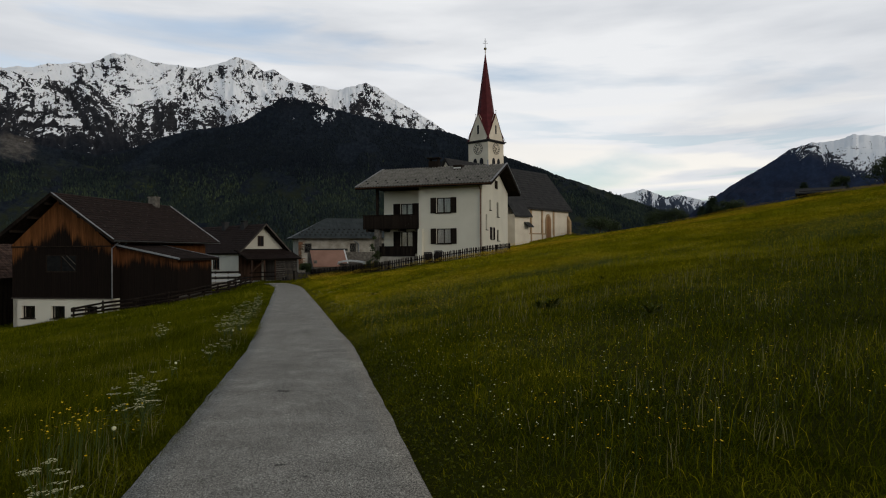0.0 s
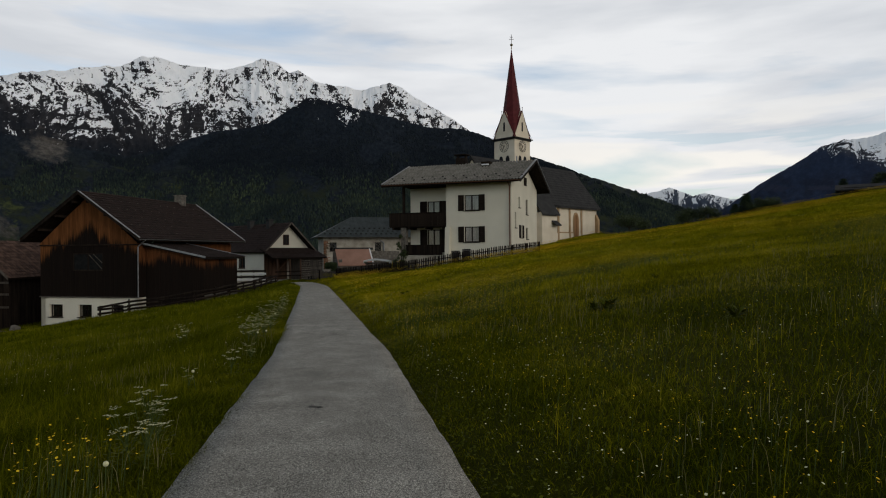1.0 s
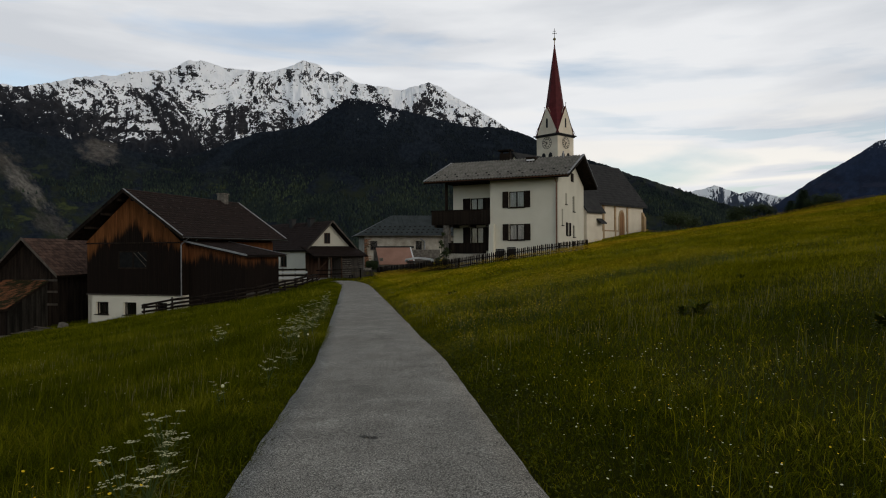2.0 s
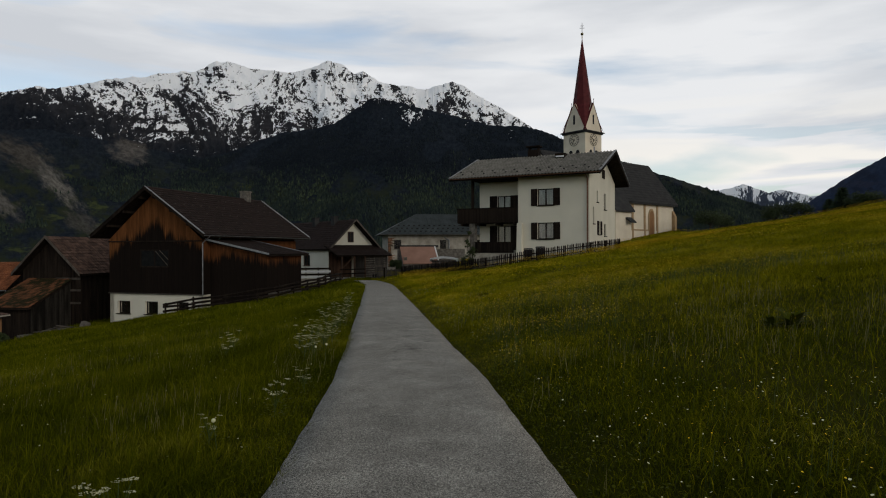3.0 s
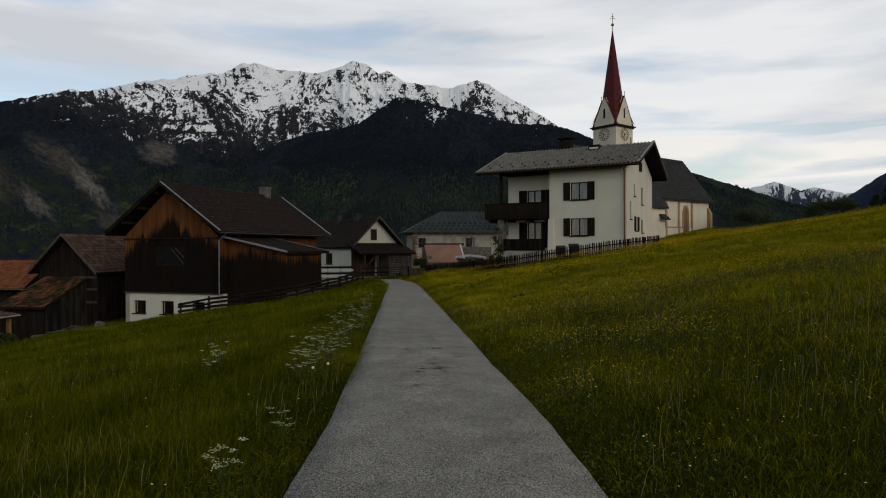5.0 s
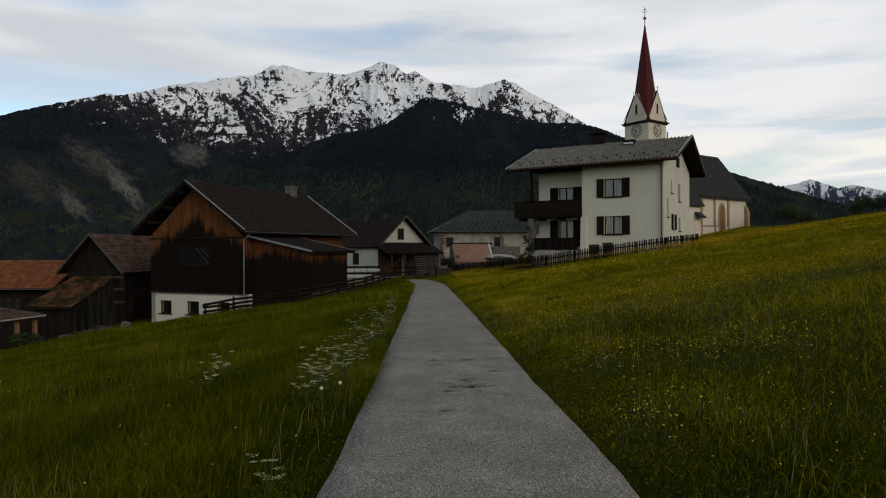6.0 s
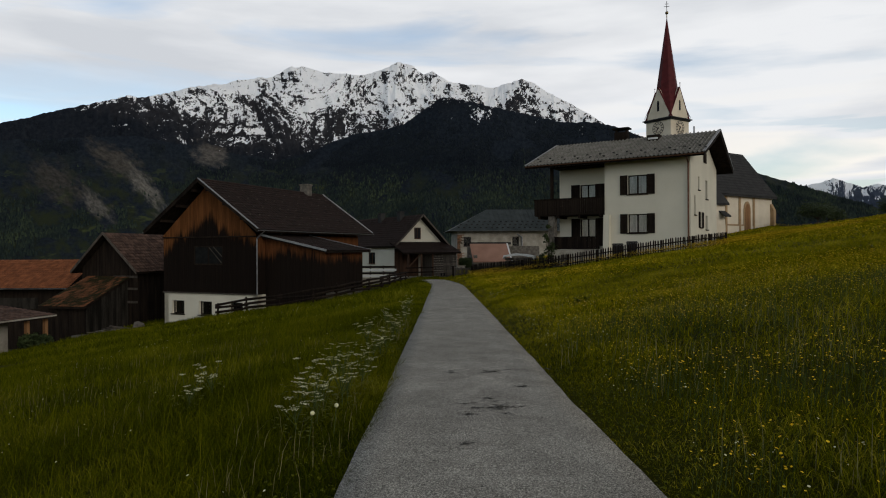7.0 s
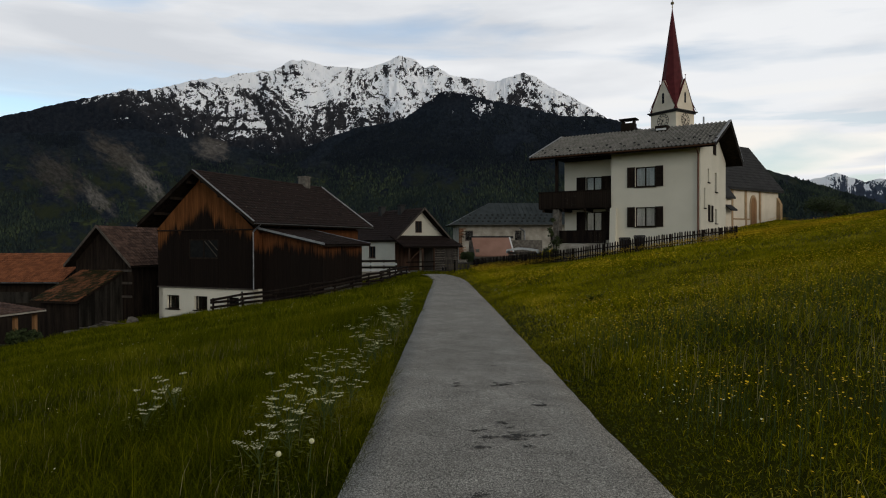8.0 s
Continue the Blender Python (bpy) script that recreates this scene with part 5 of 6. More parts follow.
    part("roof_deck", prism([(-0.3, -2.99), (8.0, -2.05), (8.0, -2.2), (-0.3, -3.14)], -4.5, 3.7, "x"), M_DARKWOOD, pc)
    bm = tiled_slope(-0.35, -2.95, 8.0, -2.0, -3.7, 4.5, 0.36, 0.34)
    bm.transform(cross_m)
    part("roof_covering", bm, M_ROOFOLD, pc)
    part("fascia", box(-4.5, 3.72, -0.42, -0.36, -3.04, -2.95), M_OLDPL_SHADE, pc, "white painted fascia board")
    part("verge", prism([(-0.4, -2.9), (8.0, -1.95), (8.0, -2.2), (-0.4, -3.1)], 3.7, 3.76, "x"), M_DARKWOOD, pc)
    # White wall: the shade under the roof is put in with greyer plaster.
    part("wall", box(-4.5, 1.85, 1.2, 1.5, -8.5, -2.95), M_OLDPL_SHADE, pc)
    part("wall_return", box(1.55, 1.85, 1.5, 6.0, -8.5, -2.9), M_OLDPL_SHADE, pc)
    for x in (2.2, 3.5):
        part("post", box(x - 0.10, x + 0.10, 0.1, 0.3, -8.5, -3.02), M_DOOR, pc, "orange-brown timber post")
    part("rear_wall", box(2.0, 3.6, 6.0, 6.3, -8.5, -2.5), M_STONE, pc)
    bm = bmesh.new()
    for i in range(60):
        y, z = random.uniform(2.2, 5.5), random.uniform(-6.4, -4.4)
        add_tube(bm, (2.1, y, z), (2.7, y, z), random.uniform(0.06, 0.11), sides=6)
    part("log_pile", bm, M_BROWNWOOD, pc)
    part("rail", box(2.2, 3.5, 0.15, 0.25, -4.7, -4.58), M_GREYWOOD, pc)

    for x, y, a, b in ((-24.9, 55.4, 0.6, 0.3), (-23.6, 55.0, 0.45, 0.28), (-26.4, 55.2, 0.8, 0.25), (-22.3, 55.4, 0.35, 0.4)):
        bm = bmesh.new()
        bmesh.ops.create_icosphere(bm, subdivisions=2, radius=1.0)
        for v in bm.verts:
            v.co *= 1 + 0.28 * noise.noise(v.co * 1.7 + Vector((x, y, 0)))
            v.co = Vector((x + v.co.x * a, y + v.co.y * 0.6, land(x, y) + 0.12 + v.co.z * b))
        solid("boulder", bm, M_STONE, "grey boulder lying below the old sheds", "stone", "", "boulders by the sheds")

    heap = thing("plank_heap", Matrix(), "heap of old grey planks lying by the tumbledown shed", "planks")
    for k in range(9):
        x, y = -25.6 + 0.36 * k + random.uniform(-0.2, 0.2), 54.9 + random.uniform(-0.4, 0.4)
        bm = box(-random.uniform(0.7, 1.3), random.uniform(0.6, 1.2), -0.1, 0.1, -0.025, 0.025)
        bm.transform(pose(x, y, land(x, y) + 0.12 + 0.05 * (k % 4), random.uniform(-14, 14), random.uniform(-16, 10), random.uniform(-35, 40)))
        part("plank", bm, M_GREYWOOD, heap)


make_sheds()


# ---- fences ----
def along(points, spacing):
    out, carry = [], 0.0
    for (x0, y0), (x1, y1) in zip(points, points[1:]):
        d = math.hypot(x1 - x0, y1 - y0)
        s = carry
        while s < d:
            t = s / d
            out.append((x0 + (x1 - x0) * t, y0 + (y1 - y0) * t, math.degrees(math.atan2(y1 - y0, x1 - x0))))
            s += spacing
        carry = s - d
    return out


def make_picket_fence():
    pts = [(19.9, 52.2), (16.4, 49.4), (13.0, 48.9), (8.9, 52.2), (5.6, 61.0), (3.3, 73.0)]
    f = thing("picket_fence", Matrix(), "dark weathered wooden picket fence round the house garden", "fence")
    bm = prism([(-0.045, 0.05), (0.045, 0.05), (0.045, 0.86), (0.0, 0.93), (-0.045, 0.86)], -0.012, 0.012)
    picket = mesh_of("picket", bm, M_DARKWOOD)
    for x, y, a in along(pts, 0.17):
        piece("picket", picket, f, pose(x, y, land(x, y) + random.uniform(-0.03, 0.03), random.uniform(-2, 2), random.uniform(-2, 2), a))
    post = mesh_of("post", box(-0.05, 0.05, -0.05, 0.05, -0.3, 0.88), M_DARKWOOD)
    stops = along(pts, 2.2)
    for x, y, a in stops:
        piece("post", post, f, pose(x, y, land(x, y), 0, 0, a))
    for (x0, y0, a), (x1, y1, b) in zip(stops, stops[1:]):
        for h in (0.25, 0.62):
            part("rail", tube((x0, y0, land(x0, y0) + h), (x1, y1, land(x1, y1) + h), 0.04, sides=5), M_DARKWOOD, f)


make_picket_fence()


def make_rail_fence():
    pts = [(-15.2, 52.0), (-11.4, 50.2), (-7.4, 48.8), (-4.5, 58.0), (-3.0, 70.0)]
    f = thing("rail_fence", Matrix(), "old dark split-rail fence at the meadow's edge", "fence")
    stops = along(pts, 2.6)
    for x, y, a in stops:
        part("post", tube((x, y, land(x, y) - 0.3), (x + random.uniform(-0.06, 0.06), y, land(x, y) + random.uniform(0.95, 1.15)), 0.08, 0.06, 6), M_DARKWOOD, f)
    for (x0, y0, a), (x1, y1, b) in zip(stops, stops[1:]):
        for h in (0.38, 0.66, 0.92):
            e = random.uniform(-0.08, 0.08)
            part("rail", tube((x0 - 0.1, y0 - 0.08, land(x0, y0) + h + e), (x1 + 0.1, y1 - 0.08, land(x1, y1) + h - e), 0.10, 0.08, 6), M_DARKWOOD, f)


make_rail_fence()


def make_bin(x, y):
    b = thing("rubbish_bin", pose(x, y, land(x, y)), "dark plastic wheeled bin behind the picket fence", "bin", "bins by the house")
    bm = prism([(-0.24, 0.08), (0.24, 0.08), (0.29, 0.95), (-0.29, 0.95)], -0.3, 0.3)
    part("body", bm, M_BLACK, b)
    part("lid", prism([(-0.32, 0.96), (0.32, 0.96), (0.25, 1.06), (-0.25, 1.06)], -0.34, 0.34), M_BLACK, b)
    for s in (-0.2, 0.2):
        part("wheel", tube((s - 0.03, 0.28, 0.09), (s + 0.03, 0.28, 0.09), 0.09, sides=10), M_BLACK, b)


make_bin(12.3, 51.9)
make_bin(13.1, 51.3)


def make_cover():
    x, y = 6.9, 62.5
    c = thing("covered_woodpile", pose(x, y, land(x, y), 0, 0, -20), "woodpile under a white tarpaulin by the fence", "woodpile")
    bm = bmesh.new()
    for i in range(9):
        for j in range(4):
            add_tube(bm, (-1.1 + i * 0.27, -0.4, 0.14 + j * 0.25), (-1.1 + i * 0.27, 0.4, 0.14 + j * 0.25), 0.12, sides=7)
    part("logs", bm, M_GREYWOOD, c)
    bm = prism([(-1.35, 0.9), (-1.3, 1.2), (-0.4, 1.36), (0.5, 1.30), (1.25, 1.16), (1.3, 0.85), (1.2, 1.05), (0.0, 1.2), (-1.2, 1.08)], -0.55, 0.55)
    part("tarpaulin", bm, M_WHITE, c)


make_cover()


# ---- marks on the lane ----
def make_patches():
    rnd = random.Random(8)
    spots = []
    for cx, cy, n, sx, sy in ((0.62, 15.45, 9, 0.22, 0.22), (0.62, 17.7, 5, 0.22, 0.06), (0.95, 15.6, 4, 0.10, 0.06), (0.25, 7.7, 3, 0.14, 0.05), (0.2, 4.5, 1, 0, 0), (0.38, 4.15, 1, 0, 0), (1.5, 17.9, 2, 0.2, 0.2), (0.3, 14.2, 1, 0.15, 0.15),
                             (1.7, 24.5, 3, 0.15, 0.3), (0.3, 37.0, 5, 0.35, 0.8), (1.2, 16.7, 2, 0.1, 0.1), (1.0, 20.0, 3, 0.5, 1.5)):
        for k in range(n):
            spots.append((cx + rnd.gauss(0, 1) * sx, cy + rnd.gauss(0, 1) * sy, rnd.uniform(0.05, 0.13) * (1 + cy / 40), rnd.uniform(0.012, 0.03) * (1 + cy / 25)))
    for x, y, a, b in spots:
        bm = bmesh.new()
        for crumb in range(16):
            ox, oy = rnd.gauss(0, 0.30) * a, rnd.gauss(0, 0.55) * b
            size = rnd.uniform(0.10, 0.42) * (1.6 if crumb == 0 else 1.0)
            ring = []
            for i in range(12):
                t = 2 * math.pi * i / 12
                k = size * rnd.uniform(0.55, 1.25)
                px, py = x + ox + a * k * math.cos(t) * 0.5, y + oy + b * k * math.sin(t)
                q = (px - road_x(py)) / HALF
                ring.append(bm.verts.new((px, py, road_z(py) + 0.012 + 0.025 * (1 - q * q) + 0.005 + 0.0003 * crumb)))
            bm.faces.new(ring)
        solid("tar_patch", bm, M_TAR, "dark ragged tar spot on the worn asphalt", "road mark", "structure", "tar spots on the lane")


make_patches()


# ---- plants ----
def mesh_from_arrays(name, verts, quads, tris, material):
    """A mesh from arrays of corners, four- and three-sided faces."""
    me = bpy.data.meshes.new(name)
    me.vertices.add(len(verts))
    me.vertices.foreach_set("co", np.asarray(verts, np.float32).ravel())
    nq, nt = len(quads), len(tris)
    me.loops.add(nq * 4 + nt * 3)
    idx = np.concatenate([np.asarray(quads, np.int32).ravel(), np.asarray(tris, np.int32).ravel()])
    me.loops.foreach_set("vertex_index", idx)
    me.polygons.add(nq + nt)
    starts = np.concatenate([np.arange(nq) * 4, nq * 4 + np.arange(nt) * 3]).astype(np.int32)
    me.polygons.foreach_set("loop_start", starts)
    me.update(calc_edges=True)
    me.materials.append(material)
    return me


def island_material(name, stops, rough=0.7, spec=0.05, scale=0.5, own=0.5):
    """Each separate blade or leaf takes its own colour from a ramp."""
    m = bpy.data.materials.new(name)
    m.use_nodes = True
    n, l = m.node_tree.nodes, m.node_tree.links
    p = n["Principled BSDF"]
    p.inputs["Roughness"].default_value, p.inputs["Specular IOR Level"].default_value = rough, spec
    g, r = n.new("ShaderNodeNewGeometry"), n.new("ShaderNodeValToRGB")
    t, mp = n.new("ShaderNodeTexNoise"), n.new("ShaderNodeMath")
    t.inputs["Scale"].default_value, t.inputs["Detail"].default_value, t.inputs["Roughness"].default_value = scale, 7, 0.68
    l.new(g.outputs["Position"], t.inputs["Vector"])
    mp.operation = "MULTIPLY_ADD"
    mp.inputs[1].default_value = own
    l.new(g.outputs["Random Per Island"], mp.inputs[0])
    sb = n.new("ShaderNodeMath")
    sb.operation = "MULTIPLY_ADD"
    sb.inputs[1].default_value, sb.inputs[2].default_value = 1.5, -0.25 - 0.5 * own
    l.new(t.outputs["Fac"], sb.inputs[0])
    l.new(sb.outputs[0], mp.inputs[2])
    e = r.color_ramp.elements
    while len(e) < len(stops):
        e.new(0.5)
    for k, (pos, c) in enumerate(stops):
        e[k].position, e[k].color = pos, (*c, 1)
    l.new(mp.outputs[0], r.inputs["Fac"])
    l.new(r.outputs["Color"], p.inputs["Base Color"])
    return m


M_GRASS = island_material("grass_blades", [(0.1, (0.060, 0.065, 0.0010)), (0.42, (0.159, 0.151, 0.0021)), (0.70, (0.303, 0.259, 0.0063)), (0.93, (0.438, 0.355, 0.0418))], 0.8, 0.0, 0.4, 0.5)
# Lush hay below the lane; also a dimmed copy for near grass on the right.
M_LUSH_DIM = island_material("lush_dimmed_grass_blades", [(0.1, (0.022, 0.031, 0.0009)), (0.42, (0.056, 0.066, 0.0019)), (0.72, (0.127, 0.128, 0.0038)), (0.95, (0.244, 0.221, 0.0282))], 0.8, 0.0, 0.4, 0.5)
M_BUTTER = island_material("buttercup_petals", [(0.2, (0.66, 0.40, 0.010)), (0.8, (0.88, 0.62, 0.03))], 0.5)
M_CLOVER = island_material("clover_leaves", [(0.2, (0.041, 0.050, 0.0024)), (0.8, (0.110, 0.118, 0.0072))])
M_DRY = island_material("dry_stalks", [(0.2, (0.13, 0.12, 0.035)), (0.8, (0.28, 0.25, 0.11))])
M_UMBEL = island_material("white_florets", [(0.2, (0.62, 0.60, 0.33)), (0.8, (0.85, 0.82, 0.52))], 0.8)
M_STEM = island_material("green_stems", [(0.2, (0.035, 0.055, 0.012)), (0.8, (0.08, 0.10, 0.03))], 0.7)
M_DOCK = island_material("dock_leaves", [(0.2, (0.024, 0.032, 0.001)), (0.8, (0.060, 0.070, 0.003))], 0.8)
# Tree colours carry a blue tint for the haze before the far slope.
M_SPRUCE = island_material("hazed_far_spruce", [(0.2, (0.008, 0.012, 0.018)), (0.6, (0.014, 0.019, 0.024)), (0.95, (0.024, 0.031, 0.032))], 0.9, 0.05, 0.008, 0.35)
M_MIXED = island_material("hazed_far_mixed_trees", [(0.2, (0.013, 0.019, 0.0208)), (0.5, (0.023, 0.034, 0.0299)), (0.74, (0.042, 0.058, 0.0351)), (0.95, (0.083, 0.107, 0.0494))], 0.9, 0.05, 0.008, 0.35)

rng = np.random.default_rng(5)


def in_view(x, y):
    """Ground that the lane's walker can see ahead of him."""
    a0 = np.degrees(np.arctan2(x - 0.2, y + 0.7))
    a1 = np.degrees(np.arctan2(x - 0.2, np.maximum(y - 10.3, 0.01)))
    return ((a0 > -24) & (a0 < 52)) | ((a1 > -38) & (a1 < 38) & (y > 10.3)) | ((a0 > -38) & (a0 < 52) & (y > 3))


def scatter(count, x0, x1, y0, y1):
    x, y = rng.uniform(x0, x1, count), rng.uniform(y0, y1, count)
    keep = in_view(x, y)
    x, y = x[keep], y[keep]
    dx = np.array([a - road_x(min(b, 62)) for a, b in zip(x, y)])
    edge = HALF - 0.04 + 0.07 * np.array([noise.noise((b * 0.9, math.copysign(3, a), 2.0)) for a, b in zip(dx, y)])
    keep = (np.abs(dx) > edge) | (y > 66)
    x, y, dx = x[keep], y[keep], dx[keep]
    z = np.array([land(a, b) for a, b in zip(x, y)])
    return x, y, z, dx


def occupied(x, y):
    """Inside a building's or yard's footprint."""
    out = np.zeros(len(x), bool)
    for ox, oy, rz, a, b, c, d in ((-12.74, 53.0, -24, -9.2, 5.2, 0.0, 13.6), (16.79, 50.9, -33, -10.4, 0.1, -0.3, 10.2), (46, 101.7, 33.8, -23, 6.6, -0.2, 10.2), (-5.1, 79, 35, -0.5, 7, -3, 16),
                                   (-30.7, 58, -16, 0, 4, 0, 5), (-24, 47.9, -3, -12, 0.2, 0.2, 5)):
        t = radians(rz)
        u = (x - ox) * math.cos(t) + (y - oy) * math.sin(t)
        v = -(x - ox) * math.sin(t) + (y - oy) * math.cos(t)
        out |= (u > a) & (u < b) & (v > c) & (v < d)
    return out


def blades(x, y, z, height, width, lean):
    n = len(x)
    a = rng.uniform(0, 2 * np.pi, n)
    ca, sa = np.cos(a), np.sin(a)
    b = rng.uniform(0, 2 * np.pi, n)
    lx, ly = np.cos(b) * lean * height + 0.10 * height, np.sin(b) * lean * height
    base = np.stack([x, y, z - 0.03], 1)
    side = np.stack([ca, sa, np.zeros(n)], 1) * (width / 2)[:, None]
    mid = base + np.stack([lx * 0.35, ly * 0.35, height * 0.6], 1)
    tip = base + np.stack([lx, ly, height * (1 - 0.25 * np.minimum(1, lean))], 1)
    verts = np.stack([base - side, base + side, mid + side * 0.75, mid - side * 0.75, tip], 1).reshape(-1, 3)
    i = np.arange(n) * 5
    quads = np.stack([i, i + 1, i + 2, i + 3], 1)
    tris = np.stack([i + 3, i + 2, i + 4], 1)
    return verts, quads, tris


def spears(x, y, z, height, width, lean):
    """Single-faced blades for the ground further off."""
    n = len(x)
    a, b = rng.uniform(0, 2 * np.pi, n), rng.uniform(0, 2 * np.pi, n)
    side = np.stack([np.cos(a), np.sin(a), np.zeros(n)], 1) * (width / 2)[:, None]
    base = np.stack([x, y, z - 0.03], 1)
    tip = base + np.stack([np.cos(b) * lean * height + 0.1 * height, np.sin(b) * lean * height, height * (1 - 0.25 * np.minimum(1, lean))], 1)
    return np.stack([base - side, base + side, tip], 1).reshape(-1, 3)


def make_grass():
    """Fine turf near the lane, coloured dark to dim the foreground, paler flowering grass up the slope, long lush hay
    below it.
    """
    near, far = {False: [], True: []}, {False: [], True: []}
    for count, x0, x1, y0, y1, h, w in ((400000, -9, 15, 1.5, 18, 0.20, 0.0058), (60000, 15, 27, 8, 18, 0.22, 0.013), (330000, -16, 42, 18, 34, 0.23, 0.015), (260000, -26, 76, 34, 62, 0.26, 0.034),
                                        (170000, -10, 115, 62, 112, 0.27, 0.075), (190000, -2.4, 3.4, 1.5, 22, 0.17, 0.0062), (40000, -2.0, 3.6, 22, 60, 0.2, 0.015)):
        x, y, z, dx = scatter(count, x0, x1, y0, y1)
        ok = ~occupied(x, y)
        x, y, z, dx = x[ok], y[ok], z[ok], dx[ok]
        lush = np.array([0.75 + 0.65 * noise.noise((a * 0.22, b * 0.22, 1.7)) + 0.35 * noise.noise((a * 1.1, b * 1.1, 6.1)) for a, b in zip(x, y)])
        short = np.clip((np.abs(dx) - HALF) / 0.9, 0.55, 1.0)
        left = np.where(dx < 0, 1.3, np.where(y < 18, 0.60, 0.75))
        hh = 0.04 + h * np.clip(lush, 0.55, 1.6) * short * left * rng.uniform(0.4, 1.3, len(x))
        ww = w * rng.uniform(0.7, 1.4, len(x))
        ln = rng.uniform(0.2, 1.0, len(x)) * np.where(dx < 0, 1.0, 1.35)
        # Near blades right of the lane take the dark colour to lower their brightness.
        darker = (dx < 0) | (rng.random(len(x)) < np.clip(1.25 - (y - 8) / 13 - 0.03 * dx, 0.05, 0.9))
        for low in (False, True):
            k = darker == low
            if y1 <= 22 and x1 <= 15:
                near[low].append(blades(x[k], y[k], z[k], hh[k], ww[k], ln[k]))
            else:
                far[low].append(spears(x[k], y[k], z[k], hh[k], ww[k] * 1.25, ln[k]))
    # taller flowering stalks
    x, y, z, dx = scatter(16000, -12, 16, 2, 32)
    k = (np.abs(dx) > HALF + 0.5) & ((dx < 0) | (rng.random(len(x)) < 0.25))
    x, y, z, dx = x[k], y[k], z[k], dx[k]
    for low in (False, True):
        k = (dx < 0) == low
        near[low].append(blades(x[k], y[k], z[k], rng.uniform(0.35, 0.7, k.sum()) * (1.1 if low else 0.75), np.full(k.sum(), 0.0045), rng.uniform(0.05, 0.3, k.sum())))
    for low, name, material, label in ((False, "meadow_grass", M_GRASS, "yellowish-green flowering meadow grass on the rising slope"), (True, "hay_and_dimmed_grass", M_LUSH_DIM, "lush green grass below the lane and dimmed near grass on its right")):
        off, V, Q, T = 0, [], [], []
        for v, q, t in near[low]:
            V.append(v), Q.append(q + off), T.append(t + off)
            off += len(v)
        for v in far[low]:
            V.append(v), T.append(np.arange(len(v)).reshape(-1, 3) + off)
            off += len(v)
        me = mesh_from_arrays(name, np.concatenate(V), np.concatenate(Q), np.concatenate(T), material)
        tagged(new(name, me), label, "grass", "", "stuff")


make_grass()


def discs(x, y, z, r, sides=6, cup=0.35):
    n = len(x)
    verts = np.zeros((n, sides + 1, 3))
    tilt = rng.uniform(-0.5, 0.5, (n, 2))
    verts[:, 0] = np.stack([x, y, z - r * cup], 1)
    for i in range(sides):
        t = 2 * np.pi * i / sides
        px, py = np.cos(t) * r, np.sin(t) * r
        verts[:, i + 1] = np.stack([x + px, y + py, z + px * tilt[:, 0] + py * tilt[:, 1]], 1)
    b = (np.arange(n) * (sides + 1))[:, None]
    tris = np.concatenate([np.concatenate([b, b + 1 + i, b + 1 + (i + 1) % sides], 1) for i in range(sides)])
    return verts.reshape(-1, 3), tris


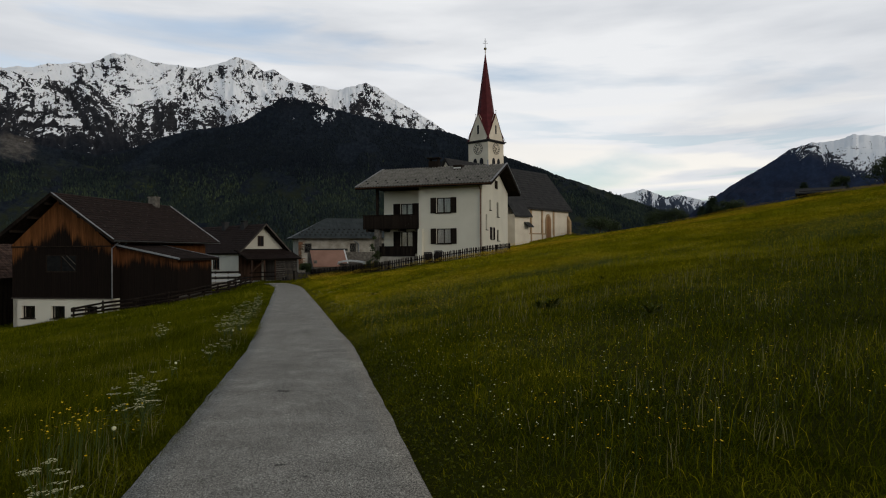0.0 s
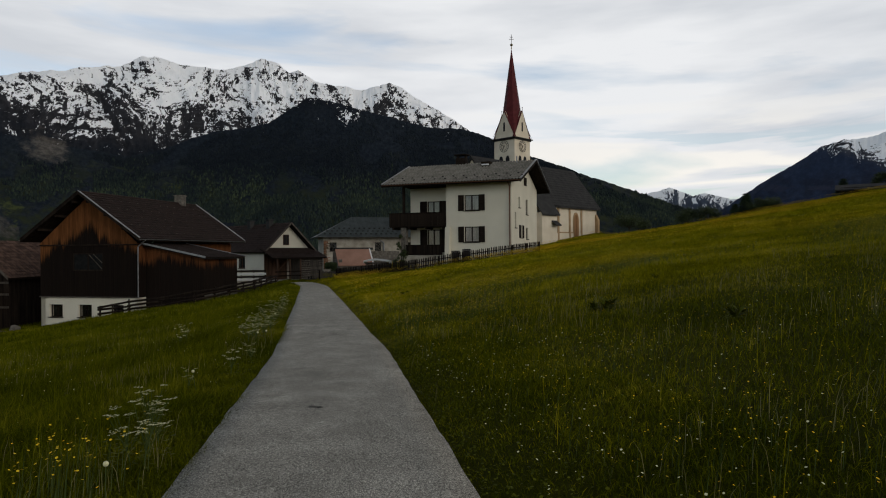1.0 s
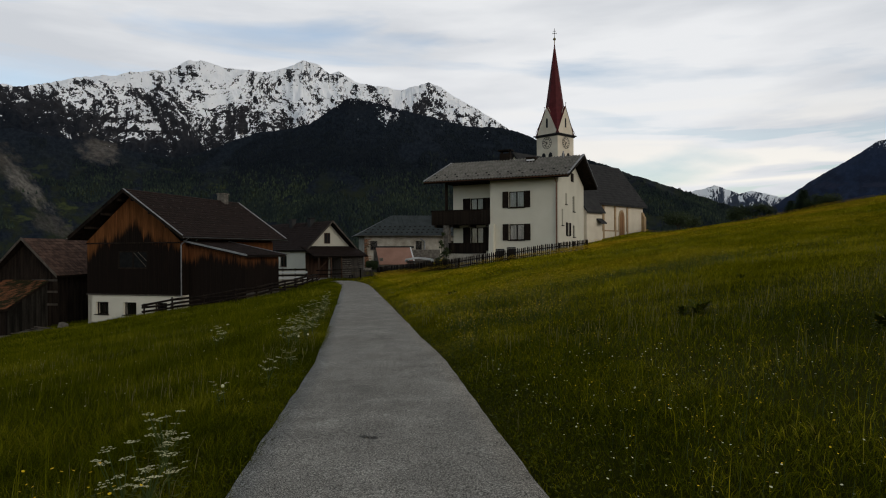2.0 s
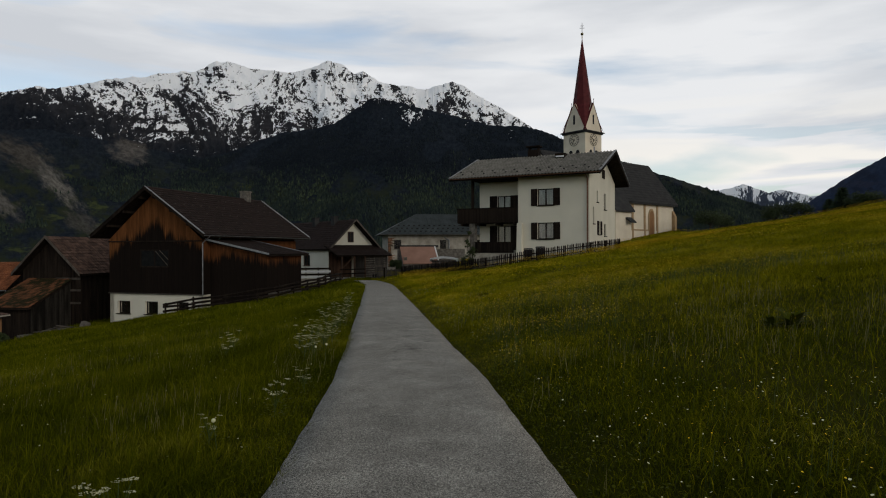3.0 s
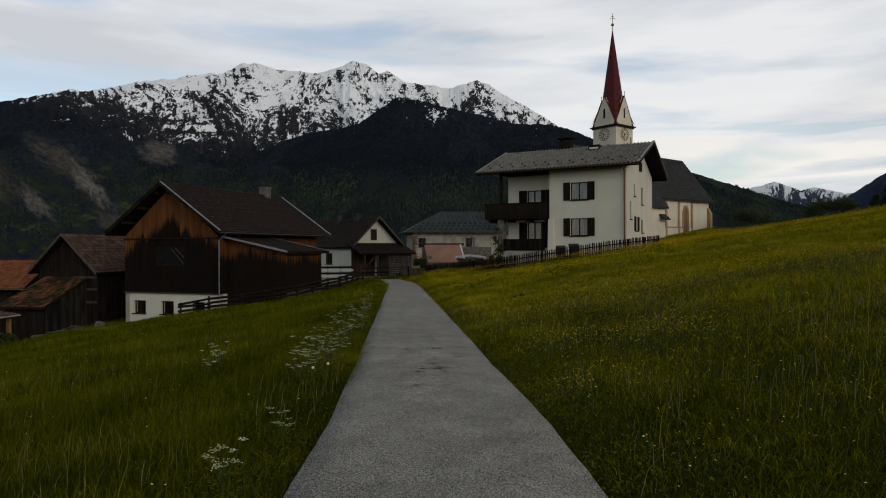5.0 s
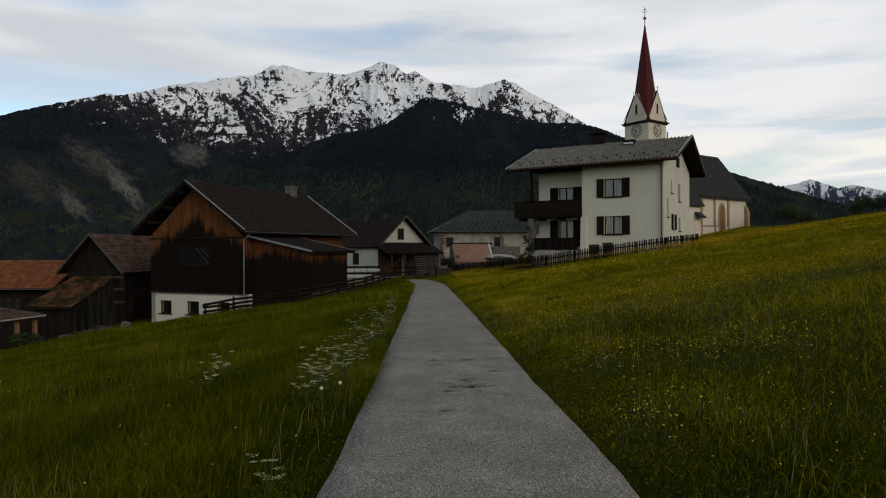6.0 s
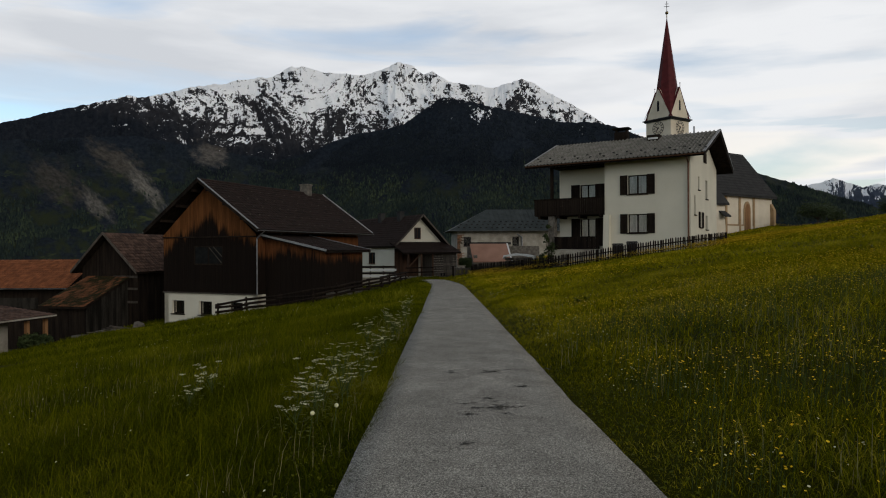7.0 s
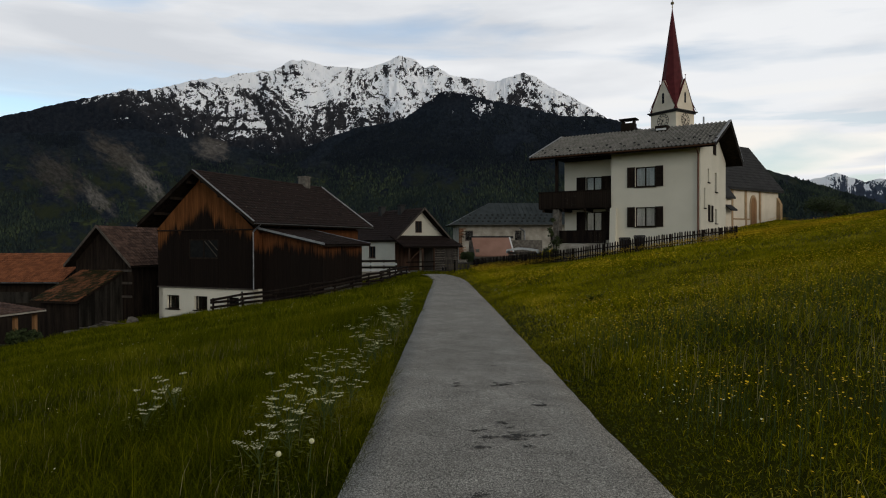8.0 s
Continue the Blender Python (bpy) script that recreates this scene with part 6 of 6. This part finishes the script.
def make_buttercups():
    """Drifts of buttercups, thick up the slope and thin near the lane."""
    xs, ys, zs, rs = [], [], [], []
    for count, x0, x1, y0, y1, h, r, need in ((9000, 1.9, 15, 2.5, 16, 0.25, 0.011, 0.20), (110000, 2.2, 44, 14, 34, 0.33, 0.0155, 0.10), (170000, 2.6, 74, 34, 66, 0.38, 0.022, 0.15), (60000, 8, 110, 66, 112, 0.40, 0.034, 0.18),
                                              (1000, -6, -1.4, 2.5, 12, 0.36, 0.010, 0.2)):
        x, y, z, dx = scatter(count, x0, x1, y0, y1)
        p = np.array([noise.noise((a * 0.13, b * 0.12, 3.3)) + 0.55 * noise.noise((a * 0.5, b * 0.45, 8.3)) + 0.3 * noise.noise((a * 1.7, b * 1.7, 1.3)) for a, b in zip(x, y)])
        k = (p + rng.uniform(-0.2, 0.2, len(x)) > need) & ~occupied(x, y) & (np.abs(dx) > HALF + 0.35)
        n = k.sum()
        xs.append(x[k]), ys.append(y[k]), zs.append(z[k] + h * rng.uniform(0.6, 1.25, n)), rs.append(r * rng.uniform(0.6, 1.25, n) * np.clip(y[k] / 26, 0.55, 1.3))
    for cx, cy, n, spread, h in ((2.05, 12.9, 46, 0.16, 0.32), (2.3, 13.6, 24, 0.2, 0.3), (-1.4, 5.0, 70, 0.22, 0.48), (-1.7, 5.5, 40, 0.3, 0.45), (3.1, 9.5, 16, 0.3, 0.3), (2.75, 2.9, 6, 0.2, 0.3), (3.4, 18.5, 60, 0.5, 0.36), (3.0, 20.5, 60, 0.6, 0.36)):
        x, y = rng.normal(cx, spread, n), rng.normal(cy, spread * 1.6, n)
        xs.append(x), ys.append(y), zs.append(np.array([land(a, b) for a, b in zip(x, y)]) + h * rng.uniform(0.7, 1.15, n)), rs.append(rng.uniform(0.006, 0.0105, n))
    x, y, z, r = (np.concatenate(v) for v in (xs, ys, zs, rs))
    v, t = discs(x[y < 16], y[y < 16], z[y < 16], r[y < 16])
    v2, t2 = discs(x[y >= 16], y[y >= 16], z[y >= 16], r[y >= 16], 3)
    v, t = np.concatenate([v, v2]), np.concatenate([t, t2 + len(v)])
    tagged(new("buttercups", mesh_from_arrays("buttercups", v, np.zeros((0, 4), np.int32), t, M_BUTTER)), "small yellow buttercups scattered through the meadow", "flowers", "", "stuff")
    near = y < 22
    v, q, t = blades(x[near], y[near], z[near] - 0.33, np.full(near.sum(), 0.33), np.full(near.sum(), 0.005), np.full(near.sum(), 0.0))
    tagged(new("buttercup_stalks", mesh_from_arrays("buttercup_stalks", v, q, t, M_STEM)), "thin green stalks under the yellow buttercups", "flowers", "", "stuff")


make_buttercups()


def make_verge_herbs():
    """Low clover leaves along both edges of the lane, and dry stalks standing in the long grass."""
    x, y, z, dx = scatter(60000, -2.6, 3.8, 1.5, 30)
    k = np.abs(dx) < HALF + 0.9 * rng.random(len(x))
    x, y, z = x[k], y[k], z[k]
    n = len(x)
    v, t = discs(x, y, z + rng.uniform(0.005, 0.055, n), rng.uniform(0.007, 0.016, n), 5, -0.2)
    tagged(new("verge_clover", mesh_from_arrays("verge_clover", v, np.zeros((0, 4), np.int32), t, M_CLOVER)), "low green clover along the edges of the lane", "herbs", "", "stuff")
    x, y, z, dx = scatter(14000, -9, 14, 2.5, 26)
    p = np.array([noise.noise((a * 0.5, b * 0.4, 21.0)) for a, b in zip(x, y)])
    k = (p > 0.10) & (np.abs(dx) > HALF + 0.12)
    x, y, z = x[k], y[k], z[k]
    n = len(x)
    v, q, t = blades(x, y, z, rng.uniform(0.2, 0.42, n), np.full(n, 0.0045), rng.uniform(0.05, 0.4, n))
    tagged(new("dry_grass_stalks", mesh_from_arrays("dry_grass_stalks", v, q, t, M_DRY)), "pale dry stalks standing in the long grass", "grass", "", "stuff")


make_verge_herbs()


def make_clocks():
    """Pale seed heads and small cream flowers in the grass, thickest along the upper verge."""
    X, Y, Z, R = [], [], [], []
    for count, x0, x1, y0, y1, need in ((7000, -10, 34, 3, 50, 0.05), (6500, 1.4, 6.5, 3, 34, -0.02)):
        x, y, z, dx = scatter(count, x0, x1, y0, y1)
        p = np.array([noise.noise((a * 0.2, b * 0.2, 13.3)) + 0.5 * noise.noise((a * 0.9, b * 0.7, 3.3)) for a, b in zip(x, y)])
        k = (p > need) & (np.abs(dx) > HALF + 0.25) & ~occupied(x, y)
        if need < 0:
            k &= rng.random(len(x)) < np.exp(-(dx - HALF) / 1.6)
        n = k.sum()
        X.append(x[k]), Y.append(y[k]), Z.append(z[k] + rng.uniform(0.12, 0.32, n) * np.where(dx[k] < 0, 1.4, 1.0)), R.append(rng.uniform(0.004, 0.009, n) * np.where(y[k] > 18, 1.2, 1.0))
    x, y, z, r = (np.concatenate(q) for q in (X, Y, Z, R))
    v, t = discs(x, y, z, r)
    tagged(new("white_seed_heads", mesh_from_arrays("white_seed_heads", v, np.zeros((0, 4), np.int32), t, M_UMBEL)), "pale seed heads and cream flowers in the grass", "flowers", "", "stuff")


make_clocks()


def make_parsley():
    """One cow parsley plant: branching stalk, feathery leaves, flat white umbels."""
    plant = thing("cow_parsley", Matrix(), "tall cow parsley with flat white flower heads", "wildflower", "cow parsley along the lane")
    stem = bmesh.new()
    heads = []
    add_tube(stem, (0, 0, -0.05), (0.03, 0.02, 0.38), 0.006, 0.004, 5)
    for i in range(9):
        t, z0 = i * 2.4, 0.14 + 0.014 * i
        r = random.uniform(0.05, 0.19)
        p = (0.02 + r * math.cos(t), 0.02 + r * math.sin(t), random.uniform(0.32, 0.58))
        add_tube(stem, (0.02, 0.015, z0), p, 0.004, 0.003, 4)
        heads.append(p)
    part("stalk", stem, M_STEM, plant)
    leaf = bmesh.new()
    for i in range(46):
        t, r, z = random.uniform(0, 6.28), random.uniform(0.03, 0.22), random.uniform(0.05, 0.30)
        c = Vector((r * math.cos(t), r * math.sin(t), z))
        d = Vector((math.cos(t), math.sin(t), random.uniform(-0.3, 0.4))) * 0.06
        s = d.cross(Vector((0, 0, 1))).normalized() * 0.016
        leaf.faces.new([leaf.verts.new(q) for q in (c, c + d * 0.5 + s, c + d, c + d * 0.5 - s)])
    part("foliage", leaf, M_CLOVER, plant)
    for x, y, z in heads:
        um = bmesh.new()
        R = random.uniform(0.032, 0.058)
        tx, ty = random.uniform(-0.3, 0.3), random.uniform(-0.3, 0.3)
        for g in range(9):
            ga, gr = g * 2.4, R * math.sqrt((g + 0.4) / 9)
            gx, gy = gr * math.cos(ga), gr * math.sin(ga)
            hub = Vector((x + gx, y + gy, z + gx * tx + gy * ty + random.uniform(-0.004, 0.004)))
            for k in range(6):
                t = k * 1.05 + g
                c = hub + Vector((0.0075 * math.cos(t), 0.0075 * math.sin(t), random.uniform(-0.002, 0.003)))
                q = random.uniform(0.0035, 0.006)
                um.faces.new([um.verts.new(c + Vector((q * math.cos(a), q * math.sin(a), random.uniform(-0.002, 0.002)))) for a in (0, 1.57, 3.14, 4.71)])
        part("umbel", um, M_UMBEL, plant)
    spots = []
    clusters = [(0.25, 3.4, 4), (0.3, 6.7, 4), (0.7, 8.8, 2), (0.35, 10.6, 2), (0.45, 14.8, 3), (0.38, 16.2, 5), (0.38, 17.6, 4), (0.35, 19.4, 5), (0.3, 21.8, 4), (0.3, 25.0, 4), (0.35, 29.0, 4), (2.4, 17.0, 2)]
    for cx, cy, n in clusters:
        for k in range(n):
            y = cy + random.gauss(0, 0.7)
            spots.append((road_x(y) - HALF - cx + 0.08 - abs(random.gauss(0, 0.3)), y))
    for i, (x, y) in enumerate(spots):
        s = random.uniform(0.6, 1.05)
        m = pose(x, y, land(x, y), random.uniform(-8, 8), random.uniform(-8, 8), random.uniform(0, 360)) @ Matrix.Scale(s, 4)
        if i == 0:
            plant.matrix_basis = m
        else:
            c = copy_thing(plant, pose(x, y, land(x, y), random.uniform(-8, 8), random.uniform(-8, 8), random.uniform(0, 360)))
            c.scale = (s, s, s)


make_parsley()


def make_docks():
    """Dark broad-leaved clumps in the meadow."""
    plant = thing("dock_plant", Matrix(), "dark green broad-leaved dock clump in the grass", "plant", "dock clumps in the meadow")
    for i in range(44):
        t, ln = random.uniform(0, 6.28), random.uniform(0.14, 0.34)
        up = random.uniform(0.6, 1.7)
        bm = bmesh.new()
        prev = None
        for k in range(6):
            f = k / 5
            c = Vector((math.cos(t) * ln * f, math.sin(t) * ln * f, 0.05 + ln * (up * f - 0.7 * f * f)))
            w = 0.034 * math.sin(math.pi * min(0.97, f * 0.85 + 0.12))
            s = Vector((-math.sin(t), math.cos(t), 0.0)) * w
            cur = (bm.verts.new(c + s), bm.verts.new(c - s))
            if prev:
                bm.faces.new((prev[0], prev[1], cur[1], cur[0]))
            prev = cur
        part("leaf", bm, M_DOCK, plant)
    places = [(5.7, 11.6), (5.85, 11.75), (5.55, 11.8), (6.0, 8.3), (6.25, 8.5), (8.8, 15.0), (3.9, 26.0), (4.15, 26.2)]
    for i, (x, y) in enumerate(places):
        s = random.uniform(0.5, 0.85)
        if i == 0:
            plant.matrix_basis = pose(x, y, land(x, y))
            plant.scale = (s, s, s)
        else:
            c = copy_thing(plant, pose(x, y, land(x, y), 0, 0, random.uniform(0, 360)))
            c.scale = (s, s, s)


make_docks()


def make_dandelions():
    plant = thing("dandelion_clock", Matrix(), "white dandelion seed clock on a thin stalk", "wildflower", "dandelion clocks by the lane")
    part("stalk", tube((0, 0, -0.03), (0.02, 0.0, 0.30), 0.004, 0.003, 5), M_STEM, plant)
    bm = bmesh.new()
    for i in range(70):
        z = 1 - 2 * (i + 0.5) / 70
        a = i * 2.39996
        d = Vector((math.sqrt(1 - z * z) * math.cos(a), math.sqrt(1 - z * z) * math.sin(a), z))
        s = d.orthogonal().normalized() * 0.006
        c = Vector((0.02, 0, 0.32)) + d * 0.018
        q = d.cross(s)
        bm.faces.new([bm.verts.new(v) for v in (c + s, c + q, c - s, c - q)])
    part("seed_head", bm, M_UMBEL, plant)
    for i, (x, y) in enumerate(((-0.78, 14.6), (-0.95, 14.35), (-0.85, 19.6), (-1.3, 9.3), (-1.2, 5.2))):
        m = pose(x, y, land(x, y), random.uniform(-8, 8), random.uniform(-8, 8), 50 * i)
        if i == 0:
            plant.matrix_basis = m
        else:
            copy_thing(plant, m)


make_dandelions()


# ---- trees ----
def leaf_cloud(bm, c, rad, n, size):
    for _ in range(n):
        d = Vector((random.gauss(0, 1), random.gauss(0, 1), random.gauss(0, 0.8)))
        p = Vector(c) + d.normalized() * rad * random.random() ** 0.45
        u = Vector((random.gauss(0, 1), random.gauss(0, 1), random.gauss(0, 1))).normalized()
        w = u.orthogonal().normalized() * size * random.uniform(0.4, 0.7)
        u *= size * random.uniform(0.7, 1.3)
        bm.faces.new([bm.verts.new(q) for q in (p - u, p + w, p + u, p - w)])


def make_broadleaf(x, y, height, spread, label, name="tree", z=None):
    t = thing(name, pose(x, y, land(x, y) if z is None else z), label, "tree" if height > 3 else "bush")
    bm = tube((0, 0, -0.3), (0.05 * height, 0, height * 0.45), 0.035 * height, 0.02 * height, 7)
    part("trunk", bm, M_BARK, t)
    ends = []
    for i in range(7):
        a = i * 2.4 + x
        e = (spread * 0.6 * math.cos(a) * random.uniform(0.5, 1), spread * 0.6 * math.sin(a) * random.uniform(0.5, 1), height * random.uniform(0.5, 0.85))
        part("limb", tube((0.03 * height, 0, height * random.uniform(0.2, 0.42)), e, 0.014 * height, 0.005 * height, 5), M_BARK, t)
        ends.append(e)
    bm = bmesh.new()
    ends.append((0, 0, height * 0.85))
    for e in ends:
        leaf_cloud(bm, e, spread * random.uniform(0.28, 0.45), 260, 0.045 * height ** 0.5 + 0.06)
    part("crown", bm, M_LEAF, t)


def make_conifer(x, y, height, spread, z=None):
    t = thing("spruce_tree", pose(x, y, land(x, y) if z is None else z), "dark green spruce standing behind the meadow's crest", "tree", "spruces on the crest")
    part("trunk", tube((0, 0, -0.3), (0, 0, height * 0.97), 0.02 * height, 0.01, 7), M_BARK, t)
    bm = bmesh.new()
    tiers = 16
    for k in range(tiers):
        f = k / tiers
        z0 = height * (0.12 + 0.87 * f)
        r = spread * (1 - f) ** 0.85 + 0.08
        for j in range(10):
            a = j * 0.63 + k * 1.1 + random.uniform(-0.2, 0.2)
            rr = r * random.uniform(0.65, 1.1)
            for s in range(7):
                g = (s + 0.6) / 7
                p = Vector((rr * g * math.cos(a), rr * g * math.sin(a), z0 - rr * g * 0.35))
                for _ in range(3):
                    d = Vector((math.cos(a + random.uniform(-0.9, 0.9)), math.sin(a + random.uniform(-0.9, 0.9)), random.uniform(-0.6, 0.1))) * (0.10 * spread + 0.12)
                    w = d.orthogonal().normalized() * 0.05 * spread
                    bm.faces.new([bm.verts.new(q) for q in (p - w, p + w, p + d)])
    part("crown", bm, M_NEEDLE, t)


def at_bearing(a, r):
    return 0.2 + r * math.sin(radians(a)), -0.7 + r * math.cos(radians(a))


for a, r, elev, spread in ((37.7, 118, 0.081, 2.6), (36.9, 122, 0.066, 2.2), (44.4, 112, 0.094, 1.6)):
    x, y = at_bearing(a, r)
    make_conifer(x, y, 1.35 + elev * r - land(x, y), spread)
for a, r, elev, spread in ((28.4, 108, 0.050, 3.2), (29.2, 112, 0.046, 3.0), (33.2, 116, 0.058, 2.6), (34.8, 116, 0.060, 2.8), (38.6, 116, 0.071, 2.6), (39.4, 117, 0.070, 2.4), (49.6, 112, 0.118, 3.6), (51, 113, 0.122, 4.0), (46.8, 112, 0.098, 1.8)):
    x, y = at_bearing(a, r)
    make_broadleaf(x, y, 1.35 + elev * r - land(x, y), spread, "dark leafy tree behind the meadow's crest")


def make_field_hut():
    x, y = at_bearing(45.5, 97)
    z, top = land(x, y), 1.35 + 0.0705 * 97
    hut = thing("field_hut", pose(x, y, z, 0, 0, -45), "low dark hay hut just behind the meadow's crest", "hut")
    h = max(1.2, top - z)
    part("body", box(-2.4, 2.4, 0, 3, -0.4, h - 0.5), M_OLDBOARD, hut)
    part("roof", prism([(-0.5, h - 0.75), (1.5, h), (3.5, h - 0.75), (3.5, h - 0.9), (1.5, h - 0.15), (-0.5, h - 0.9)], -2.9, 2.9, "x"), M_ROOFDARK, hut)


make_field_hut()


def make_climber():
    x, y = 8.35, 56.1
    c = thing("climbing_shrub", pose(x, y, land(x, y)), "straggling climber growing up the balcony pillar", "shrub")
    for k in range(5):
        a = k * 1.3
        part("stem", tube((0.12 * math.cos(a), 0.12 * math.sin(a), -0.1), (0.3 * math.cos(a + 0.8), 0.2 * math.sin(a), 2.2 + 0.25 * k), 0.03, 0.012, 5), M_BARK, c)
    bm = bmesh.new()
    for k in range(22):
        h = random.uniform(0.3, 3.3)
        leaf_cloud(bm, (random.uniform(-0.75, 0.55), random.uniform(-0.4, 0.3), h), random.uniform(0.18, 0.4) * (1.15 - h / 5), 36, 0.09)
    part("foliage", bm, M_LEAF, c)


make_climber()
make_broadleaf(2.9, 78.0, 1.7, 1.0, "small leafy bush by the lane's end", "shrub")
make_broadleaf(-23.9, 46.0, 0.6, 1.2, "low green hedge bush beside the outbuilding", "shrub")


def make_far_woods():
    verts, h, cols = woods
    pts = np.array(verts).reshape(cols, h, 3)
    n = 110000
    i = rng.integers(0, cols - 1, n)
    j = (1 + (h - 6) * rng.uniform(0.02, 1, n) ** 0.8).astype(int)
    f, g = rng.uniform(0, 1, (n, 1)), rng.uniform(0, 1, (n, 1))
    p = pts[i, j] * (1 - f) * (1 - g) + pts[i + 1, j] * f * (1 - g) + pts[i, j + 1] * (1 - f) * g + pts[i + 1, j + 1] * f * g
    az = np.degrees(np.arctan2(p[:, 0], p[:, 1]))
    k = (az > -40) & (az < 39)
    up = 57.3 * p[:, 2] / np.hypot(p[:, 0], p[:, 1])
    for (cu, cv), (su, sv), tilt, _ in SCREE:
        t = radians(tilt)
        e, g2 = az - cu, up - cv
        d = ((e * math.cos(t) + g2 * math.sin(t)) / su) ** 2 + ((g2 * math.cos(t) - e * math.sin(t)) / sv) ** 2
        k &= (d > 1.3) | (rng.uniform(0, 1, n) < 0.03)
    gap = np.array([noise.noise((q[0] / 170, q[1] / 170, 2.2)) + 0.5 * noise.noise((q[0] / 60, q[1] / 60, 4.2)) for q in p])
    k &= gap < np.where(az < -17, -0.12, 0.30)
    k &= rng.uniform(0, 1, n) < np.clip((12.5 - up) / 5, 0.12, 1)
    p = p[k]
    n = len(p)
    up = 57.3 * p[:, 2] / np.hypot(p[:, 0], p[:, 1])
    high = up + rng.normal(0, 0.9, n) > 6.3
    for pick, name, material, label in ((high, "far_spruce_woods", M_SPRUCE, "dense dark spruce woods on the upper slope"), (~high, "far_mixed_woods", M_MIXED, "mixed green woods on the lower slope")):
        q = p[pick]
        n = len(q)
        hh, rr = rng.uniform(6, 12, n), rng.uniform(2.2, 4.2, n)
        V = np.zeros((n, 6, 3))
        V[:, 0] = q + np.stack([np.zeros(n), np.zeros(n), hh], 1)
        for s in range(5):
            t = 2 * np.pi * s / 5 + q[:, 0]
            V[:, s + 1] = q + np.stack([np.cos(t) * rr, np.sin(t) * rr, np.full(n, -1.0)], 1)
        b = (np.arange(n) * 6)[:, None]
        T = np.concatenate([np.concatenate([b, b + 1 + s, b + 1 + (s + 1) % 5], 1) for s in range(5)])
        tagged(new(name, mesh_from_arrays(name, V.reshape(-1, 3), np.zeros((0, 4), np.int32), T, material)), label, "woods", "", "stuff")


make_far_woods()
